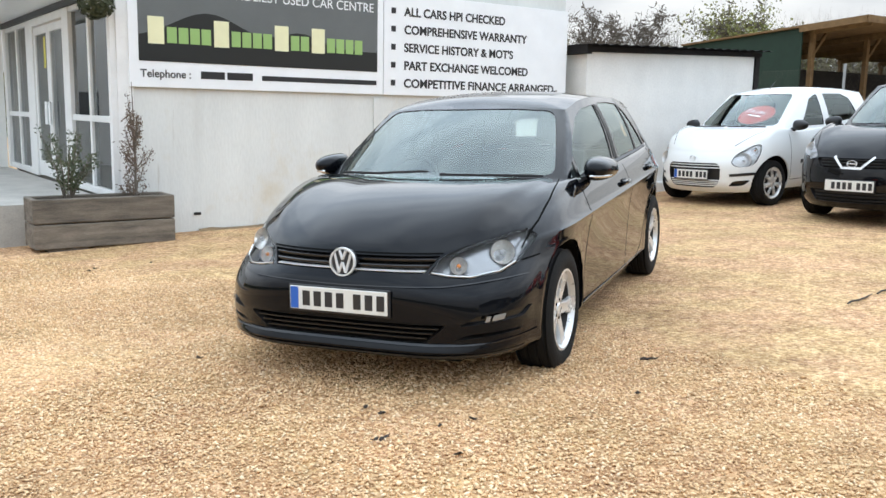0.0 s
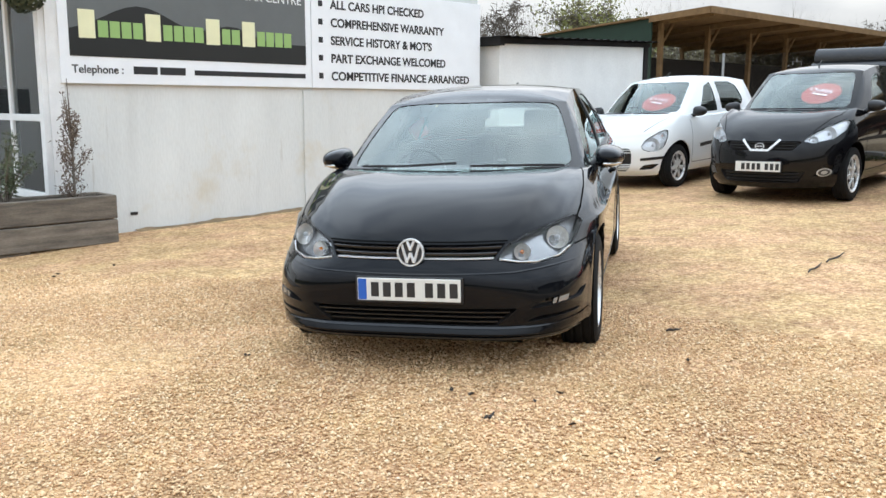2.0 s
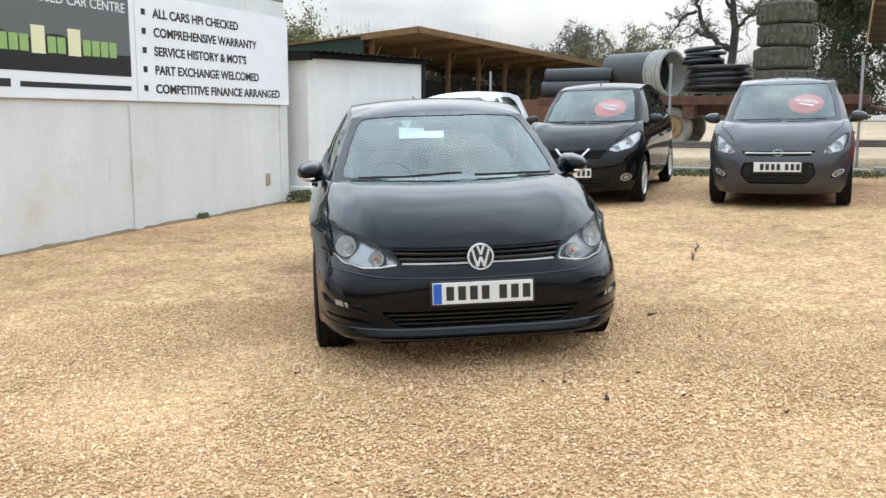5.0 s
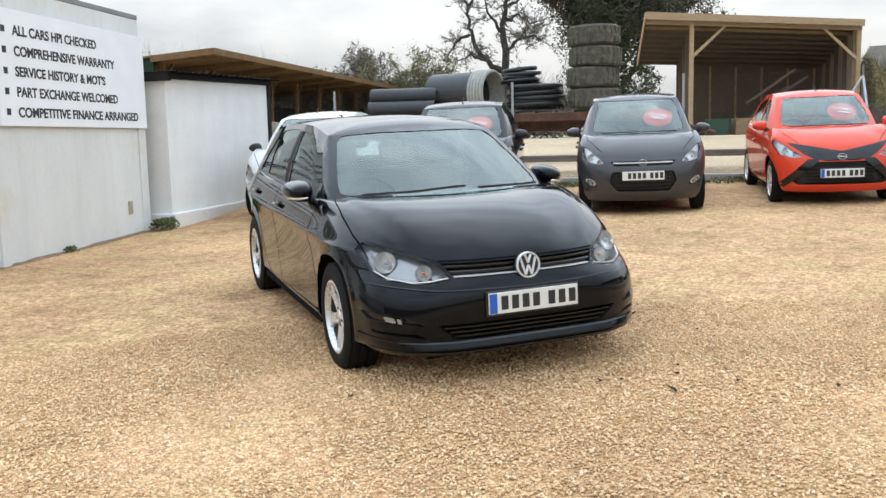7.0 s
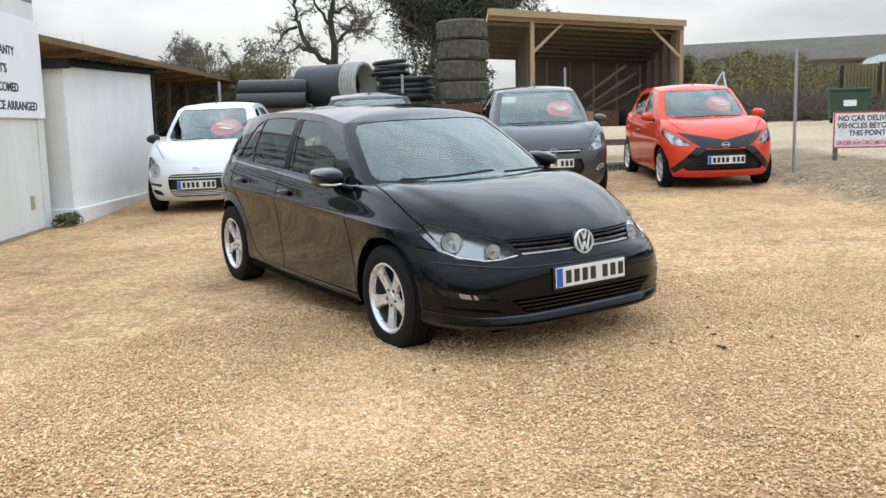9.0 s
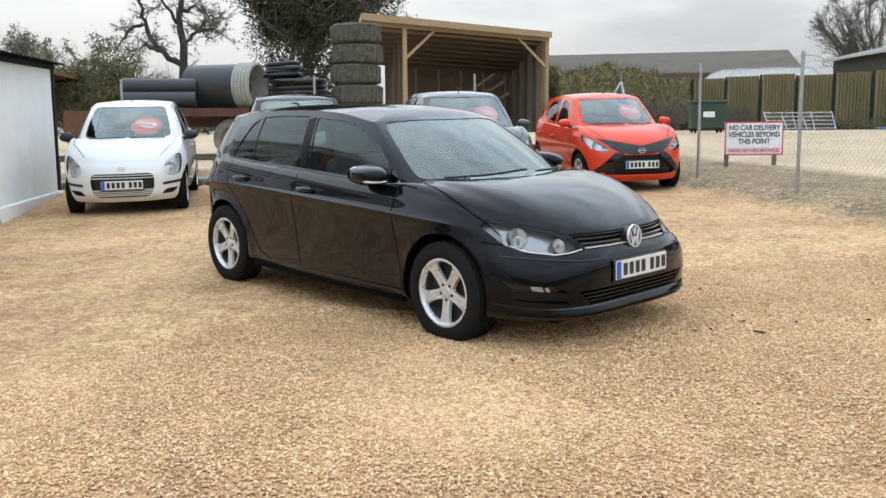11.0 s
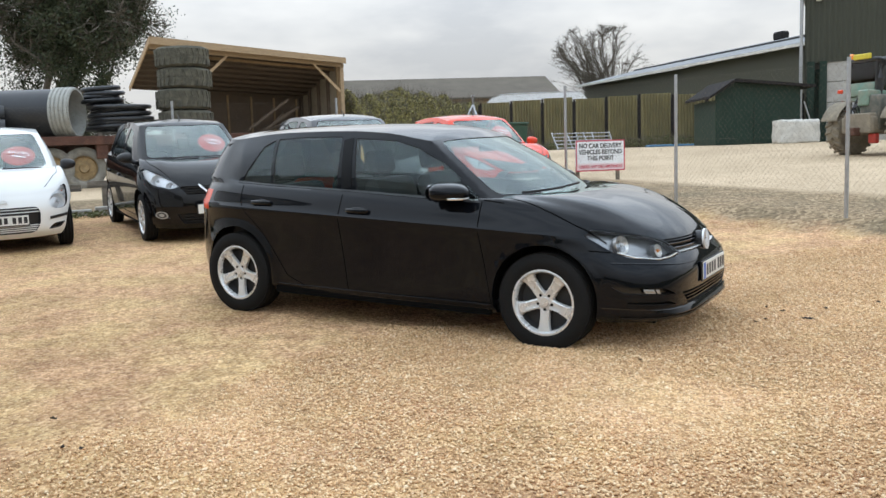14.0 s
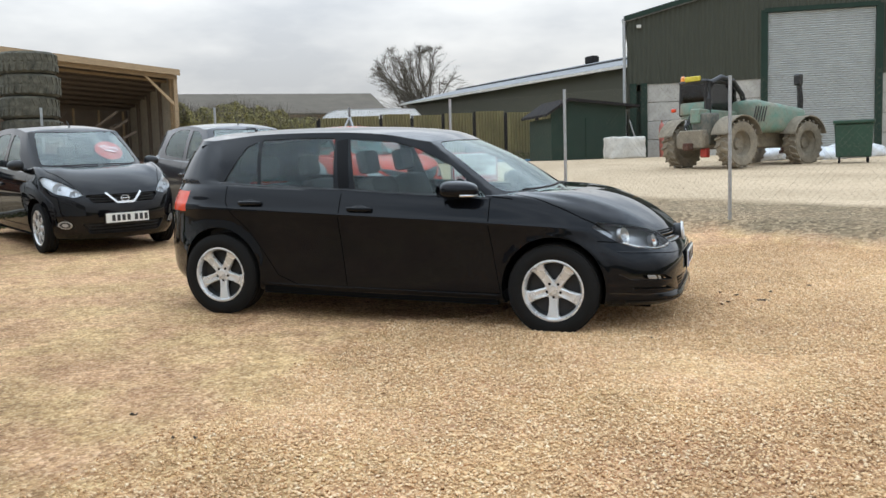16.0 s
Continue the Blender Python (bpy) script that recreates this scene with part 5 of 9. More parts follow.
def spec_golf():
    ax = 1.3185
    return dict(
        name="hatchback_car", label="glossy black five-door hatchback parked on honey-coloured gravel", paint=M_GOLFPAINT, width=1.80, axle=ax, xmf=1.05, xmr=-1.25, nf=[(0.2, 4.3), (0.36, 4.1), (0.5, 3.6), (0.58, 3.1), (0.64, 2.8), (0.74, 2.6)], nr=2.85,
        nose=[(0.20, 2.095), (0.235, 2.14), (0.272, 2.152), (0.295, 2.132), (0.40, 2.148), (0.52, 2.148), (0.575, 2.128), (0.62, 2.095), (0.69, 2.058), (0.80, 2.03)],
        tail=[(0.18, -1.93), (0.3, -2.03), (0.5, -2.06), (0.60, -2.05), (0.8, -2.02), (0.95, -1.98), (1.02, -1.95)],
        low=[(-2.1, 0.27), (-1.7, 0.235), (-1.0, 0.205), (1.0, 0.205), (1.65, 0.215), (2.2, 0.228)],
        top=[(-2.1, 1.0), (-1.7, 1.01), (-1.3, 1.005), (-0.3, 0.975), (0.4, 0.95), (0.88, 0.935), (1.1, 0.905), (1.35, 0.865), (1.58, 0.81), (1.79, 0.770), (1.92, 0.745), (2.08, 0.695), (2.17, 0.690)],
        shoulder=[(-2.1, 0.86), (-1.3, 0.835), (-0.2, 0.80), (0.88, 0.765), (1.6, 0.73), (2.2, 0.65)], flare=0.010,
        plan=[(-2.1, 0.945), (-1.3, 0.985), (-0.4, 1.0), (1.2, 0.998), (2.2, 0.985)],
        sec=[(0, 0.920), (0.05, 0.950), (0.10, 0.958), (0.28, 0.963), (0.48, 0.972), (0.62, 0.986), (0.68, 0.997), (0.70, 1.0), (0.735, 0.985), (0.80, 0.966), (0.88, 0.944), (0.95, 0.920), (1.0, 0.897)],
        bonnet=0.086, bonnet_taper=0.72, crease=0.014, crease_line=[(0.9, 0.70), (1.2, 0.68), (1.6, 0.62), (1.9, 0.52), (2.1, 0.42)], inset=0.028, screen_bulge=0.030,
        belt=[(-1.6, 1.045), (-1.0, 1.008), (0.2, 0.962), (0.9, 0.945)],
        cowl=dict(x=1.205, bow=0.335, y=0.755, z=0.980, drop=0.028, xr=-1.35, yr=0.763, xt=-1.95, zr=1.04),
        roof=dict(x=0.445, bow=0.10, y=0.595, zf=1.362, drop=0.035, xs=-1.45, yr=0.565, xe=-1.78, ze=1.345, z=[(-1.45, 1.352), (-1.06, 1.390), (-0.42, 1.402), (-0.1, 1.390), (0.07, 1.372), (0.2, 1.349), (0.345, 1.327)],
                  c=[(-1.8, 1.365), (-1.45, 1.418), (-0.9, 1.442), (-0.4, 1.447), (-0.05, 1.440), (0.2, 1.418), (0.445, 1.362)]),
        side_windows=[[(0.66, 0.945), (-0.187, 0.986), (-0.29, 1.350), (0.069, 1.330), (0.259, 1.283), (0.532, 1.163), (0.66, 1.070)], [(0.835, 0.938), (0.70, 0.944), (0.70, 1.042)],
                      [(-0.364, 0.994), (-0.983, 1.013), (-1.05, 1.345), (-0.75, 1.360), (-0.417, 1.360)],
                      [(-1.012, 1.014), (-1.311, 1.030), (-1.232, 1.187), (-1.178, 1.292), (-1.078, 1.340)]], win_r=0.016,
        windscreen=[(-0.69, 0.972), (0.69, 0.972), (0.622, 1.16), (0.545, 1.322), (0.30, 1.338), (-0.30, 1.338), (-0.545, 1.322), (-0.622, 1.16)],
        rear_window=[(-0.56, 1.06), (0.56, 1.06), (0.47, 1.30), (-0.47, 1.30)],
        grilles=[dict(name="grille", poly=[(-0.40, 0.615), (0.40, 0.615), (0.452, 0.688), (-0.452, 0.688)], r=0.008,
                      bars=[("grille_bar", 0.668, -0.435, 0.435, 0.009, M_GLOSSBLACK), ("grille_bar", 0.641, -0.415, 0.415, 0.009, M_GLOSSBLACK), ("chrome_strip", 0.6205, -0.40, 0.40, 0.0035, M_LAMPPALE)]),
                 dict(name="lower_intake", poly=[(-0.42, 0.300), (0.42, 0.300), (0.53, 0.392), (-0.53, 0.392)], r=0.02, bars=[("intake_bar", 0.322, -0.43, 0.43, 0.006, M_GLOSSBLACK), ("intake_bar", 0.346, -0.46, 0.46, 0.006, M_GLOSSBLACK), ("intake_bar", 0.370, -0.49, 0.49, 0.006, M_GLOSSBLACK)])]
                + [dict(name="fog_recess", poly=[(s * 0.58, 0.385), (s * 0.81, 0.402), (s * 0.83, 0.445), (s * 0.655, 0.428)], r=0.012) for s in (1, -1)]
                + [dict(name="side_duct", poly=[(s * 0.56, 0.318), (s * 0.80, 0.340), (s * 0.80, 0.352), (s * 0.62, 0.345)], r=0.008) for s in (1, -1)],
        headlamps=[dict(poly=[(0.418, 0.613), (0.50, 0.598), (0.60, 0.589), (0.715, 0.606), (0.758, 0.640), (0.795, 0.742), (0.752, 0.778), (0.65, 0.752), (0.54, 0.722), (0.455, 0.680)], r=0.008, housing=M_LAMPDARK, facing=0.75, bowls=[(0, 0.694, 0.692, 0.056), (0, 0.535, 0.648, 0.040)],
                        dividers=[[(0.47, 0.680), (0.55, 0.716), (0.65, 0.744), (0.74, 0.768)]], trims=[[(0.43, 0.616), (0.52, 0.602), (0.60, 0.596), (0.70, 0.611), (0.745, 0.642)]])],
        taillamps=[dict(poly=[(0.50, 0.80), (0.835, 0.80), (0.835, 0.955), (0.55, 0.955)])],
        gaps=[[(0.862, 0.935), (0.868, 0.75), (0.918, 0.45), (0.953, 0.275)], [(-0.275, 0.985), (-0.273, 0.72), (-0.225, 0.27)], [(0.953, 0.275), (-0.62, 0.260), (-0.80, 0.33), (-0.93, 0.52), (-1.04, 0.665), (-1.17, 0.78), (-1.245, 0.88), (-1.26, 1.0)], [(1.61, 0.655), (1.735, 0.645)], [(1.02, 0.93), (0.87, 0.945)]],
        bonnet_gaps=[[(1.70, 0.752), (1.5, 0.777), (1.3, 0.778), (1.1, 0.760), (0.98, 0.735)]],
        front_gaps=[[(-0.46, 0.697), (0.46, 0.697)]],
        strips=[("window_trim", [(0.85, 0.932), (-0.2, 0.978), (-1.0, 1.006), (-1.33, 1.022)], 0.012, M_TRIM), ("door_pillar", [(-0.276, 0.992), (-0.352, 1.345)], 0.085, M_PILLAR), ("sill_strip", [(0.93, 0.232), (-0.92, 0.228)], 0.010, M_GLOSSBLACK)],
        handles=[(-0.107, 0.847), (-1.02, 0.876)], mirror=(0.595, 0.890, 0.993), mirror_size=(0.205, 0.090, 0.068), mirror_lamp=True,
        wheel=dict(R=0.318, r=0.205, w=0.205, arch=0.360, spokes=5, style="alloy", **{"in": 0.130}), spin=0, steer=0,
        cabin=(-1.25, 0.70), dash=0.90, seats=(-0.02, -0.92), head=1.17, wipers=[(0.12, 0.64, 1.09), (-0.58, 0.04, 1.09)], aerial="rear", aerial_h=0.035,
        badge=(0, 0.655, 0.070, "round"), ledges=[(0.93, -0.90, 0.262)],
        pieces=[("fog_lamp", [(s * a, 0.400 + 0.10 * (a - 0.70)), (s * b, 0.400 + 0.10 * (b - 0.70)), (s * (b + 0.006), 0.426 + 0.10 * (b - 0.70)), (s * (a + 0.006), 0.426 + 0.10 * (a - 0.70))], M_LAMPDARK, "x", 1, 0.002) for s in (1, -1) for a, b in ((0.684, 0.700), (0.709, 0.750))],
        front_strips=[("bumper_crease", [(-0.80, 0.585), (-0.5, 0.560), (0, 0.553), (0.5, 0.560), (0.80, 0.585)], 0.005, M_GLOSSBLACK), ("bumper_lip", [(-0.84, 0.312), (-0.70, 0.298), (-0.45, 0.291), (0.45, 0.291), (0.70, 0.298), (0.84, 0.312)], 0.010, M_GLOSSBLACK), ("bumper_lip", [(-0.80, 0.252), (-0.45, 0.244), (0.45, 0.244), (0.80, 0.252)], 0.008, M_TRIM)],
        plate=dict(m=pose(2.164, 0, 0.482, 0, -2, 0), blue=True))


def small_car(**kw):
    """A small hatchback from a few lengths; the callers alter what sets it apart."""
    a, F, B, W, H = kw["axle"], kw["front"], kw["back"], kw["width"], kw["height"]
    h = W / 2
    bz = kw.get("belt_z", 0.96)
    nz = kw.get("nose_z", 0.72)
    R = kw.get("R", 0.29)
    cx = kw.get("cowl_x", a - 0.13)
    rx = kw.get("roof_x", a - 0.88)
    d = dict(
        width=W, axle=a, xmf=a - 0.02, xmr=-a + 0.02, nf=[(0.18, kw.get("nf", 2.5) + 1.1), (0.45, kw.get("nf", 2.5) + 0.7), (0.62, kw.get("nf", 2.5) + 0.2), (0.8, kw.get("nf", 2.5))], nr=3.0,
        nose=[(0.15, F - 0.14), (0.25, F - 0.03), (0.38, F), (0.52, F - 0.005), (nz - 0.08, F - 0.05), (nz, F - 0.11), (0.95, F - 0.25)],
        tail=[(0.18, B + 0.12), (0.32, B + 0.02), (0.5, B), (0.75, B + 0.03), (1.0, B + 0.10)],
        low=[(B, 0.25), (-1.0, 0.20), (1.0, 0.19), (F, 0.17)],
        top=[(B, bz + 0.05), (-a, bz + 0.03), (0, bz - 0.015), (a - 0.35, bz - 0.035), (a, bz - 0.065), (a + 0.3, nz + 0.11), (F - 0.2, nz + 0.045), (F, nz)],
        plan=[(B, 0.95), (-a, 0.985), (-0.2, 1.0), (a, 1.0), (F, 0.99)], sec=SEC, bonnet=kw.get("bonnet", 0.06), inset=0.035, screen_bulge=0.045,
        belt=[(-a - 0.2, bz + 0.05), (-0.6, bz + 0.015), (0.3, bz), (a, bz + 0.01)],
        cowl=dict(x=cx, bow=0.30, y=h - 0.15, z=bz + 0.035, drop=0.02, xr=-a + 0.05, yr=h - 0.10, xt=B + 0.10, zr=bz + 0.08),
        roof=dict(x=rx, bow=0.10, y=h - 0.255, zf=H - 0.06, drop=0.025, xs=B + 0.55, yr=h - 0.27, xe=B + 0.24, ze=H - 0.10, z=[(B + 0.5, H - 0.10), (-0.7, H - 0.045), (-0.2, H - 0.035), (rx - 0.1, H - 0.09)],
                  c=[(B + 0.2, H - 0.08), (B + 0.6, H - 0.03), (-0.5, H), (0.0, H - 0.005), (rx, H - 0.065)]),
        side_windows=kw["side_windows"], windscreen=[(-h + 0.22, bz + 0.05), (h - 0.22, bz + 0.05), (h - 0.265, bz + 0.25), (h - 0.325, H - 0.09), (-h + 0.325, H - 0.09), (-h + 0.265, bz + 0.25)],
        rear_window=[(-h + 0.28, bz + 0.12), (h - 0.28, bz + 0.12), (h - 0.36, H - 0.16), (-h + 0.36, H - 0.16)],
        grilles=kw["grilles"], headlamps=kw["headlamps"], taillamps=[dict(poly=[(h - 0.24, bz - 0.22), (h - 0.02, bz - 0.22), (h - 0.02, bz + 0.02), (h - 0.2, bz + 0.02)])],
        gaps=[[(a - 0.36, 0.30), (a - 0.33, bz - 0.05)], [(kw.get("pillar", -0.2), 0.30), (kw.get("pillar", -0.2), bz)], [(a - 0.36, 0.30), (-a + 0.50, 0.30), (-a + 0.34, 0.5), (-a + 0.1, bz - 0.02)]] + ([] if kw.get("rear_door", True) else []),
        bonnet_gaps=[[(F - 0.25, h - 0.32), (a + 0.1, h - 0.15), (a - 0.25, h - 0.13)]],
        handles=kw.get("handles", [(-0.12, 0.78), (-a + 0.22, 0.80)]), mirror=(cx - 0.42, h + 0.04, bz + 0.055), mirror_size=(0.10, 0.095, 0.066), mirror_mat=kw.get("mirror_mat", M_TRIM),
        wheel=dict(R=R, r=R - 0.095, w=0.165, arch=R + 0.05, spokes=kw.get("spokes", 7), style=kw.get("style", "cover"), mat=M_ALLOY, **{"in": 0.105}), spin=25,
        cabin=(-a + 0.15, cx - 0.42), dash=bz - 0.02, seats=(-0.1, -0.85), head=1.18, wipers=[(0.05, 0.5, cx - 0.10), (-0.5, 0.0, cx - 0.10)], aerial="front", aerial_h=0.09,
        plate=dict(m=pose(F + 0.012, 0, kw.get("plate_z", 0.46), 0, -3, 0), blue=kw.get("blue", False)))
    for k in ("name", "label", "paint", "group", "strips", "steer", "handle_mat", "front_gaps", "badge", "sticker", "pieces", "front_strips"):
        if k in kw:
            d[k] = kw[k]
    return d


def bars(z0, z1, n, y, hh=0.006, mat=None):
    return [("grille_bar", z0 + (z1 - z0) * (i + 0.5) / n, -y, y, hh, mat or M_TRIM) for i in range(n)]


GROUP = "small hatchbacks parked along the lot's edge"


def spec_alto():
    return small_car(name="hatchback_car", label="small white hatchback with red price sticker on its windscreen", paint=M_WHITEPAINT, group=GROUP, axle=1.18, front=1.83, back=-1.69, width=1.60, height=1.47, belt_z=0.93, nose_z=0.70, R=0.285, nf=2.3,
        bonnet=0.075, cowl_x=1.12, roof_x=0.36, pillar=-0.12, blue=True, plate_z=0.40, steer=0,
        side_windows=[[(0.50, 0.965), (-0.05, 0.965), (-0.05, 1.36), (0.0, 1.36), (0.16, 1.31)], [(-0.20, 0.975), (-0.86, 1.03), (-0.93, 1.10), (-0.84, 1.30), (-0.65, 1.36), (-0.20, 1.37)]],
        grilles=[dict(name="grille", poly=[(-0.32, 0.235), (0.32, 0.235), (0.39, 0.33), (0.40, 0.49), (0.36, 0.545), (-0.36, 0.545), (-0.40, 0.49), (-0.39, 0.33)], r=0.05, bars=[("grille_bar", z, -w, w, 0.006, M_WHITEPAINT) for z, w in ((0.520, 0.375), (0.485, 0.395), (0.328, 0.38), (0.305, 0.365), (0.282, 0.35), (0.259, 0.335))]),
                 dict(name="fog_recess", poly=[(0.47, 0.255), (0.62, 0.265), (0.69, 0.335), (0.54, 0.325)], r=0.03), dict(name="fog_recess", poly=[(-0.47, 0.255), (-0.62, 0.265), (-0.69, 0.335), (-0.54, 0.325)], r=0.03)],
        headlamps=[dict(facing=0.8, deep=0.04, housing=M_LAMPPALE, reflector=M_LAMPPALE, poly=[(0.50, 0.56), (0.555, 0.50), (0.66, 0.495), (0.725, 0.54), (0.742, 0.66), (0.73, 0.775), (0.67, 0.765), (0.53, 0.65)], r=0.05, bowls=[(0, 0.625, 0.585, 0.085), (0, 0.69, 0.70, 0.035)])],
        strips=[("bump_strip", [(0.62, 0.52), (-0.85, 0.60)], 0.05, M_TRIM)], handles=[(-0.02, 0.80), (-0.84, 0.83)],
        badge=(0, 0.605, 0.05, "oval"), sticker=(0.26, 1.13, "£4195"), front_strips=[("bumper_strip", [(s * 0.50, 0.395), (s * 0.72, 0.415)], 0.035, M_TRIM) for s in (1, -1)])


def spec_micra():
    return small_car(name="hatchback_car", label="black small hatchback with red price sticker on its windscreen", paint=M_BLACKPAINT, group=GROUP, axle=1.225, front=1.98, back=-1.85, width=1.665, height=1.52, belt_z=0.98, nose_z=0.75, R=0.30, nf=2.4,
        bonnet=0.075, cowl_x=1.14, roof_x=0.40, pillar=-0.18, plate_z=0.42,
        side_windows=[[(0.52, 1.01), (-0.11, 1.01), (-0.11, 1.40), (0.0, 1.40), (0.2, 1.34)], [(-0.25, 1.015), (-0.95, 1.04), (-1.05, 1.10), (-0.9, 1.34), (-0.7, 1.40), (-0.25, 1.415)]],
        grilles=[dict(name="grille", poly=[(-0.36, 0.60), (0.36, 0.60), (0.44, 0.68), (0.42, 0.70), (-0.42, 0.70), (-0.44, 0.68)], r=0.02, bars=bars(0.605, 0.695, 3, 0.38)), dict(name="lower_intake", poly=[(-0.42, 0.24), (0.42, 0.24), (0.50, 0.37), (-0.50, 0.37)], r=0.03, bars=bars(0.25, 0.36, 3, 0.42)),
                 dict(name="fog_recess", poly=[(0.56, 0.31), (0.72, 0.33), (0.74, 0.43), (0.66, 0.43)], r=0.02), dict(name="fog_recess", poly=[(-0.56, 0.31), (-0.72, 0.33), (-0.74, 0.43), (-0.66, 0.43)], r=0.02)],
        headlamps=[dict(facing=0.8, deep=0.04, housing=M_LAMPPALE, reflector=M_LAMPPALE, poly=[(0.44, 0.70), (0.55, 0.67), (0.72, 0.72), (0.783, 0.80), (0.788, 0.89), (0.75, 0.92), (0.66, 0.87), (0.50, 0.77)], r=0.02, bowls=[(0, 0.66, 0.775, 0.07), (0, 0.54, 0.71, 0.045)])],
        handle_mat=M_BLACKPAINT, badge=(0, 0.645, 0.055, "oval"), sticker=(0.27, 1.20, "£5495"),
        front_strips=[("chrome_chevron", [(-0.215, 0.715), (-0.10, 0.600), (0.10, 0.600), (0.215, 0.715)], 0.024, M_LAMPPALE)],
        pieces=[("fog_lamp", [(s * (0.65 + r * 1.35 * math.cos(a) - r * 0.3 * math.sin(a)), 0.352 + r * math.sin(a) + r * 0.35 * math.cos(a)) for a in (2 * math.pi * k / 20 for k in range(20))], mt, "x", 1, lift) for s in (1, -1) for r, mt, lift in ((0.044, M_LAMPGREY, 0.003), (0.034, M_TRIM, 0.006), (0.019, M_LAMPGREY, 0.009))])


def spec_i10():
    return small_car(name="hatchback_car", label="dark grey small hatchback with red price sticker on its windscreen", paint=M_GREYPAINT, group=GROUP, axle=1.19, front=1.86, back=-1.70, width=1.67, height=1.52, belt_z=0.97, nose_z=0.74, R=0.285, nf=2.6,
        bonnet=0.06, cowl_x=1.10, roof_x=0.36, pillar=-0.2, plate_z=0.50, mirror_mat=M_GREYPAINT,
        side_windows=[[(0.50, 1.0), (-0.13, 1.0), (-0.13, 1.42), (0.0, 1.42), (0.18, 1.36)], [(-0.26, 1.01), (-0.90, 1.05), (-0.98, 1.12), (-0.9, 1.36), (-0.7, 1.42), (-0.26, 1.43)]],
        grilles=[dict(name="grille", poly=[(-0.35, 0.62), (0.35, 0.62), (0.41, 0.68), (-0.41, 0.68)], r=0.02, bars=[("chrome_strip", 0.655, -0.37, 0.37, 0.010, M_LAMPPALE)]), dict(name="lower_intake", poly=[(-0.32, 0.30), (0.32, 0.30), (0.42, 0.42), (0.38, 0.55), (-0.38, 0.55), (-0.42, 0.42)], r=0.03, bars=bars(0.31, 0.54, 5, 0.34)),
                 dict(name="fog_recess", poly=[(0.56, 0.36), (0.70, 0.38), (0.72, 0.46), (0.66, 0.46)], r=0.02), dict(name="fog_recess", poly=[(-0.56, 0.36), (-0.70, 0.38), (-0.72, 0.46), (-0.66, 0.46)], r=0.02)],
        headlamps=[dict(facing=0.8, deep=0.04, housing=M_LAMPPALE, reflector=M_LAMPPALE, poly=[(0.48, 0.66), (0.58, 0.64), (0.70, 0.68), (0.748, 0.76), (0.755, 0.87), (0.70, 0.85), (0.55, 0.73)], r=0.02, bowls=[(0, 0.64, 0.72, 0.065), (0, 0.54, 0.67, 0.04)])],
        badge=(0, 0.66, 0.058, "oval"), sticker=(0.27, 1.20, "£5495"),
        pieces=[("fog_lamp", [(s * (0.655 + 0.062 * k * math.cos(a) - 0.012 * k * math.sin(a)), 0.42 + 0.030 * k * math.sin(a) + 0.030 * k * math.cos(a)) for a in (2 * math.pi * i / 20 for i in range(20))], mt, "x", 1, lift) for s in (1, -1) for k, mt, lift in ((1.0, M_LAMPPALE, 0.003), (0.78, M_TRIM, 0.006), (0.45, M_LAMPGREY, 0.009))])


def spec_aygo():
    return small_car(name="hatchback_car", label="bright red small hatchback with black cross-shaped nose panels", paint=M_REDPAINT, group=GROUP, axle=1.17, front=1.83, back=-1.62, width=1.615, height=1.46, belt_z=0.95, nose_z=0.74, R=0.29, nf=2.5,
        bonnet=0.055, cowl_x=1.06, roof_x=0.32, pillar=-0.2, blue=True, plate_z=0.42, mirror_mat=M_REDPAINT,
        side_windows=[[(0.46, 0.98), (-0.13, 0.985), (-0.13, 1.35), (0.0, 1.34), (0.16, 1.29)], [(-0.26, 0.99), (-0.80, 1.04), (-0.95, 1.12), (-0.84, 1.29), (-0.65, 1.34), (-0.26, 1.36)]],
        grilles=[dict(name="lower_intake", poly=[(-0.52, 0.275), (0.52, 0.275), (0.60, 0.335), (0.31, 0.565), (-0.31, 0.565), (-0.60, 0.335)], r=0.02, bars=bars(0.29, 0.55, 6, 0.40)), dict(name="grille", poly=[(-0.22, 0.575), (0.22, 0.575), (0.30, 0.665), (-0.30, 0.665)], r=0.02)],
        headlamps=[dict(facing=0.8, deep=0.04, housing=M_LAMPPALE, reflector=M_LAMPPALE, poly=[(0.41, 0.640), (0.57, 0.612), (0.715, 0.650), (0.775, 0.77), (0.765, 0.855), (0.66, 0.78)], r=0.015, bowls=[(0, 0.64, 0.71, 0.05), (0, 0.54, 0.675, 0.035)])],
        badge=(0, 0.625, 0.058, "oval"), sticker=(0.22, 1.17, "£5995"),
        pieces=[("nose_panel", [(-0.44, 0.66), (-0.30, 0.585), (0.30, 0.585), (0.44, 0.66), (0.62, 0.805), (0.36, 0.715), (0.14, 0.685), (-0.14, 0.685), (-0.36, 0.715), (-0.62, 0.805)], M_GLOSSBLACK, "x", 1, 0.004)]
               + [("corner_panel", [(s * 0.30, 0.60), (s * 0.27, 0.575), (s * 0.66, 0.235), (s * 0.735, 0.27), (s * 0.40, 0.60)], M_GLOSSBLACK, "x", 1, 0.004) for s in (1, -1)])


# ---- the lot and the yard ----
def FenceA(s, off=0.0):
    """Along the front fence, from its corner post; off: metres into the yard."""
    return Vector((12.0 - 0.822 * s + 0.57 * off, 7.05 - 0.57 * s - 0.822 * off, 0))


def FenceB(s, off=0.0):
    """Along the back fence, from the corner post; off: metres into the yard."""
    return Vector((12.0 - 0.555 * s + 0.832 * off, 7.05 + 0.832 * s + 0.555 * off, 0))


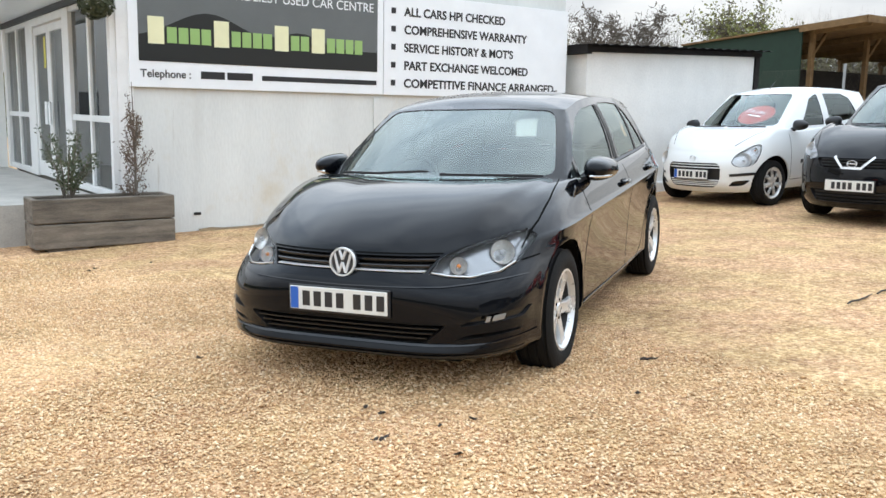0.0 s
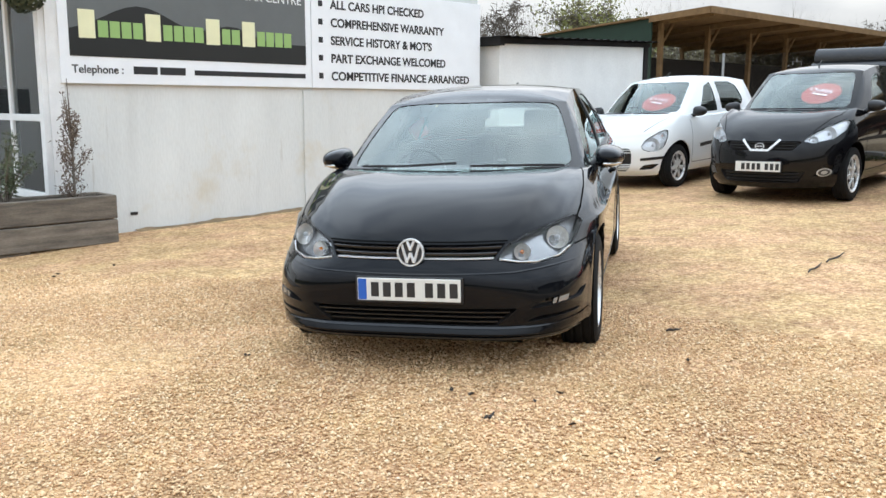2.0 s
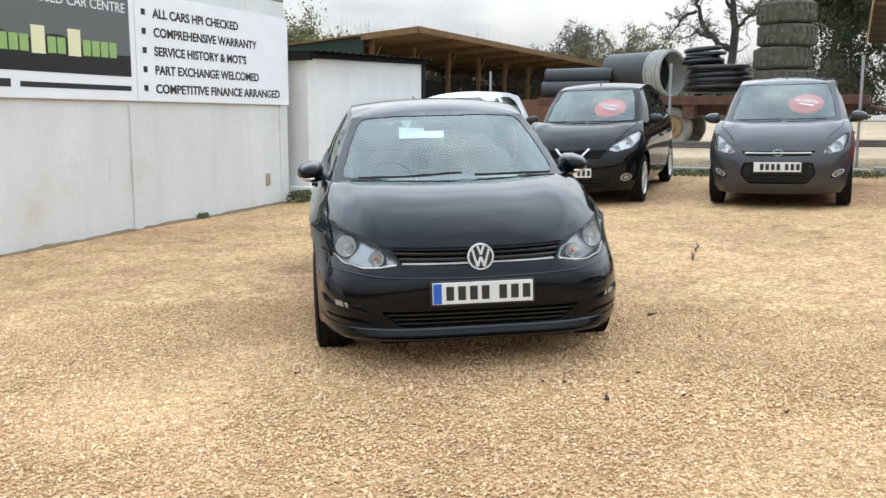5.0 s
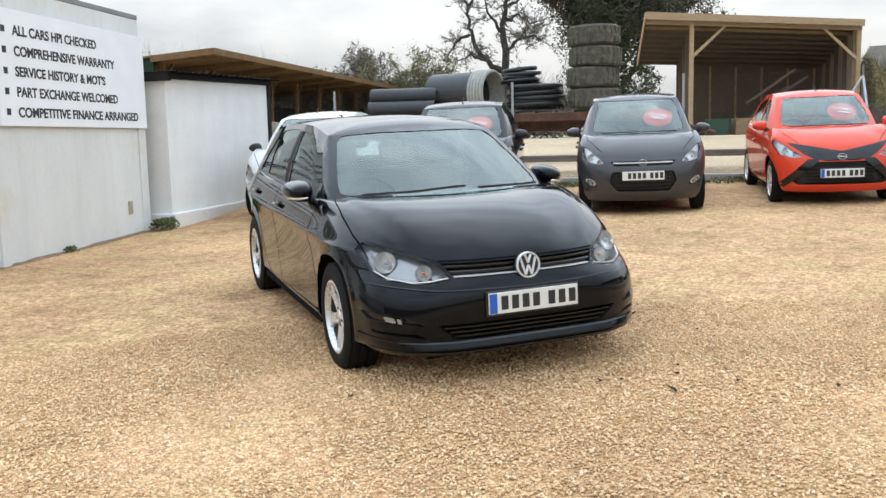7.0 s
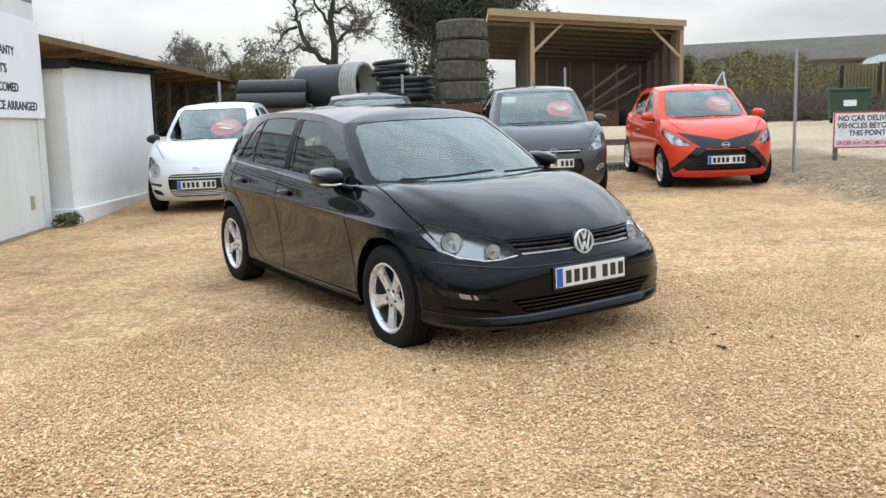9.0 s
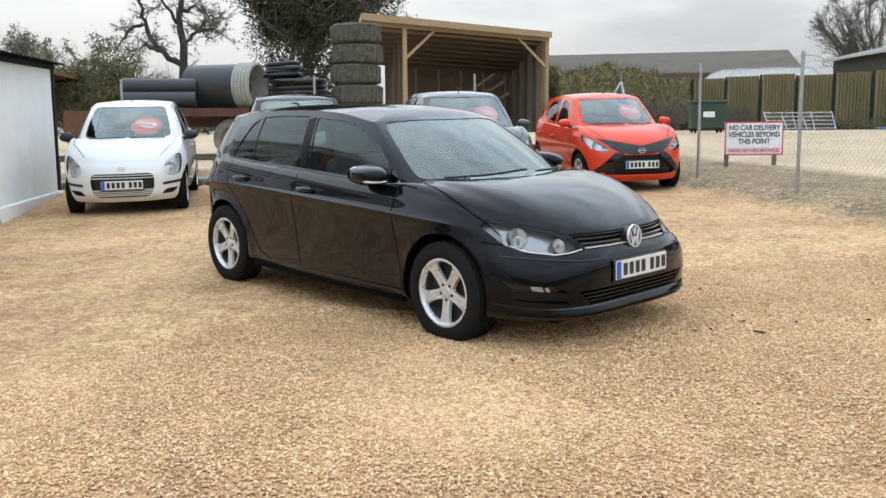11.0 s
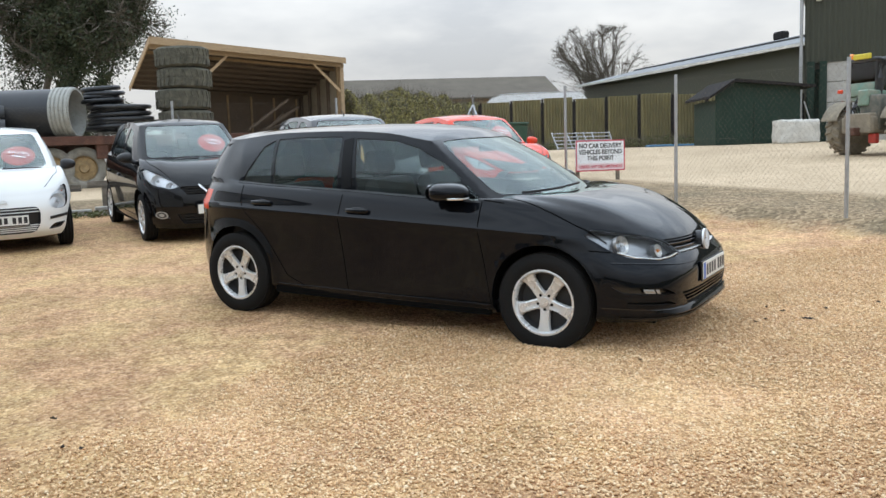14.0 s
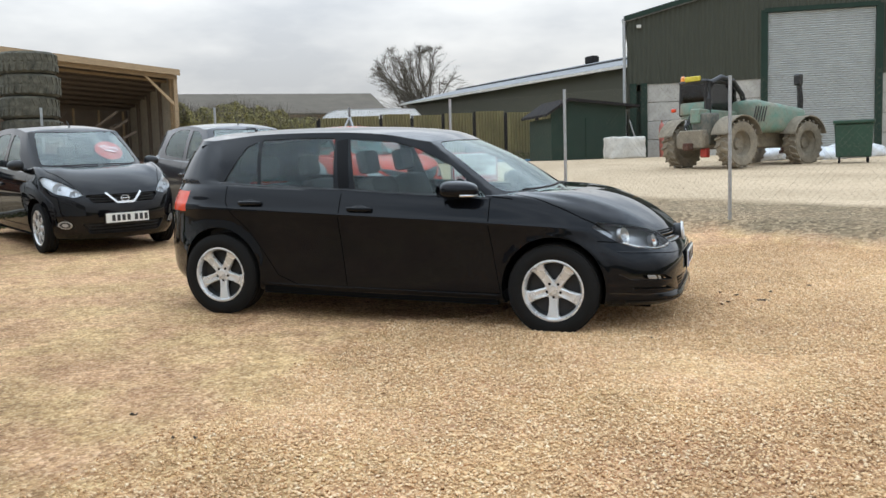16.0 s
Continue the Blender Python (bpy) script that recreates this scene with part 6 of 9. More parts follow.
def yard_step(x, y):
    """How far a place lies past the two fence lines (the yard wraps round the corner)."""
    da = (x - 12.0) * 0.57 - (y - 7.05) * 0.822
    db = (x - 12.0) * 0.832 + (y - 7.05) * 0.555
    return max(da, db)


def bank(x, y):
    d = yard_step(x, y)
    t = max(0.0, min(1.0, (d + 0.55) / 0.6))
    s = max(0.0, min(1.0, ((x - 12.0) * 0.832 + (y - 7.05) * 0.555 + 4.6) / 3.6))
    rise = 0.075 * s * s * (3 - 2 * s)          # the shingle lifts gently under the parked row
    return (rise + (0.17 - rise) * t * t * (3 - 2 * t) + 0.011 * max(0.0, min(18.0, d)))


def hollow(x, y):
    """A shallow hollow worn in the shingle where the car's front wheels stand."""
    return -0.036 * math.exp(-((x + 0.75) ** 2 + (y - 4.9) ** 2) / 9.0)


def land(x, y):
    return hollow(x, y) + SLOPE * max(-40.0, min(27.0, x)) + bank(x, y)


def ground_sheet():
    """One sheet to the horizon: fine round the lot, coarse far out. Three surfaces: shingle, flint bank, pale yard, and far grass."""
    xs = [-1500, -600, -250, -120, -70, -40, -25] + [-16 + 0.5 * i for i in range(93)] + [34, 40, 48, 60, 80, 120, 250, 600, 1500]
    ys = [-1500, -600, -250, -120, -70, -40, -25] + [-14 + 0.5 * i for i in range(85)] + [32, 38, 46, 60, 80, 120, 250, 600, 1500]
    bm = bmesh.new()
    grid = [[bm.verts.new((x, y, land(x, y) + (0.012 * noise.noise((x * 0.7, y * 0.7, 0)) if abs(x) < 40 and abs(y) < 40 else 0))) for y in ys] for x in xs]
    for i in range(len(xs) - 1):
        for j in range(len(ys) - 1):
            f = bm.faces.new((grid[i][j], grid[i + 1][j], grid[i + 1][j + 1], grid[i][j + 1]))
            f.smooth = True
    g = part("ground", bm, M_GROUND)
    return tagged(g, "honey shingle lot meeting a pale crushed-stone yard", "ground", kind="structure")


ground_sheet()


def signboard():
    """The cream cabin with the company's board, the glazed entrance wing and the ramp."""
    d = Vector((0.8103, 0.586, 0))
    n = Vector((0.586, -0.8103, 0))
    o = Vector((-3.227, 9.34, 0))
    m = Matrix(((d.x, -n.x, 0, o.x), (d.y, -n.y, 0, o.y), (0, 0, 1, 0), (0, 0, 0, 1)))   # x along the wall, y into it, z up
    cabin = thing("cabin_building", "cream rendered flat-roofed cabin with faint stains", "building", m, kind="structure")
    part("wall", joined([box(-0.22, 6.05, 0.0, 0.25, -0.3, 2.95, 0.01), box(5.80, 6.05, 0.25, 2.6, -0.3, 2.95), box(-0.22, 0.0, 0.25, 0.5, -0.3, 2.95)]), M_PLASTER, cabin)
    part("roof", box(-0.22, 6.05, 0.0, 6.2, 2.95, 3.02, 0.01), M_GREYROOF, cabin)
    part("pilaster", box(2.86, 3.0, -0.022, 0.0, -0.2, 1.44, 0.004), M_PLASTER, cabin)
    part("pilaster", box(5.86, 6.05, -0.018, 0.0, -0.2, 1.5, 0.004), M_PLASTER, cabin)
    part("pilaster", box(-0.22, -0.06, -0.02, 0.0, -0.2, 2.95, 0.004), M_WHITE, cabin)
    part("meter_box", box(5.49, 5.58, -0.02, 0.0, 0.33, 0.50, 0.004), surf("beige_plastic", (0.42, 0.36, 0.25), 0.6), cabin)
    part("air_brick", box(0.56, 0.64, -0.008, 0.0, 0.10, 0.13), M_TRIM, cabin)
    rng = random.Random(21)
    b = bmesh.new()
    prev = None
    for i in range(121):
        x = 0.6 + 5.4 * i / 120
        h = 0.010 + 0.03 * max(0.0, 0.35 + noise.noise((x * 1.3, 3, 0)) + 0.5 * noise.noise((x * 6, 5, 0)))
        gz = (m @ Vector((x, -0.05, 0))).x * SLOPE
        cur = [b.verts.new((x, -0.004, gz + h)), b.verts.new((x, -0.03 - rng.uniform(0, 0.03), gz + h * 0.55)), b.verts.new((x, -0.07 - rng.uniform(0, 0.05), gz - 0.01))]
        if prev:
            b.faces.new((prev[0], prev[1], cur[1], cur[0]))
            b.faces.new((prev[1], prev[2], cur[2], cur[1]))
        prev = cur
    tagged(part("soil_line", b, surf("brown_dirt", (0.26, 0.18, 0.10), 0.95, var=0.4, scale=9, bump=0.5), m=m), "brown dirt gathered along the foot of the wall", "dirt", kind="stuff")
    board = thing("sign_board", "white, grey and black company board with a list of services", "sign", m @ pose(0, -0.03, 0))
    part("panel", box(-0.10, 2.975, -0.012, 0.012, 1.48, 2.72, 0.002), M_SIGNWHITE, board)
    part("panel", box(2.985, 6.06, -0.012, 0.012, 1.48, 2.72, 0.002), M_SIGNWHITE, board)
    part("grey_field", box(0.0, 2.89, -0.0145, -0.012, 1.75, 2.72), M_SIGNGREY, board, "grey field of the board")
    hill = [(0.0, 1.75), (2.89, 1.75), (2.89, 2.02)]
    for i in range(25):
        x = 2.89 - 2.89 * i / 24
        z = 1.98 + 0.30 * math.exp(-((x - 0.75) / 0.52) ** 2) + 0.16 * math.exp(-((x - 1.85) / 0.35) ** 2)
        hill.append((x, z))
    part("hill_shape", prism(hill, "y", -0.0165, -0.0145), M_SIGNBLACK, board, "black outline of hills")
    up = pose(0, 0, 0, 90, 0, 0)
    # the trade name, as plain blocks in its colours
    x = 0.10
    for word in ((1, 4), (1, 4), (1, 2), (1, 4)):
        big = box(x, x + 0.17, -0.0195, -0.0165, 1.93, 2.21, 0.0)
        part("name_block", big, M_SIGNCREAM, board, "plain cream block in place of a capital")
        x += 0.20
        for k in range(word[1]):
            part("name_block", box(x, x + 0.105, -0.0195, -0.0165, 1.945, 2.11), M_SIGNGREEN, board, "plain green block in place of a letter")
            x += 0.125
        x += 0.015
    lettering("FRIENDLIEST USED CAR CENTRE", 0.15, M_SIGNWHITE, board, pose(0.80, -0.017, 2.455) @ up, squeeze=0.93)
    lettering("Telephone :", 0.115, M_INK, board, pose(0.01, -0.0135, 1.585) @ up, squeeze=0.98, bold=0.0015)
    for a, b in ((0.66, 0.93), (0.96, 1.26)):
        part("number_bar", box(a, b, -0.0145, -0.012, 1.585, 1.665), M_INK, board, "plain bar in place of a number")
    part("address_bar", box(1.37, 2.88, -0.0145, -0.012, 1.59, 1.645), M_INK, board, "plain bar in place of an address")
    for k, t in enumerate(("ALL CARS HPI CHECKED", "COMPREHENSIVE WARRANTY", "SERVICE HISTORY & MOT'S", "PART EXCHANGE WELCOMED", "COMPETITIVE FINANCE ARRANGED")):
        z = 2.505 - 0.2185 * k
        part("bullet", box(3.09, 3.155, -0.0145, -0.012, z - 0.035, z + 0.035), M_INK, board)
        lettering(t, 0.148, M_INK, board, pose(3.28, -0.0135, z - 0.052) @ up, squeeze=1.065 if k == 4 else 1.0, bold=0.004)
    return cabin, board, m


CABIN, BOARD, CABIN_M = signboard()


def shed():
    d = Vector((0.8103, 0.586, 0))
    n = Vector((0.586, -0.8103, 0))
    o = Vector((2.0, 12.84, 0.0))
    m = Matrix(((d.x, -n.x, 0, o.x), (d.y, -n.y, 0, o.y), (0, 0, 1, 0), (0, 0, 0, 1)))
    s = thing("shed", "low whitewashed shed with a dark corrugated roof", "shed", m)
    w = prism([(0, 0), (3.92, 0), (3.92, 2.30), (0, 2.17)], "y", 0.0, 3.2)
    part("wall", w, M_WHITEWALL, s)
    part("plinth", box(-0.04, 3.95, -0.09, 0.0, -0.05, 0.27, 0.02, 2), M_WHITEWALL, s)
    part("plinth", box(-0.10, -0.002, -0.09, 3.2, -0.05, 0.27, 0.02, 2), M_WHITEWALL, s)
    b = bmesh.new()
    k = 60
    for j, y in enumerate((-0.22, 3.4)):
        for i in range(k + 1):
            x = -0.12 + 4.25 * i / k
            b.verts.new((x, y, 2.27 + 0.03 * x + 0.014 * math.sin(i * math.pi / 1.5)))
    b.verts.ensure_lookup_table()
    for i in range(k):
        b.faces.new((b.verts[i], b.verts[i + 1], b.verts[k + 2 + i], b.verts[k + 1 + i]))
    bmesh.ops.solidify(b, geom=list(b.faces), thickness=0.01)
    part("roof", b, M_DARKROOF, s)
    part("fascia", prism([(-0.02, 2.17), (4.06, 2.30), (4.06, 2.37), (-0.02, 2.25)], "y", -0.05, -0.002), M_DARKROOF, s)
    part("fascia", box(-0.10, -0.002, -0.10, 3.3, 2.14, 2.27), M_DARKROOF, s)
    part("corner_post", box(3.925, 4.04, -0.03, 0.10, 0, 2.30), M_DARKROOF, s)
    return s


shed()

def in_row(x, y, yaw):
    """A place in the parked row, nose down a little where the shingle rises."""
    return on_lot(x, y, yaw) @ pose(0, 0, 0.045, 0, 1.2, 0) @ Matrix.Diagonal((1.03, 1.04, 1.05, 1))


GOLF, GOLF_TREE = build_car(spec_golf(), on_lot(0.364, 6.062, -112.87) @ pose(0, 0, -0.036, 0, 1.02, 0))
ALTO, T1 = build_car(spec_alto(), in_row(4.85, 13.0, -143.5))
MICRA, T2 = build_car(spec_micra(), in_row(6.02, 10.82, -142))
I10, T3 = build_car(spec_i10(), in_row(7.55, 8.72, -143.5))
AYGO, T4 = build_car(spec_aygo(), in_row(9.52, 6.83, -146))


# ---- fences and kerb ----
def mesh_panel(name, a, b, h0, h1, parent, pitch=0.085, r=0.0011):
    """A panel of chain-link wire between two posts."""
    a, b = Vector(a), Vector(b)
    L = (b - a).length
    d = (b - a) / L
    bm = bmesh.new()
    H = h1 - h0
    def wire(p, q):
        side = d.cross(Vector((0, 0, 1))).normalized() * r
        up = Vector((0, 0, r))
        v = [bm.verts.new(x) for x in (p - side, p + up, p + side, q - side, q + up, q + side)]
        bm.faces.new((v[0], v[1], v[4], v[3]))
        bm.faces.new((v[1], v[2], v[5], v[4]))
        bm.faces.new((v[2], v[0], v[3], v[5]))
    def clip(u0, slope):
        pts = []
        for t in (0.0, H):
            pts.append((u0 + slope * t, t))
        (ua, ta), (ub, tb) = pts
        if slope > 0:
            if ub <= 0 or ua >= L:
                return
            if ua < 0:
                ta, ua = -ua / slope, 0
            if ub > L:
                tb, ub = (L - pts[0][0]) / slope, L
        else:
            if ua <= 0 or ub >= L:
                return
            if ua > L:
                ta, ua = (ua - L) / -slope, L
            if ub < 0:
                tb, ub = pts[0][0] / -slope, 0
        def P(u, t):
            q = a + d * u
            return Vector((q.x, q.y, a.z + (b.z - a.z) * u / L + h0 + t))
        wire(P(ua, ta), P(ub, tb))
    k = int((L + H) / pitch) + 1
    for i in range(k + 1):
        clip(-H + i * pitch, 1.0)
        clip(i * pitch, -1.0)
    for t in (0.02, H * 0.5, H - 0.02):
        p = Vector((a.x, a.y, a.z + h0 + t))
        q = Vector((b.x, b.y, b.z + h0 + t))
        wire(p, q)
    return tagged(part(name, bm, M_FENCEWIRE, parent), kind="stuff")


def fence(name, posts, label, height=1.85):
    f = thing(name, label, "fence")
    pts = []
    for p in posts:
        z = land(p.x, p.y)
        pts.append(Vector((p.x, p.y, z)))
        part("post", tube([(p.x, p.y, z - 0.1), (p.x, p.y, z + height)], 0.024, 8), M_GALV, f, smooth=60)
    for a, b in zip(pts, pts[1:]):
        mesh_panel("wire_mesh", a, b, 0.04, height - 0.05, f)
    return f


FA = fence("chain_link_fence", [FenceA(s) for s in (0, 3.4, 6.25, 9.2, 12.2, 15.2)], "galvanised chain-link fence on steel posts beside the gravel")
fence("chain_link_fence", [FenceB(s) for s in (0, 3.0, 6.1, 9.6, 12.6)], "galvanised chain-link fence behind the parked cars")
for p, q in ((FenceA(0.0), FenceA(0.9)), (FenceA(0.0), FenceB(0.9))):
    z = land(p.x, p.y)
    part("brace", tube([(p.x, p.y, z + 1.65), (q.x, q.y, z + 0.1)], 0.024, 8), M_GALV, FA, smooth=60)

for k in range(6):
    a, b = FenceB(0.4 + 2.4 * k, -0.42), FenceB(0.4 + 2.4 * k + 2.34, -0.42)
    m = Matrix.Translation(a + Vector((0, 0, SLOPE * a.x))) @ pose(0, 0, 0, 0, 0, 123.7)
    kb = tagged(part("kerb_beam", box(0, 2.34, -0.09, 0.09, -0.05, 0.20, 0.015, 2), M_CONC, m=m), "pale concrete beam edging the raised yard", "kerb", "concrete beams along the yard edge")
for k in range(3):
    a = FenceB(0.5 + 3.6 * k, 0.35)
    z = land(a.x, a.y)
    rail = thing("timber_rail", "low weathered timber rail on short stumps", "rail", Matrix.Translation((a.x, a.y, z)) @ pose(0, 0, 0, 0, 0, 123.7), "low rails behind the fence")
    part("rail", box(0, 3.5, -0.06, 0.06, 0.30, 0.42, 0.01), M_WOODOLD, rail)
    for x in (0.3, 3.2):
        part("stump", box(x - 0.06, x + 0.06, -0.06, 0.06, -0.05, 0.30, 0.01), M_WOODOLD, rail)


def warning_sign():
    p = Vector((11.55, 4.45, 0))
    z = land(p.x, p.y)
    m = Matrix.Translation((p.x, p.y, z)) @ pose(0, 0, 0, 0, 0, -61.5)      # x along the board
    s = thing("warning_sign", "white board with red border and lettering on two posts", "sign", m)
    w, h, z0 = 1.12, 0.62, 0.20
    part("board", box(-w / 2, w / 2, -0.012, 0.012, z0, z0 + h, 0.003), M_SIGNWHITE, s)
    for a in ((-w / 2, w / 2, z0, z0 + 0.025), (-w / 2, w / 2, z0 + h - 0.025, z0 + h), (-w / 2, -w / 2 + 0.025, z0 + 0.025, z0 + h - 0.025), (w / 2 - 0.025, w / 2, z0 + 0.025, z0 + h - 0.025)):
        part("border", box(a[0], a[1], -0.0145, -0.012, a[2], a[3]), M_SIGNRED, s)
    up = pose(0, 0, 0, 90, 0, 0)
    for k, t in enumerate(("NO CAR DELIVERY", "VEHICLES BEYOND", "THIS POINT")):
        lettering(t, 0.128, M_INK, s, pose(0, -0.0135, z0 + h - 0.155 - 0.125 * k) @ up, align="CENTER", squeeze=0.9, bold=0.003)
    part("red_band", box(-w / 2 + 0.03, w / 2 - 0.03, -0.0142, -0.012, z0 + 0.03, z0 + 0.155), surf("pink_vinyl", (0.84, 0.70, 0.72), 0.4, var=0.05, bump=0), s)
    lettering("UNDER ANY CIRCUMSTANCES", 0.088, M_SIGNRED, s, pose(0, -0.0155, z0 + 0.06) @ up, align="CENTER", squeeze=0.8, bold=0.002)
    for x in (-0.50, 0.42):
        part("post", box(x - 0.035, x + 0.035, 0.012, 0.07, -0.1, z0 + 0.45, 0.004), M_WOODOLD, s)


warning_sign()


# ---- entrance wing, ramp, planter ----
def entrance():
    w = thing("entrance_wing", "white-framed glazed entrance with an overhanging roof", "building", CABIN_M, kind="structure")
    z0, z1 = 0.30, 2.42
    X = -0.22
    frames = [("frame", X - 0.06, X + 0.04, 0.0, 0.10, z0, z1), ("frame", X - 0.06, X + 0.04, 1.74, 2.04, z0, z1), ("frame", X - 0.06, X + 0.04, 3.78, 4.22, z0, z1), ("frame", X - 0.06, X + 0.04, 5.80, 6.0, z0, z1),
              ("frame", X - 0.05, X + 0.03, 0.10, 1.74, z0, z0 + 0.08), ("frame", X - 0.05, X + 0.03, 4.22, 5.80, z0, z0 + 0.08)]
    for a, b in ((0.10, 1.74), (4.22, 5.80)):
        mid = (a + b) / 2
        frames += [("mullion", X - 0.045, X + 0.025, mid - 0.035, mid + 0.035, z0 + 0.08, z1), ("transom", X - 0.045, X + 0.025, a, mid - 0.035, 1.10, 1.17), ("transom", X - 0.045, X + 0.025, mid + 0.035, b, 1.10, 1.17), ("frame", X - 0.05, X + 0.03, a, b, z1 - 0.06, z1)]
        for p, q in ((a, mid - 0.035), (mid + 0.035, b)):
            for r, s in ((z0 + 0.08, 1.10), (1.17, z1 - 0.06)):
                part("pane", box(X - 0.012, X - 0.004, p, q, r, s), M_WINDOW, w).visible_shadow = False
    for nm, *b in frames:
        part(nm, box(*b, 0.006), M_WHITE, w)
    part("frame", box(X - 0.06, X + 0.04, 2.04, 3.78, z1 - 0.10, z1, 0.006), M_WHITE, w)
    for a, b in ((2.05, 2.90), (2.92, 3.77)):
        d = part("door", joined([box(X - 0.04, X + 0.01, a, a + 0.09, z0 + 0.02, z1 - 0.12, 0.004), box(X - 0.04, X + 0.01, b - 0.09, b, z0 + 0.02, z1 - 0.12, 0.004), box(X - 0.04, X + 0.01, a + 0.09, b - 0.09, z0 + 0.02, z0 + 0.22, 0.004), box(X - 0.04, X + 0.01, a + 0.09, b - 0.09, z1 - 0.22, z1 - 0.12, 0.004)]), M_WHITE, w, "white glazed entrance door")
        part("pane", box(X - 0.02, X - 0.012, a + 0.09, b - 0.09, z0 + 0.22, z1 - 0.22), M_WINDOW, d).visible_shadow = False
        part("handle", box(X - 0.09, X - 0.06, (a + b) / 2 - 0.03 + (0.33 if a < 2.5 else -0.33), (a + b) / 2 + 0.03 + (0.33 if a < 2.5 else -0.33), 1.02, 1.32, 0.01), M_SIGNWHITE, d)
    part("notice", box(X - 0.045, X - 0.041, 3.05, 3.15, 1.75, 2.15), surf("yellow_paper", (0.75, 0.68, 0.12), 0.6, bump=0), w, "yellow notice stuck in the door")
    # inside
    part("inner_floor", box(X + 0.05, 5.8, 0.26, 6.0, 0.20, 0.30), M_CONC, w)
    part("inner_wall", box(2.6, 2.7, 0.26, 6.0, 0.30, 2.9), M_PLASTER, w)
    part("desk", box(0.9, 1.6, 1.0, 3.2, 0.30, 1.02, 0.01), surf("office_wood", (0.30, 0.19, 0.10), 0.5, stretch=(1, 3, 1)), w)
    # roof edge
    part("soffit", box(-0.95, 0.0, -0.02, 6.3, 2.50, 2.56), M_WHITE, w)
    part("fascia", box(-1.0, -0.95, -0.02, 6.3, 2.46, 2.72, 0.006), M_PLASTER, w)
    part("head", box(X - 0.08, X + 0.06, 0.0, 6.0, z1, 2.50), M_TRIM, w)
    part("side_wall", box(-7.0, X - 0.07, 6.0, 6.2, -0.3, 2.9), M_WHITEWALL, w)
    part("roof", box(-7.0, 0.0, 6.2, 9, 2.9, 2.98), M_GREYROOF, w)
    for k in range(3):
        part("notice", box(-1.6 - 0.7 * k, -1.1 - 0.7 * k, 5.985, 5.998, 1.1, 1.5), M_SIGNGREY, w, "small grey notice on the wall")
    ramp = tagged(part("ramp", prism([(-6.0, -0.35), (-0.30, -0.35), (-0.30, 0.29), (-1.6, 0.29), (-2.4, 0.20), (-6.0, -0.16)], "y", 0.02, 6.0), M_CONC, m=CABIN_M), "worn pale concrete apron in front of the entrance", "ramp", kind="structure")
    ball = bmesh.new()
    rng = random.Random(4)
    for k in range(900):
        v = Vector((rng.gauss(0, 1), rng.gauss(0, 1), rng.gauss(0, 1))).normalized() * (0.17 + rng.uniform(-0.02, 0.015))
        leaf(ball, v, v.normalized(), 0.028, rng)
    bt = thing("topiary_ball", "dark green topiary ball hung under the eaves", "plant", CABIN_M @ pose(-0.42, -0.10, 2.30))
    part("leaves", ball, M_IVY, bt)
    part("hanger", tube([(0, 0, 0.1), (0, 0, 0.22)], 0.006, 6), M_TRIM, bt)


def leaf(bm, p, n, size, rng, long=1.7):
    """One small folded leaf."""
    a = Vector((rng.uniform(-1, 1), rng.uniform(-1, 1), rng.uniform(-1, 1))).normalized()
    s = n.cross(a)
    if s.length < 1e-3:
        return
    s.normalize()
    t = (s.cross(n) * 0.6 + a * 0.7).normalized()
    k = size * rng.uniform(0.6, 1.3)
    v = [bm.verts.new(q) for q in (p - t * k * long / 2, p + s * k * 0.5 + n * k * 0.12, p + t * k * long / 2, p - s * k * 0.5 + n * k * 0.12)]
    bm.faces.new((v[0], v[1], v[2]))
    bm.faces.new((v[0], v[2], v[3]))


entrance()


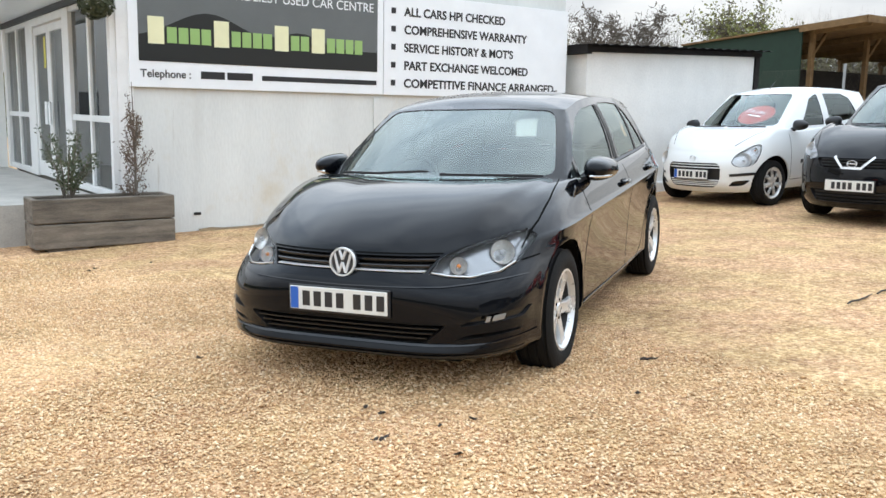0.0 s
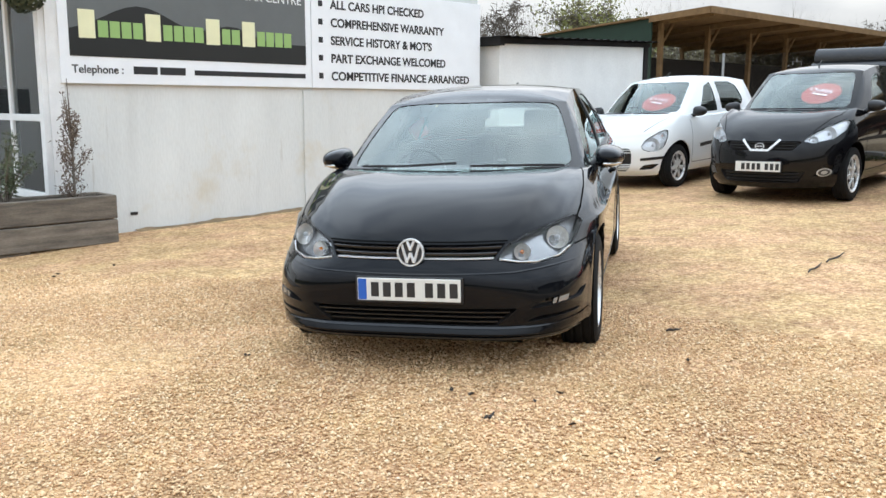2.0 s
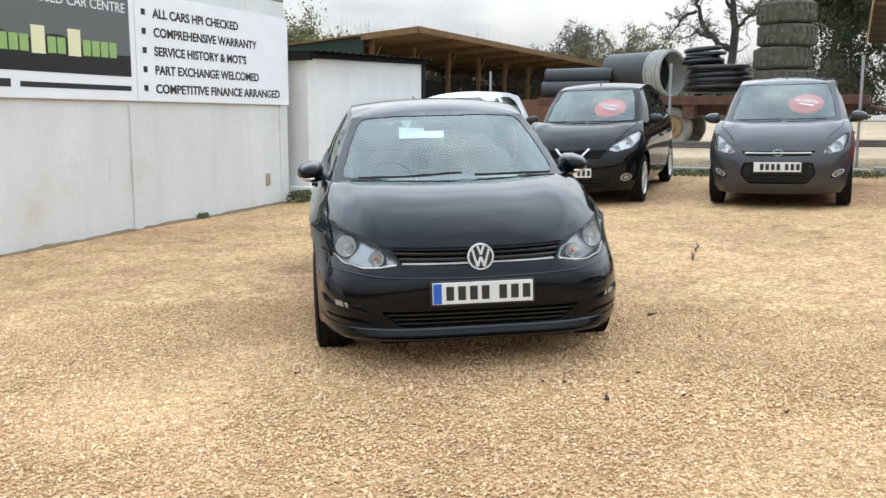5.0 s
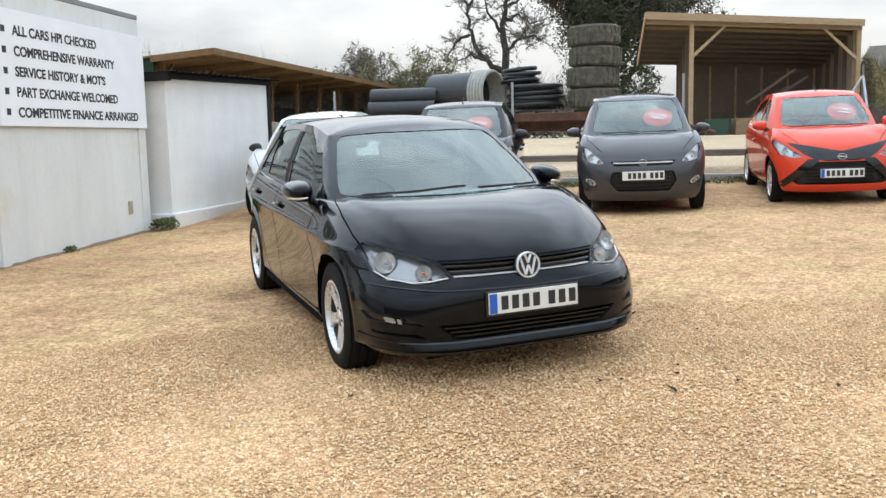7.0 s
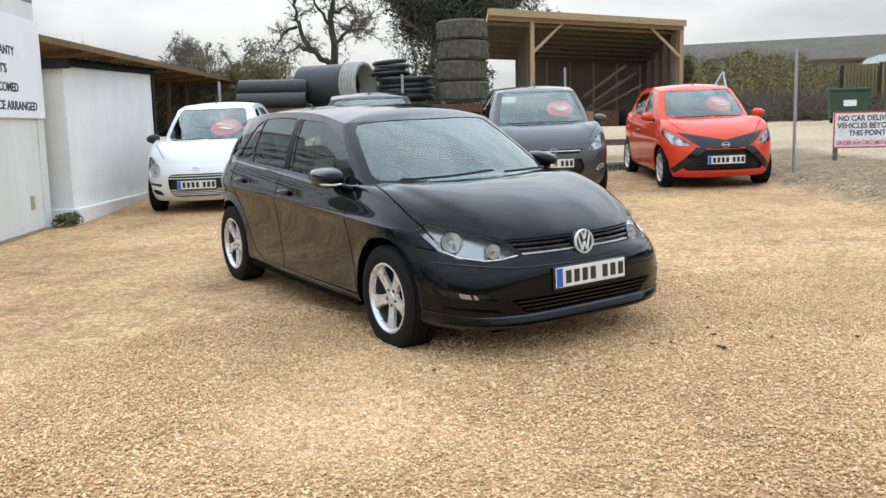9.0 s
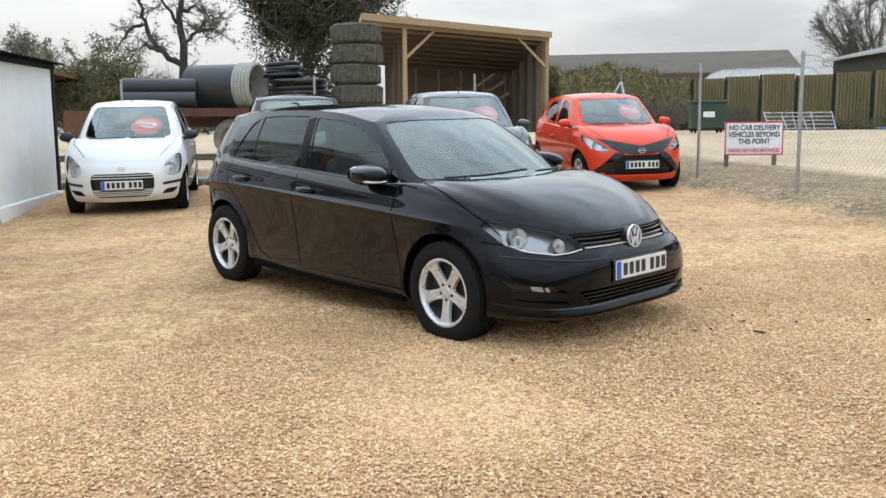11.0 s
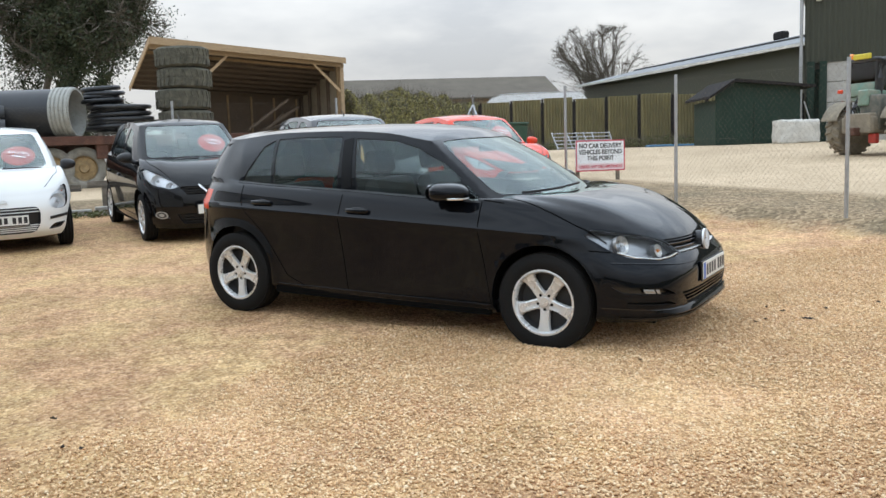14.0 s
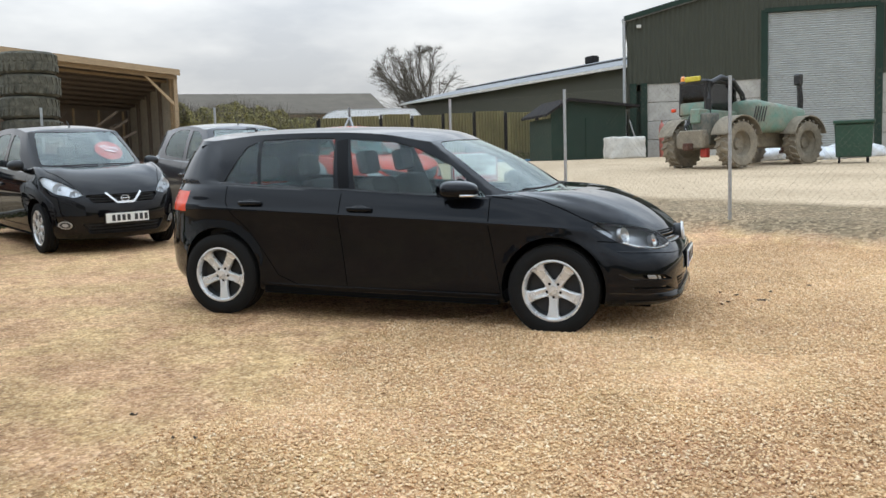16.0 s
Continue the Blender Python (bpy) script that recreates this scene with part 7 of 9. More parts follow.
def planter():
    p = thing("planter", "long weathered sleeper planter box beside the cabin wall", "planter", CABIN_M @ pose(-1.19, -0.56, -0.12))
    L, D = 1.35, 0.42
    for z in (0.03, 0.275):
        part("plank", box(0, L, -0.0, 0.055, z, z + 0.235, 0.012, 2), M_WOODOLD, p)
        part("plank", box(0, L, D - 0.055, D, z, z + 0.235, 0.012, 2), M_WOODOLD, p)
        part("plank", box(0.004, 0.055, 0.058, D - 0.058, z, z + 0.235, 0.01, 2), M_WOODOLD, p)
        part("plank", box(L - 0.055, L - 0.004, 0.058, D - 0.058, z, z + 0.235, 0.01, 2), M_WOODOLD, p)
    part("foot", box(0.12, 0.50, 0.02, 0.4, -0.03, 0.03, 0.01), M_WOODOLD, p)
    part("foot", box(0.95, 1.25, 0.02, 0.4, -0.03, 0.03, 0.01), M_WOODOLD, p)
    part("soil", box(0.06, L - 0.06, 0.06, D - 0.06, 0.38, 0.46), M_SOIL, p)
    rng = random.Random(11)
    for name, x, h, spread, mt, n, lab in (("shrub", 0.36, 0.66, 0.34, M_SHRUB, 1200, "loose grey-green shrub growing in the planter"), ("conifer", 1.02, 1.10, 0.17, M_DRYSHRUB, 1500, "thin browned conifer growing in the planter")):
        t = thing(name, lab, "plant", CABIN_M @ pose(-1.19 + x, -0.56 + 0.21, 0.33))
        st, lv = bmesh.new(), bmesh.new()
        for k in range(16 if name == "shrub" else 30):
            a = rng.uniform(0, 6.28)
            if name == "shrub":
                lean = rng.uniform(0.3, 1.0) * spread
                hh = h * rng.uniform(0.6, 1.15)
                pts = [Vector((0.02 * math.cos(a), 0.02 * math.sin(a), 0)), Vector((lean * 0.4 * math.cos(a), lean * 0.4 * math.sin(a), hh * 0.5)), Vector((lean * math.cos(a), lean * math.sin(a), hh))]
            else:
                z0 = rng.uniform(0.0, h * 0.9)
                out = spread * (1.05 - 0.75 * z0 / h) * rng.uniform(0.5, 1.2)
                pts = [Vector((0, 0, z0 * 0.8)), Vector((out * 0.7 * math.cos(a), out * 0.7 * math.sin(a), z0 * 0.9 + 0.05)), Vector((out * math.cos(a), out * math.sin(a), z0 + 0.14))]
            add_tube(st, pts, [0.007, 0.005, 0.002], 5)
            for j in range(n // (16 if name == "shrub" else 30)):
                u = rng.uniform(0.25, 1.0)
                q = (pts[0].lerp(pts[1], u * 2) if u < 0.5 else pts[1].lerp(pts[2], u * 2 - 1)) + Vector((rng.gauss(0, 0.022), rng.gauss(0, 0.022), rng.gauss(0, 0.022)))
                leaf(lv, q, Vector((rng.gauss(0, 1), rng.gauss(0, 1), rng.gauss(0, 1))).normalized(), 0.017 if name == "shrub" else 0.013, rng, 2.4)
        if name == "conifer":
            add_tube(st, [(0, 0, -0.05), (0.01, 0.01, h * 0.5), (0, 0.02, h * 1.08)], [0.016, 0.010, 0.003], 6)
        part("stem", st, M_TWIG, t)
        part("leaves", lv, mt, t)


planter()


# ---- trees ----
def tree_bm(rng, height, trunk, spread, depth, up=0.25, kids=(2, 4), wiggle=0.25, start=0.3, thin=0.72, low=None):
    """Trunk and limbs of a bare tree, tapered and crooked; also the twig ends."""
    wood = bmesh.new()
    ends = []
    low = depth - 1 if low is None else low

    def grow(p, d, length, r, level):
        n = 4 if level < 2 else 3
        pts, rad = [p], [r]
        q, dd = p.copy(), d.copy()
        for i in range(n):
            dd = (dd + Vector((rng.gauss(0, wiggle), rng.gauss(0, wiggle), rng.gauss(0, wiggle) + up * 0.25))).normalized()
            q = q + dd * length / n
            pts.append(q.copy())
            rad.append(r * (1 - (1 - thin) * (i + 1) / n) if level < depth else r * (1 - 0.8 * (i + 1) / n))
        add_tube(wood, pts, rad, 8 if level == 0 else (6 if level == 1 else (4 if level < 4 else 3)), cap=False)
        if level >= low:
            ends.extend(pts[1:])
        if level >= depth:
            return
        k = rng.randint(*kids)
        for i in range(k):
            t = rng.uniform(start if level == 0 else 0.25, 1.0)
            idx = min(n - 1, int(t * n))
            b = pts[idx].lerp(pts[idx + 1], t * n - idx)
            a = rng.uniform(0, 6.28)
            side = Vector((math.cos(a), math.sin(a), rng.uniform(-0.1, 0.6)))
            nd = (dd * (1 - spread) + side * spread).normalized()
            grow(b, nd, length * rng.uniform(0.55, 0.8), rad[idx] * rng.uniform(0.45, 0.65), level + 1)
        grow(q, (dd + Vector((rng.gauss(0, 0.3), rng.gauss(0, 0.3), 0.1))).normalized(), length * rng.uniform(0.6, 0.8), rad[-1] * 0.9, level + 1)

    grow(Vector((0, 0, 0)), Vector((rng.gauss(0, 0.04), rng.gauss(0, 0.04), 1)).normalized(), height * 0.42, trunk, 0)
    return wood, ends


def plant_tree(name, label, x, y, height, trunk, seed, depth=5, spread=0.55, wiggle=0.22, bark=None, leaves=None, leaf_n=0, leaf_size=0.2, leaf_r=0.8, kids=(2, 3), up=0.25, start=0.35, twigs=0, yaw=0, low=None, mass=0, mass_r=2.5):
    rng = random.Random(seed)
    wood, ends = tree_bm(rng, height, trunk, spread, depth, up, kids, wiggle, start, low=low)
    top = max(v.co.z for v in wood.verts)
    k = height / top
    for v in wood.verts:
        v.co *= k
    t = thing(name, label, "tree", Matrix.Translation((x, y, land(x, y) - 0.1)) @ pose(0, 0, 0, 0, 0, yaw))
    part("trunk", wood, bark or M_BARK, t, smooth=60)
    if twigs:
        tw = bmesh.new()
        for i in range(twigs):
            p = rng.choice(ends) * k
            d = Vector((rng.gauss(0, 1), rng.gauss(0, 1), rng.gauss(0.25, 0.8))).normalized() * rng.uniform(0.4, 1.1) * height / 14
            s = d.cross(Vector((0.3, 0.7, 0.2))).normalized() * 0.010 * height / 12
            m2 = p + d * 0.55 + Vector((rng.gauss(0, 0.06), rng.gauss(0, 0.06), rng.gauss(0, 0.06)))
            v = [tw.verts.new(q) for q in (p - s, p + s, m2, p + d)]
            tw.faces.new((v[0], v[1], v[2]))
            tw.faces.new((v[0], v[2], v[3]))
        tagged(part("brushwood", tw, M_TWIG, t), kind="stuff")
    if leaf_n:
        lv = bmesh.new()
        for i in range(leaf_n):
            p = rng.choice(ends) * k + Vector((rng.gauss(0, leaf_r), rng.gauss(0, leaf_r), rng.gauss(0, leaf_r)))
            leaf(lv, p, Vector((rng.gauss(0, 1), rng.gauss(0, 1), rng.gauss(0.5, 1))).normalized(), leaf_size, rng, 1.3)
        for i in range(mass):
            z = rng.uniform(0.03, 0.88)
            a = rng.uniform(0, 2 * math.pi)
            q = mass_r * (0.55 + 0.6 * math.sin(math.pi * z)) * rng.uniform(0.25, 1.0) ** 0.5 * (0.75 + 0.9 * noise.noise((math.cos(a) * 1.5, math.sin(a) * 1.5, z * 9 + seed)))
            leaf(lv, Vector((q * math.cos(a), q * math.sin(a), z * height)), Vector((rng.gauss(0, 1), rng.gauss(0, 1), rng.gauss(0.5, 1))).normalized(), leaf_size, rng, 1.3)
        part("crown", lv, leaves, t)
    return t


def old_oak(x, y, size, yaw):
    """A stag-headed oak: a leaning trunk, long crooked limbs and sparse twigs on their upper sides."""
    rng = random.Random(77)
    limbs = [((0.0, 0.0), (-0.01, 0.30), (-0.02, 0.55), (0.02, 0.80), (0.01, 1.0)),
             ((-0.01, 0.10), (-0.22, 0.28), (-0.31, 0.50), (-0.33, 0.74), (-0.40, 0.90)),
             ((-0.31, 0.50), (-0.45, 0.40), (-0.55, 0.24)), ((-0.18, 0.25), (-0.30, 0.28), (-0.42, 0.22)), ((-0.33, 0.70), (-0.26, 0.84), (-0.24, 0.98)),
             ((-0.01, 0.58), (0.12, 0.64), (0.25, 0.57), (0.36, 0.56)), ((0.0, 0.72), (0.15, 0.78), (0.24, 0.88)), ((0.0, 0.28), (0.12, 0.42), (0.20, 0.48), (0.19, 0.36)),
             ((-0.02, 0.50), (-0.14, 0.66), (-0.17, 0.84)), ((0.12, 0.42), (0.26, 0.46), (0.33, 0.40))]
    limbs = [tuple((0.74 * u, 0.36 + 0.70 * v if (u, v) != (0.0, 0.0) else 0.0) for u, v in line) for line in limbs]
    wood, tw = bmesh.new(), bmesh.new()
    spots = []
    for k, line in enumerate(limbs):
        r0 = size * (0.030 if k == 0 else (0.021 if k == 1 else 0.013))
        depth = 0.0 if k == 0 else rng.uniform(-0.12, 0.12)
        pts = []
        for a, b in zip(line, line[1:]):
            for i in range(4):
                t = i / 4
                pts.append(Vector((a[0] + (b[0] - a[0]) * t + rng.gauss(0, 0.007), depth * len(pts) / 12 + rng.gauss(0, 0.006), a[1] + (b[1] - a[1]) * t + rng.gauss(0, 0.007))) * size)
        pts.append(Vector((line[-1][0], depth * len(pts) / 12, line[-1][1])) * size)
        add_tube(wood, pts, [r0 * (1 - 0.80 * i / (len(pts) - 1)) for i in range(len(pts))], 7, cap=False)
        spots += [(p, r0 * 0.3) for p in pts[3:]]
    for p, r in spots:
        for _ in range(rng.randint(2, 4)):
            d = Vector((rng.gauss(0, 1), rng.gauss(0, 0.8), rng.gauss(0.5, 0.8))).normalized() * size * rng.uniform(0.05, 0.13)
            q, path = p.copy(), [p.copy()]
            for i in range(4):
                q = q + d / 4 + Vector((rng.gauss(0, 1), rng.gauss(0, 1), rng.gauss(0, 1))) * size * 0.010
                path.append(q.copy())
            add_tube(wood, path, [r * 0.55, r * 0.45, r * 0.32, r * 0.2, r * 0.1], 4, cap=False)
            for i in range(26):
                o = path[rng.randint(1, 4)]
                f = (d.normalized() + Vector((rng.gauss(0, 0.7), rng.gauss(0, 0.7), rng.gauss(0.1, 0.7)))).normalized() * size * rng.uniform(0.02, 0.06)
                sd = f.cross(Vector((0.3, 0.8, 0.2))).normalized() * size * 0.0012
                tw.faces.new([tw.verts.new(z) for z in (o - sd, o + sd, o + f)])
    t = thing("dead_oak", "crooked leafless dead oak with dark twisted limbs", "tree", Matrix.Translation((x, y, land(x, y) - 0.1)) @ pose(0, 0, 0, 0, 0, yaw))
    part("trunk", wood, M_BARKDARK, t, smooth=60)
    tagged(part("brushwood", tw, M_TWIG, t), kind="stuff")


old_oak(93.3, 87.3, 22.0, -50.4)
plant_tree("ivy_tree", "tall tree dark with ivy to its top", 65.0, 52.2, 23.5, 0.36, 5, depth=4, spread=0.45, kids=(3, 4), leaves=M_IVY, leaf_n=30000, leaf_size=0.15, leaf_r=0.50, start=0.05, low=1, twigs=9000, mass=12000, mass_r=2.4)
plant_tree("ivy_tree", "broad tree dark with ivy beside the timber shelter", 55.5, 41.2, 20.5, 0.32, 8, depth=4, spread=0.48, kids=(3, 4), leaves=M_IVY, leaf_n=40000, leaf_size=0.15, leaf_r=0.58, start=0.05, low=1, twigs=11000, mass=24000, mass_r=3.5)


def dome_tree(name, label, x, y, height, half, seed):
    """A lone winter tree: limbs fan out from a short trunk to a rounded crown of fine twigs."""
    rng = random.Random(seed)
    wood, fine = bmesh.new(), bmesh.new()
    c = Vector((0, 0, height * 0.52))
    def edge(d):
        return c + Vector((d.x * half, d.y * half, d.z * height * 0.48)) * (0.88 + 0.16 * noise.noise(d * 2.3 + Vector((seed, 0, 0))))
    def limb(a, b, r0, r1, sides, sag):
        n = 5
        side = Vector((rng.gauss(0, 1), rng.gauss(0, 1), rng.gauss(0, 1))) * (b - a).length * 0.05
        pts = [a.lerp(b, i / n) + Vector((0, 0, sag * math.sin(math.pi * i / n))) + side * math.sin(2 * math.pi * i / n) for i in range(n + 1)]
        add_tube(wood, pts, [r0 + (r1 - r0) * i / n for i in range(n + 1)], sides, cap=False)
        return pts
    fork = Vector((0.2, -0.1, height * 0.24))
    limb(Vector((0, 0, 0)), fork, 0.9, 0.7, 8, 0)
    for i in range(26):
        a = 2 * math.pi * (i * 0.618) + rng.uniform(-0.2, 0.2)
        el = radians(-24 + 108 * ((i * 0.37) % 1.0))
        d = Vector((math.cos(a) * math.cos(el), math.sin(a) * math.cos(el), math.sin(el)))
        main = limb(fork, edge(d), 0.28, 0.04, 5, height * 0.03)
        for j in range(22):
            t = rng.uniform(0.2, 0.98)
            k = min(4, int(t * 5))
            p = main[k].lerp(main[k + 1], t * 5 - k)
            e = (d + Vector((rng.gauss(0, 0.45), rng.gauss(0, 0.45), rng.gauss(0.15, 0.35)))).normalized()
            q = p + e * height * rng.uniform(0.10, 0.26)
            rim = c + (q - c) * (0.97 * (edge((q - c).normalized()) - c).length / max(0.1, (q - c).length))
            if (q - c).length > (rim - c).length:
                q = rim
            sub_pts = limb(p, q, 0.055, 0.014, 3, 0.05)
            for m2 in range(50):
                u = rng.uniform(0.15, 1.0)
                k2 = min(4, int(u * 5))
                o = sub_pts[k2].lerp(sub_pts[k2 + 1], u * 5 - k2)
                f = ((q - p).normalized() * 0.7 + Vector((rng.gauss(0, 0.6), rng.gauss(0, 0.6), rng.gauss(0.2, 0.6)))).normalized() * rng.uniform(0.5, 1.6)
                s = f.cross(Vector((0.4, 0.6, 0.3))).normalized() * 0.017
                v = [fine.verts.new(z) for z in (o - s, o + s, o + f)]
                fine.faces.new(v)
    t = thing(name, label, "tree", Matrix.Translation((x, y, land(x, y) - 0.1)))
    part("trunk", wood, M_BARK, t, smooth=60)
    tagged(part("brushwood", fine, M_BARK, t), kind="stuff")


dome_tree("bare_tree", "rounded leafless tree on the skyline", 178, -1.3, 27.5, 13.2, 31)
for k, (x, y, h, sd) in enumerate(((9.5, 58, 8.0, 41), (13.5, 61, 8.2, 42), (4, 62, 7.6, 43), (62, 84, 12, 44), (48, 92, 8, 45), (57.5, 79.5, 11.0, 46))):
    plant_tree("bare_tree", "leafless hedgerow tree on the skyline", x, y, h, 0.22, sd, depth=5, spread=0.5, kids=(2, 3), up=0.35, start=0.15, twigs=2400)
plant_tree("budding_tree", "tree in yellow-green spring bud behind the sheds", 18.0, 62, 9.2, 0.25, 51, depth=5, spread=0.5, kids=(2, 3), leaves=M_BUDS, leaf_n=7000, leaf_size=0.16, leaf_r=0.5, start=0.15, twigs=2500)
for x, y, h, sd in ((46.5, 62.5, 7.6, 52), (49.5, 60.5, 8.6, 53), (52.5, 57.8, 7.8, 54)):
    plant_tree("budding_tree", "low tree in yellow-green spring bud behind the trailer", x, y, h, 0.2, sd, depth=5, spread=0.75, kids=(2, 3), leaves=M_BUDS, leaf_n=5500, leaf_size=0.11, leaf_r=0.32, start=0.08, twigs=3000)


def thicket(name, label, pts, width, height, n, mat, seed, size=0.22, twig=0, lump=1.0, long=1.4, ends=0.0):
    """A hedge or scrub along a line: a mass of leaves, denser low down, with an uneven top."""
    rng = random.Random(seed)
    bm = bmesh.new()
    tw = bmesh.new()
    segs = [(Vector((*a, 0)), Vector((*b, 0))) for a, b in zip(pts, pts[1:])]
    tot = sum((b - a).length for a, b in segs)
    for i in range(n + twig):
        u = rng.uniform(0, tot)
        for a, b in segs:
            if u <= (b - a).length:
                break
            u -= (b - a).length
        p = a.lerp(b, u / (b - a).length)
        round_off = min(1.0, 0.45 + 0.55 * (Vector((*pts[-1], 0)) - p).length / ends) if ends else 1.0
        side = (b - a).normalized().cross(Vector((0, 0, 1)))
        top = height * (0.78 + 0.16 * (1 - lump) + lump * (0.34 * noise.noise((p.x * 0.35, p.y * 0.35, seed)) + 0.2 * noise.noise((p.x * 1.4, p.y * 1.4, seed))))
        w = rng.uniform(-1, 1)
        top *= round_off
        z = top * math.sqrt(max(0.02, 1 - w * w * 0.8)) * (rng.uniform(0, 1) ** 0.55)
        q = Vector((p.x, p.y, 0)) + side * w * width / 2
        q.z = land(q.x, q.y) + z
        if i < n:
            leaf(bm, q, (side * w + Vector((0, 0, 0.6)) + Vector((rng.gauss(0, 0.5), rng.gauss(0, 0.5), rng.gauss(0, 0.5)))).normalized(), size, rng, long)
        else:
            d = Vector((rng.gauss(0, 0.4), rng.gauss(0, 0.4), 1)).normalized() * rng.uniform(0.4, 1.2) * height * (0.4 if lump == 1.0 else 0.18)
            s = Vector((rng.gauss(0, 1), rng.gauss(0, 1), 0)).normalized() * 0.012
            v = [tw.verts.new(x) for x in (q - s, q + s, q + d)]
            tw.faces.new(v)
    h = thing(name, label, "hedge", kind="stuff")
    tagged(part("leaves", bm, mat, h), kind="stuff")
    if twig:
        tagged(part("brushwood", tw, M_TWIG, h), kind="stuff")
    else:
        tw.free()
    return h


thicket("hedge", "ragged olive-green hedge beyond the yard", [(38.5, 16.8), (41.5, 12.5), (42.5, 8.2)], 4.4, 4.1, 95000, M_HEDGE, 2, 0.055, 9000, lump=0.72, long=3.2, ends=4.5)
thicket("scrub", "brown leafless scrub along the field edge", [(6, 60), (20, 62), (40, 66), (62, 62), (70, 50)], 7, 6.6, 60000, M_SCRUB, 3, 0.20, 20000)
thicket("scrub", "brown bramble scrub along the foot of the hedge", [(35.8, 16.2), (38.6, 12.0), (39.8, 7.2)], 2.0, 1.5, 9000, M_BRAMBLE, 14, 0.07, 5000)
thicket("weeds", "straggling weeds along the foot of the olive panels", [(39.2, 9.6), (38.7, 4.0), (38.0, -3.5)], 0.9, 0.55, 5000, M_GRASS, 15, 0.06, 2500)
thicket("scrub", "brown bramble scrub beside the trailer", [(31, 38), (40, 36)], 4, 2.4, 6000, M_SCRUB, 4, 0.16, 7000)
thicket("far_hedge", "dark hedge line round the far side of the lot", [(60, -60), (20, -70), (-30, -55), (-62, -20), (-66, 20), (-50, 55), (-10, 75)], 8, 7.0, 16000, M_HEDGE, 6, 0.9, 0)
thicket("grass_strip", "rough grass strip at the foot of the kerb", [tuple(FenceB(s, -0.62).xy) for s in (1, 5, 9, 13)], 0.35, 0.14, 5000, M_GRASS, 7, 0.035, 0)
thicket("weeds", "small tuft of weeds at the foot of the cabin wall", [(1.62, 12.62), (1.95, 12.72)], 0.22, 0.16, 500, M_GRASS, 9, 0.03, 0)
thicket("weeds", "small tuft of weeds at the foot of the cabin wall", [(0.0, 11.62), (0.14, 11.72)], 0.12, 0.09, 120, M_GRASS, 10, 0.025, 0)


# ---- trailer and its load ----
TR_M = Matrix.Translation((12.41, 16.98, land(12.41, 16.98))) @ pose(0, 0, 0, 0, 0, -56.3) @ Matrix.Diagonal((0.945, 0.945, 0.945, 1))    # x along the trailer, y into the yard
DECK = 1.30


def trailer():
    t = thing("flatbed_trailer", "rusty red flatbed farm trailer with twin wheels", "trailer", TR_M)
    part("deck", box(-2.9, 5.4, 0.0, 2.4, DECK - 0.10, DECK, 0.01), M_WOODOLD, t)
    part("side_rail", box(-2.9, 5.4, -0.06, 0.0, DECK - 0.20, DECK + 0.02, 0.01), M_RUST, t)
    part("side_rail", box(-2.9, 5.4, 2.4, 2.46, DECK - 0.20, DECK + 0.02, 0.01), M_RUST, t)
    part("chassis", box(-2.6, 5.0, 0.7, 0.85, DECK - 0.45, DECK - 0.12), M_RUST, t)
    part("chassis", box(-2.6, 5.0, 1.55, 1.70, DECK - 0.45, DECK - 0.12), M_RUST, t)
    part("bracket", box(1.05, 1.35, 0.0, 0.5, 0.75, DECK - 0.12, 0.02), M_RUST, t)
    for x in (0.0, 0.75):
        for y in (0.25, 2.15):
            w = part("wheel", moved(lathe([(0.0, -0.10), (0.10, -0.13), (0.13, -0.06), (0.28, -0.04), (0.31, -0.13), (0.33, 0.13), (0.0, 0.13)], 32), pose(x, y, 0.52)), surf("faded_yellow_rim", (0.34, 0.24, 0.12), 0.8, var=0.4, scale=9), t, smooth=40)
            part("tyre", moved(tyre_bm(0.53, 0.32, 0.28), pose(x, y, 0.52)), M_DUSTYTYRE, w, smooth=50)
    part("drawbar", tube([(5.4, 1.2, DECK - 0.25), (6.6, 1.2, 0.7)], 0.06, 8), M_RUST, t)
    part("stand", box(4.7, 4.82, 0.4, 0.52, 0.0, DECK - 0.3), M_RUST, t)


trailer()


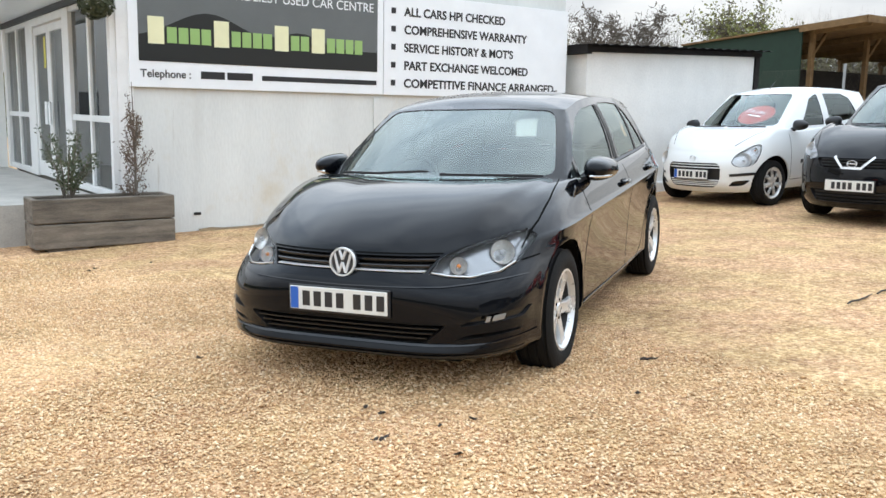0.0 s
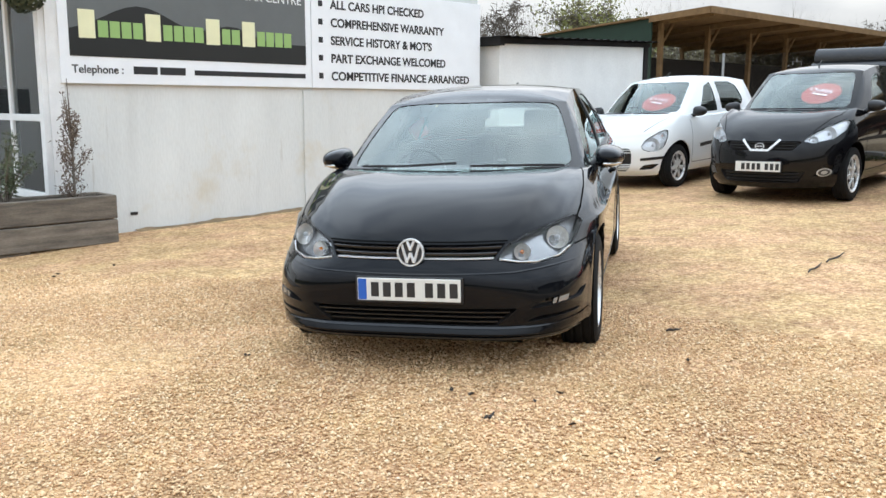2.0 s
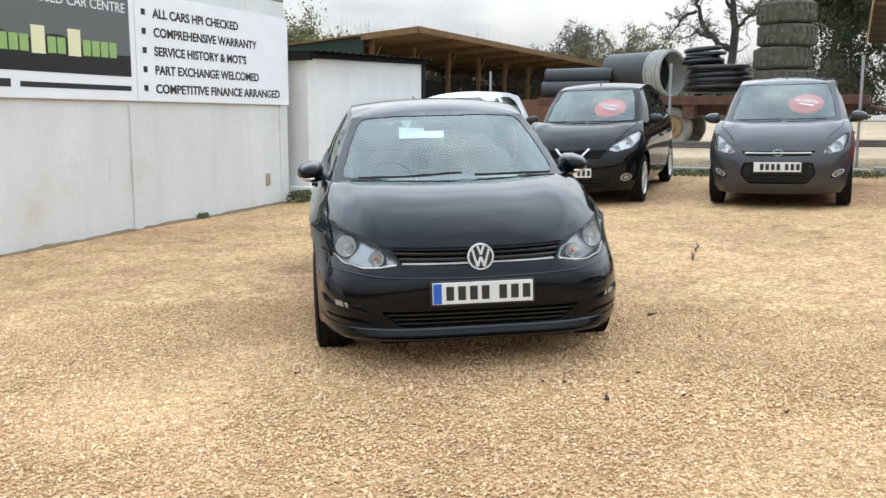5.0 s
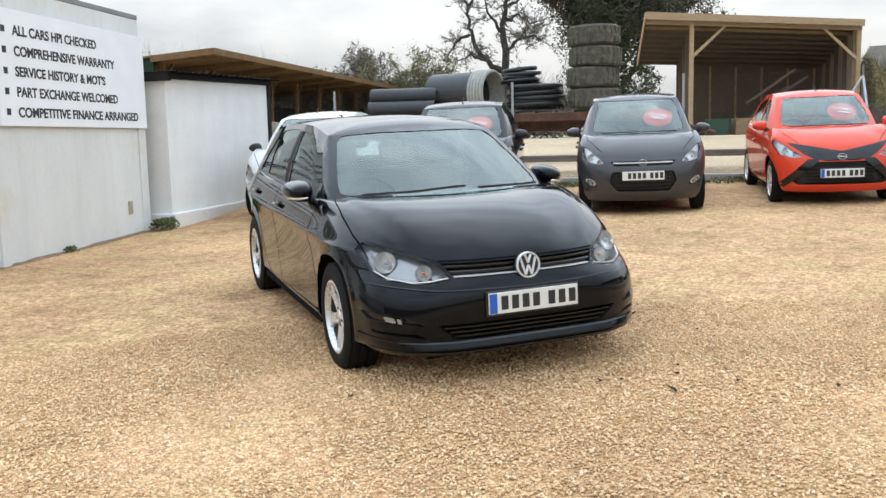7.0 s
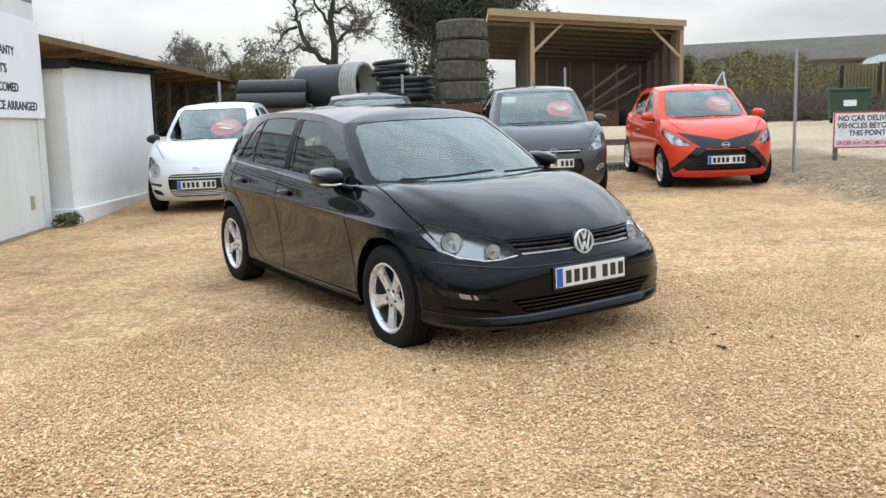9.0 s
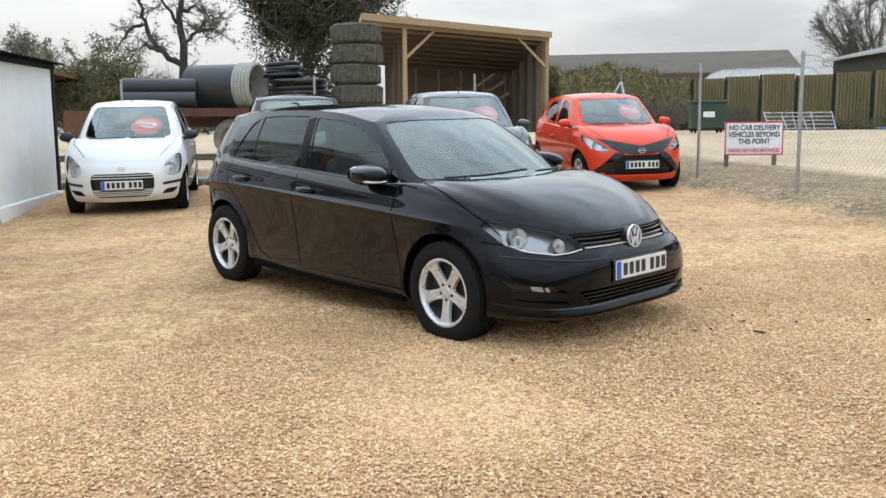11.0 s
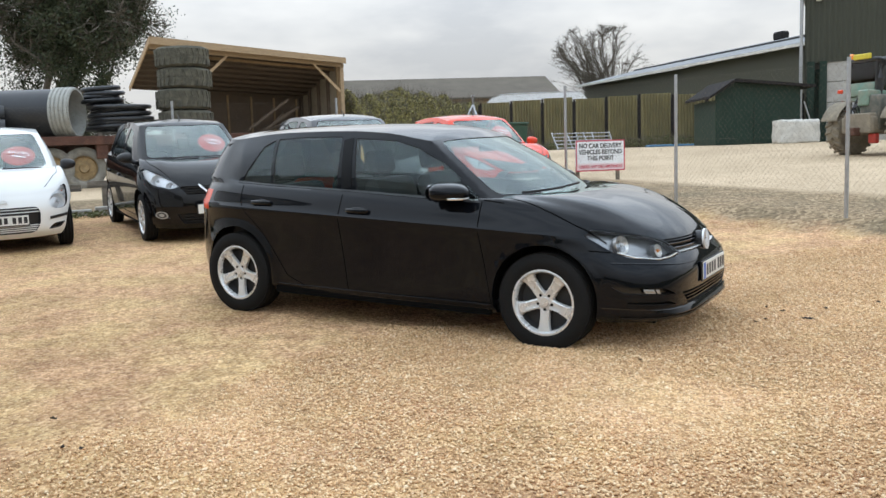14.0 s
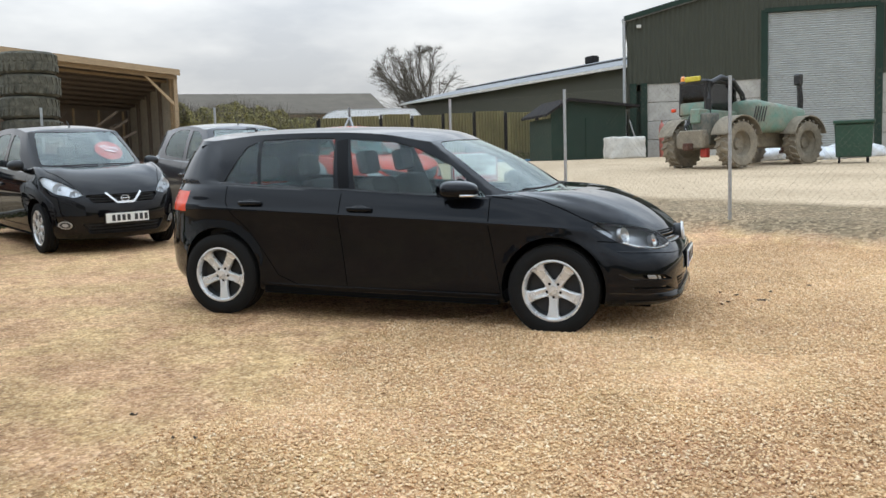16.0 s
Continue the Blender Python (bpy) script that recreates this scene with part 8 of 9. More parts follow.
def load():
    # one wide pipe with a ribbed socket
    p = thing("drain_pipe", "wide black drain pipe with a grey ribbed socket on the trailer", "pipe", TR_M @ pose(-0.15, 0.75, DECK + 0.62, 0, 0, -24))
    part("barrel", lathe([(0.60, -1.05), (0.60, 0.42), (0.555, 0.42), (0.555, -1.05), (0.60, -1.05)], 40, "x"), M_PIPE, p, smooth=40)
    prof = []
    for k in range(5):
        x = 0.42 + 0.10 * k
        prof += [(0.60, x), (0.635, x + 0.02), (0.635, x + 0.065), (0.60, x + 0.09)]
    part("socket", lathe(prof + [(0.61, 0.93), (0.56, 0.93), (0.55, 0.42), (0.60, 0.42)], 40, "x"), M_PIPEGREY, p, smooth=40)
    for k, (x, y, z, L) in enumerate(((-1.9, 0.35, 0.24, 1.9), (-1.9, 0.85, 0.24, 1.9), (-1.9, 0.6, 0.60, 1.9))):
        q = thing("drain_pipe", "long black plastic drain pipe lying on the trailer", "pipe", TR_M @ pose(x, y, DECK + z), "black pipes on the trailer")
        part("barrel", lathe([(0.235, -L / 2), (0.235, L / 2), (0.215, L / 2), (0.215, -L / 2), (0.235, -L / 2)], 24, "x"), M_PIPE, q, smooth=40)
    # coils of ribbed hose
    for (x, y, z0, R, n, lab) in ((1.75, 1.0, 0.18, 0.80, 6, "broad coil of black ribbed drainage hose on the trailer"), (1.35, 1.05, 0.85, 0.52, 4, "smaller coil of black ribbed hose on top of another")):
        c = thing("hose_coil", lab, "hose coil", TR_M @ pose(x, y, DECK + z0), "coils of drainage hose")
        rng = random.Random(int(R * 100))
        b = bmesh.new()
        pts = []
        for i in range(n * 28 + 1):
            a = 2 * math.pi * i / 28
            rr = R - 0.05 + 0.07 * math.sin(a * 0.37) + 0.04 * math.sin(a * 0.73 + R) - 0.06 * (i / (n * 28)) ** 2 + 0.01 * rng.uniform(-1, 1)
            pts.append((rr * math.cos(a), rr * 0.92 * math.sin(a), 0.105 * i / 28 + 0.014 * math.sin(a * 1.3 + R) + 0.012 * math.sin(a * 0.31)))
        rad = [0.062 if i % 2 else 0.054 for i in range(len(pts))]
        add_tube(b, pts, rad, 8)
        part("hose", b, M_PIPE, c, smooth=60)
        b2 = bmesh.new()
        add_tube(b2, [(q[0] * 0.86, q[1] * 0.86, q[2] * 0.97) for q in pts], rad, 6)
        part("hose", b2, M_PIPE, c, smooth=60)
    # pallets under the coils and the tyres
    for x, y, z in ((3.38, 0.68, DECK), (1.75, 0.95, DECK)):
        pa = thing("pallet", "weathered wooden pallet lying on the trailer deck", "pallet", TR_M @ pose(x, y, z), "pallets on the trailer")
        for k in range(7):
            part("slat", box(-0.60, 0.60, -0.5 + 0.15 * k, -0.40 + 0.15 * k, 0.095, 0.115, 0.003), M_WOODOLD, pa)
        for k in range(3):
            part("bearer", box(-0.60 + 0.55 * k, -0.50 + 0.55 * k, -0.5, 0.5, 0.0, 0.094, 0.003), M_WOODOLD, pa)
    for k in range(4):
        ty = thing("tractor_tyre", "worn mossy tractor tyre in a stack", "tyre", TR_M @ pose(3.38 + (0.02, -0.03, 0.04, 0.0)[k], 0.68, DECK + 0.39 + 0.55 * k, (0.5, -0.6, 1.0, -0.8)[k], 0.5, 37 * k), "stack of tractor tyres on the trailer")
        prof = [(0.36, -0.24), (0.46, -0.27), (0.62, -0.26), (0.68, -0.20), (0.69, 0.0), (0.68, 0.20), (0.62, 0.26), (0.46, 0.27), (0.36, 0.24), (0.34, 0.0), (0.36, -0.24)]
        part("casing", lathe(prof, 40, "z"), M_OLDTYRE, ty, smooth=40)
        lug = bmesh.new()
        for j in range(26):
            a = 2 * math.pi * j / 26
            for s in (1, -1):
                b = box(0.675, 0.705, -0.045, 0.045, 0.015, 0.22, 0.008)
                b2 = moved(b, pose(0, 0, 0, 0, 0, math.degrees(a) + (0 if s > 0 else 7)) @ pose(0, 0, 0, 18 * s, 0, 0))
                if s < 0:
                    for v in b2.verts:
                        v.co.z -= 0.235
                me = bpy.data.meshes.new("tmp")
                b2.to_mesh(me)
                b2.free()
                lug.from_mesh(me)
                bpy.data.meshes.remove(me)
        part("tread", lug, M_OLDTYRE, ty)


load()


# ---- timber buildings ----
def shelter():
    o = Vector((31.3, 23.8, 0))
    e = Vector((36.8, 16.3, 0))
    L = (e - o).length
    yaw = math.degrees(math.atan2(e.y - o.y, e.x - o.x))
    z0 = land(33, 20)
    m = Matrix.Translation((o.x, o.y, z0)) @ pose(0, 0, 0, 0, 0, yaw)     # x along the open front, y to the back
    s = thing("timber_shelter", "open-fronted new timber shelter with a sloping roof", "shed", m)
    H, Hb, D = 6.2 - z0, 4.7 - z0, 6.3
    part("roof", prism([(-0.3, H + 0.04), (D, Hb), (D, Hb + 0.05), (-0.3, H + 0.10)], "x", 0.0, L), M_PLYSHADED, s)
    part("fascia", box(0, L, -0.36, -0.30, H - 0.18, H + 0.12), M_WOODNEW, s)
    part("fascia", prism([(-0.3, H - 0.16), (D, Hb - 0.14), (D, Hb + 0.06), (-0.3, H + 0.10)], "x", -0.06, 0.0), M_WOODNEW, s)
    # purlins past the first two get the darker tone, painted-in indoor shade
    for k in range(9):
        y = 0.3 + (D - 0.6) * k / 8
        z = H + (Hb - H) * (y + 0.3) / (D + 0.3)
        part("purlin", box(0.05, L - 0.05, y - 0.04, y + 0.04, z - 0.14, z - 0.02), M_WOODMID if k < 2 else M_PLYSHADED, s)
    part("beam", box(0, L, 0.0, 0.12, H - 0.34, H - 0.14), M_WOODNEW, s)
    for x in (2.05, L - 0.12):
        part("post", box(x - 0.09, x + 0.09, -0.03, 0.15, -0.1, H - 0.34), M_WOODNEW, s)
    for x, d in ((2.05, 1), (L - 0.12, -1)):
        part("brace", prism([(x + d * 0.05, H - 1.75), (x + d * 0.05, H - 1.55), (x + d * 1.35, H - 0.34), (x + d * 1.5, H - 0.34)], "y", 0.0, 0.10), M_WOODNEW, s)
    # front posts keep their timber colour, those further in have shade in theirs
    for k in range(5):
        y = 0.3 + 1.45 * k
        z = H + (Hb - H) * y / D - 0.1
        part("post", box(1.96, 2.12, y - 0.07, y + 0.07, -0.1, z), M_WOODMID if k < 1 else M_PLYSHADED, s)
        part("post", box(L - 0.30, L - 0.16, y - 0.07, y + 0.07, -0.1, z), M_WOODMID if k < 1 else M_PLYSHADED, s)
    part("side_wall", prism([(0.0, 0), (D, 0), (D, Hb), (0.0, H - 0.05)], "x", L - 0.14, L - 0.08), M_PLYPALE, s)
    # the dim of the interior is part of this wall's colour
    part("back_wall", box(2.05, L - 0.1, D - 0.1, D - 0.04, 0, Hb - 0.02), M_PLYSHADED, s)
    for k in range(6):
        x = 2.4 + (L - 2.9) * k / 5
        part("stud", box(x - 0.05, x + 0.05, D - 0.2, D - 0.1, 0, Hb - 0.1), M_WOODMID, s)
    s0, s1 = (6.62 - z0) / (6.2 - z0), (5.90 - z0) / (6.2 - z0)         # the roof falls along the front
    for ob in s.children:
        for v in ob.data.vertices:
            v.co.z *= s0 + (s1 - s0) * v.co.x / L
    # stored timber and a stall
    rng = random.Random(3)
    w = thing("timber_stack", "stored lengths of reddish timber leaning in the shelter", "timber", m @ pose(5.2, 2.2, 0))
    # planks dulled with the same painted-in shade
    for k in range(7):
        part("plank", moved(box(0, 2.6, -0.05, 0.05, 0, 0.12), pose(rng.uniform(-0.8, 0.6), rng.uniform(-0.5, 0.7), 0.1 + 0.22 * k, 0, -rng.uniform(5, 40), rng.uniform(-30, 30))), M_PLYSHADED, w)
    for k in range(4):
        tagged(part("crate", box(-0.5, 0.5, -0.4, 0.4, 0, 0.75, 0.02), (M_BINGREEN, M_WOODMID, M_RUST, M_TRIM)[k], m=m @ pose(3.3 + 1.25 * k, 0.7 + 0.2 * k, 0, 0, 0, 8 * k)), "dull stacked crate at the shelter front", "crate", "crates in the shelter")
    return s


shelter()


def open_barn():
    o = Vector((18.6, 41.3, 0))
    yaw = 33.5
    z0 = land(25, 45)
    m = Matrix.Translation((o.x, o.y, z0)) @ pose(0, 0, 0, 0, 0, yaw)      # x along the open front, y to the back
    b = thing("open_barn", "long open timber barn with a dark green end wall", "barn", m)
    L, D = 43.0, 10.0
    H, Hb = 5.88 - z0, 5.15 - z0
    part("roof", prism([(-0.8, H), (D, Hb), (D, Hb + 0.08), (-0.8, H + 0.10)], "x", -0.3, L), M_BARNWOOD, b)
    part("fascia", box(-0.3, L, -0.86, -0.80, H - 0.22, H + 0.10), M_BARNWOOD, b)
    part("end_wall", prism([(2.6, 0), (D, 0), (D, Hb), (2.6, H - 0.26)], "x", -0.10, 0.0), M_GREENDARK, b)
    part("verge_board", prism([(-0.8, H - 0.22), (2.6, H - 0.47), (2.6, H - 0.17), (-0.8, H + 0.08)], "x", -0.36, -0.30), M_BARNWOOD, b)
    for k in range(9):
        x = 0.6 + 4.6 * k
        part("post", box(x - 0.12, x + 0.12, 2.38, 2.60, -0.3, H - 0.3), M_BARNWOOD, b)
        part("post", box(x - 0.10, x + 0.10, D - 0.3, D - 0.1, -0.3, Hb - 0.05), M_BARNWOOD, b)
        part("rafter", prism([(-0.5, H - 0.30), (D, Hb - 0.32), (D, Hb - 0.02), (-0.5, H - 0.04)], "x", x - 0.06, x + 0.06), M_BARNWOOD, b)
        part("brace", prism([(x + 0.1, H - 1.6), (x + 0.1, H - 1.4), (x + 1.2, H - 0.2), (x + 1.4, H - 0.2)], "y", 2.45, 2.55), M_BARNWOOD, b)
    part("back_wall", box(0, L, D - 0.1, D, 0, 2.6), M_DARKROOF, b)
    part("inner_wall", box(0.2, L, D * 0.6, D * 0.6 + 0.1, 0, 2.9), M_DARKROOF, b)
    rng = random.Random(8)
    for k in range(14):
        r = rng.uniform(0.3, 0.55)
        s = bmesh.new()
        bmesh.ops.create_icosphere(s, subdivisions=2, radius=r)
        for v in s.verts:
            v.co *= 1 + 0.25 * noise.noise(v.co * 3 + Vector((k, 0, 0)))
        tagged(part("rubble", s, M_MUD, m=m @ pose(1.2 + 0.55 * (k % 7) + rng.uniform(-0.1, 0.1), -2.2 - 0.5 * (k // 7), r * 0.7 + (0.6 if 1 < k % 7 < 5 and k > 6 else 0.0))), "lump of pale rubble in a heap", "rubble", "rubble heap by the barn")


open_barn()


def farm_building():
    z0 = 1.10
    f = thing("farm_building", "large olive-green clad farm building with a grey roller door", "barn", Matrix.Translation((31.8, -4.4, z0)) @ pose(0, 0, 0, 0, 0, -17))      # front along -y
    H = 6.1
    def cladding(y0, y1, za, zb, name="cladding"):
        """Box-profile sheeting on the front, ribs upright; zb may slope."""
        b = bmesh.new()
        n = max(1, int(abs(y1 - y0) / 0.2))
        prev = None
        for i in range(n * 4 + 1):
            y = y0 + (y1 - y0) * i / (n * 4)
            d = -0.035 if i % 4 in (1, 2) else 0.0
            t = i / (n * 4)
            ztop = zb[0] + (zb[1] - zb[0]) * t
            cur = (b.verts.new((d, y, za)), b.verts.new((d, y, ztop)))
            if prev:
                b.faces.new((prev[0], cur[0], cur[1], prev[1]))
            prev = cur
        bmesh.ops.recalc_face_normals(b, faces=list(b.faces))
        return part(name, b, M_GREENCLAD, f)
    def roofz(y):
        return H + 0.24 * min(-y, 30 + y)
    cladding(0.0, -5.75, 3.25, (roofz(0), roofz(-5.75)))
    cladding(-5.75, -10.2, 6.15, (roofz(-5.75), roofz(-10.2)))
    cladding(-10.2, -15, 3.25, (roofz(-10.2), roofz(-15)))
    cladding(-15, -30, 3.25, (roofz(-15), roofz(-30)))
    for k in range(4):
        part("concrete_panel", box(0.02, 0.17, -5.7, -0.75, 0.82 * k - 0.1 * (k == 0), 0.82 * k + 0.80, 0.015), M_CONC, f)
        part("concrete_panel", box(0.02, 0.17, -30, -10.3, 0.82 * k - 0.1 * (k == 0), 0.82 * k + 0.80, 0.015), M_CONC, f)
    for y in (-0.25, -0.72, -5.72, -10.22):
        part("stanchion", box(-0.06, 0.12, y - 0.14, y + 0.14, -0.1, 6.1 if y < -5 else 3.3), M_GREENDARK, f)
    part("door_head", box(-0.08, 0.10, -10.22, -5.72, 6.0, 6.18), M_GREENDARK, f)
    sh = bmesh.new()
    prev = None
    for i in range(64 * 3 + 1):
        z = -0.05 + 6.05 * i / 192
        d = (0.0, -0.03, -0.03)[i % 3]
        cur = (sh.verts.new((0.06 + d, -5.75, z)), sh.verts.new((0.06 + d, -10.2, z)))
        if prev:
            sh.faces.new((prev[0], prev[1], cur[1], cur[0]))
        prev = cur
    bmesh.ops.recalc_face_normals(sh, faces=list(sh.faces))
    part("roller_door", sh, M_ROLLER, f, "grey slatted roller door, shut")
    part("roof", prism([(0.05, H + 0.02), (0.05, H - 0.12), (-15, roofz(-15) - 0.12), (-30.05, H - 0.12), (-30.05, H + 0.02), (-15, roofz(-15) + 0.05)], "x", -0.15, 25), M_GREYROOF, f)
    part("barge_board", prism([(0.12, H - 0.10), (0.12, H + 0.12), (-15, roofz(-15) + 0.12), (-15, roofz(-15) - 0.10)], "x", -0.20, -0.152), M_GREENDARK, f)
    part("downpipe", tube([(-0.1, 0.12, 0), (-0.1, 0.12, H - 0.1)], 0.07, 10), M_GALV, f, smooth=60)
    part("gutter", tube([(-0.2, 0.14, H - 0.05), (25, 0.14, H - 0.05)], 0.08, 8), M_GALV, f)
    part("side_wall", box(0.05, 25, -0.12, 0.0, -0.1, H), M_GREENCLAD, f)
    part("back_fill", box(0.3, 25, -29.9, -0.2, -0.1, 3), M_GREENDARK, f)
    part("floodlight", box(-0.18, -0.04, -0.62, -0.42, H - 0.42, H - 0.28, 0.02), M_CONCWHITE, f)

    g = thing("low_barn", "long low olive barn with a pale grey sheet roof", "barn")
    a, b2 = Vector((38.5, -6.8, 0)), Vector((64.5, 5.2, 0))
    L = (b2 - a).length
    yaw = math.degrees(math.atan2(b2.y - a.y, b2.x - a.x))
    g.matrix_basis = Matrix.Translation((54.2, -10.9, 1.07)) @ pose(0, 0, 0, 0, 0, yaw) @ Matrix.Diagonal((1.35, 1.35, 1.35, 1))      # x from near to far, y: away is -y
    part("wall", box(-4, L - 2.6, -16, 0.0, -0.1, 4.75), M_GREENCLAD, g)
    part("roof", prism([(0.5, 4.70), (0.5, 4.86), (-8, 6.72), (-16.5, 4.86), (-16.5, 4.70), (-8, 6.52)], "x", -4, L - 2.2), M_GREYROOF, g)
    part("gutter", box(-4, L - 2.2, 0.5, 0.62, 4.69, 4.83), M_CONCWHITE, g)
    part("solar_strip", box(-4, L - 2.4, -4.6, -4.3, 5.92, 6.02), M_TRIM, g)
    v = thing("vent_cowl", "dark roof vent on the low barn", "vent", g.matrix_basis @ pose(13.5, -8.0, 6.64))
    part("cowl", box(-0.5, 0.5, -0.3, 0.3, 0, 0.55, 0.1), M_DARKROOF, v)


farm_building()


def far_barn():
    b = thing("far_barn", "long barn with a weathered brown-grey roof behind the hedge", "barn", Matrix.Translation((72, 29, 0.9)) @ pose(0, 0, 0, 0, 0, -76))
    part("wall", box(0, 23.2, 0, 14, 0, 5.3), M_WOODMID, b)
    part("roof", prism([(-0.6, 5.15), (-0.6, 5.3), (7, 7.7), (14.6, 5.3), (14.6, 5.15), (7, 7.45)], "x", -0.5, 23.6), M_FARROOF, b)
    part("gable", prism([(0.0, 5.15), (14, 5.15), (7, 7.45)], "x", -0.1, 0.0), M_DARKROOF, b)


far_barn()


def olive_panels():
    for k in range(9):
        y = 9.0 - 1.62 * k
        x = 39.8 - 0.16 * k
        z = land(x, y)
        p = thing("steel_panel", "tall faded olive ribbed panel standing in a row", "panel", Matrix.Translation((x, y, z)) @ pose(0, 0, 0, 0, 0, 0), "row of olive panels")
        h = 2.55 + 0.05 * (k % 3)
        b = bmesh.new()
        prev = None
        for i in range(41):
            yy = -0.73 + 1.46 * i / 40
            d = -0.10 if i % 4 in (1, 2) else 0.0
            cur = [b.verts.new((d, yy, 0)), b.verts.new((d, yy, h)), b.verts.new((0.1, yy, h)), b.verts.new((0.1, yy, 0))]
            if prev:
                b.faces.new((prev[0], cur[0], cur[1], prev[1]))
                b.faces.new((prev[1], cur[1], cur[2], prev[2]))
            prev = cur
        bmesh.ops.recalc_face_normals(b, faces=list(b.faces))
        part("sheet", b, M_OLIVEPANEL, p)
        part("frame", box(-0.02, 0.12, 0.75, 0.85, 0, h), M_DARKROOF, p)
    tagged(part("back_fence", box(40.4, 40.5, -8, 10, 0.8, 3.62), M_DARKROOF), "dark boarded fence behind the olive panels", "fence")


olive_panels()


def yard_things():
    # small dark green shed
    m = Matrix.Translation((29.6, -2.2, land(29.6, -2.2))) @ pose(0, 0, 0, 0, 0, 8)
    s = thing("small_shed", "small dark green shed with an overhanging pitched roof", "shed", m)
    part("wall", box(0, 3.0, -1.6, 1.7, 0, 1.75), M_GREENDARK, s)
    part("roof", prism([(-2.1, 2.22), (-2.1, 2.12), (1.0, 2.42), (2.0, 1.80), (2.0, 1.90), (1.0, 2.55)], "x", -0.3, 3.3), M_DARKROOF, s)
    part("gable", prism([(-1.6, 1.75), (1.7, 1.75), (1.7, 1.95), (1.0, 2.42), (-1.6, 2.17)], "x", 0.0, 0.05), M_GREENDARK, s)
    part("door", box(-0.03, 0.0, -0.9, 0.2, 0.02, 1.7), M_GREENDARK, s)
    part("prop", tube([(-0.2, -2.2, 0), (-0.1, -1.7, 1.6)], 0.03, 6), M_GALV, s)
    # concrete block
    bx, by = 27.6, -3.1
    blk = box(-0.45, 0.45, -0.72, 0.72, 0, 0.86, 0.07, 2)
    bmesh.ops.subdivide_edges(blk, edges=[e for e in blk.edges if e.calc_length() > 0.3], cuts=9, use_grid_fill=True)
    for v in blk.verts:
        v.co += 0.05 * noise.noise_vector(v.co * 2.6) + 0.02 * noise.noise_vector(v.co * 9.0)
        v.co.z = max(v.co.z, 0.0)
    tagged(part("concrete_block", blk, M_CONCWHITE, smooth=50, m=Matrix.Translation((bx, by, land(bx, by) - 0.02)) @ pose(0, 0, 0, 0, 0, 10)), "pale rounded concrete block standing in the yard", "block")
    # bins
    for x, y, w, h, lab in ((27.2, 7.4, 1.25, 1.15, "green wheeled waste container with white marking"), (17.0, -6.7, 1.0, 1.18, "dark green wheeled bin beside the tractor")):
        z = land(x, y)
        b = thing("waste_bin", lab, "bin", Matrix.Translation((x, y, z)) @ pose(0, 0, 0, 0, 0, 20 if x > 20 else -28))
        body = box(-0.4, 0.4, -w / 2, w / 2, 0.16, h - 0.1, 0.03)
        for v in body.verts:
            v.co.x *= 0.82 + 0.18 * v.co.z / h
            v.co.y *= 0.88 + 0.12 * v.co.z / h
        part("body", body, M_BINGREEN, b)
        part("lid", box(-0.44, 0.44, -w / 2 - 0.03, w / 2 + 0.03, h - 0.1, h, 0.03, 2), M_BINGREEN, b)
        for sx in (-0.28, 0.28):
            for sy in (-w * 0.36, w * 0.36):
                part("wheel", moved(lathe([(0, -0.03), (0.08, -0.03), (0.08, 0.03), (0, 0.03)], 16), pose(sx, sy, 0.08)), M_RUBBER, b)
        if x > 20:
            part("label", box(-0.412, -0.405, -0.2, 0.2, 0.55, 0.75), M_SIGNWHITE, b)
    # metal gates
    for k in range(2):
        x, y = 34.0 + 0.45 * k, 4.95 - 1.05 * k
        g = thing("field_gate", "galvanised field gate leaning on a low stack", "gate", Matrix.Translation((x, y, land(x, y))) @ pose(0, 0, 0, 0, 44, 26 - 9 * k), "leaning field gates")
        for j in range(5):
            part("rail", tube([(0.0, -0.8, 0.12 + 0.23 * j), (0.0, 0.8, 0.12 + 0.23 * j)], 0.025, 6), M_GALV, g)
        for yy in (-0.8, 0.05, 0.8):
            part("upright", tube([(0.0, yy, 0.02), (0.0, yy, 1.1)], 0.025, 6), M_GALV, g)
    tagged(part("tarpaulin", box(36.2, 36.9, -1.6, 1.6, land(36, 0) - 0.05, land(36, 0) + 0.10, 0.06, 3), M_BLUETARP), "crumpled blue tarpaulin on the ground", "tarpaulin")
    # polythene tunnel roof
    p = thing("poly_tunnel", "low tunnel with a white polythene roof", "tunnel", Matrix.Translation((47, 7.3, 1.12)) @ Matrix.Diagonal((0.92, 0.92, 0.80, 1)))
    side = [(3.7, 0.0), (3.65, 2.9), (3.3, 3.5), (2.75, 4.05), (2.1, 4.27), (1.0, 4.31), (-1.0, 4.30), (-3.0, 4.24), (-3.5, 3.6), (-3.6, 0.0)]
    part("sheet", prism(side, "x", 0, 12), M_POLYROOF, p)
    for k in range(5):
        part("hoop", tube([(3.0 * k, u * 1.006, v + 0.02) for u, v in side], 0.03, 6), M_GALV, p, smooth=60)
    # bags and rubbish by the building
    rng = random.Random(12)
    for k in range(9):
        x, y = 20.5 + rng.uniform(-0.6, 0.8), -8.0 - 0.75 * k * 0.6 + 2.2
        b = bmesh.new()
        bmesh.ops.create_icosphere(b, subdivisions=3, radius=0.45)
        for v in b.verts:
            v.co *= 1 + 0.35 * noise.noise(v.co * 3.1 + Vector((k * 3, 0, 0)))
            v.co.z = max(-0.15, v.co.z * 0.62)
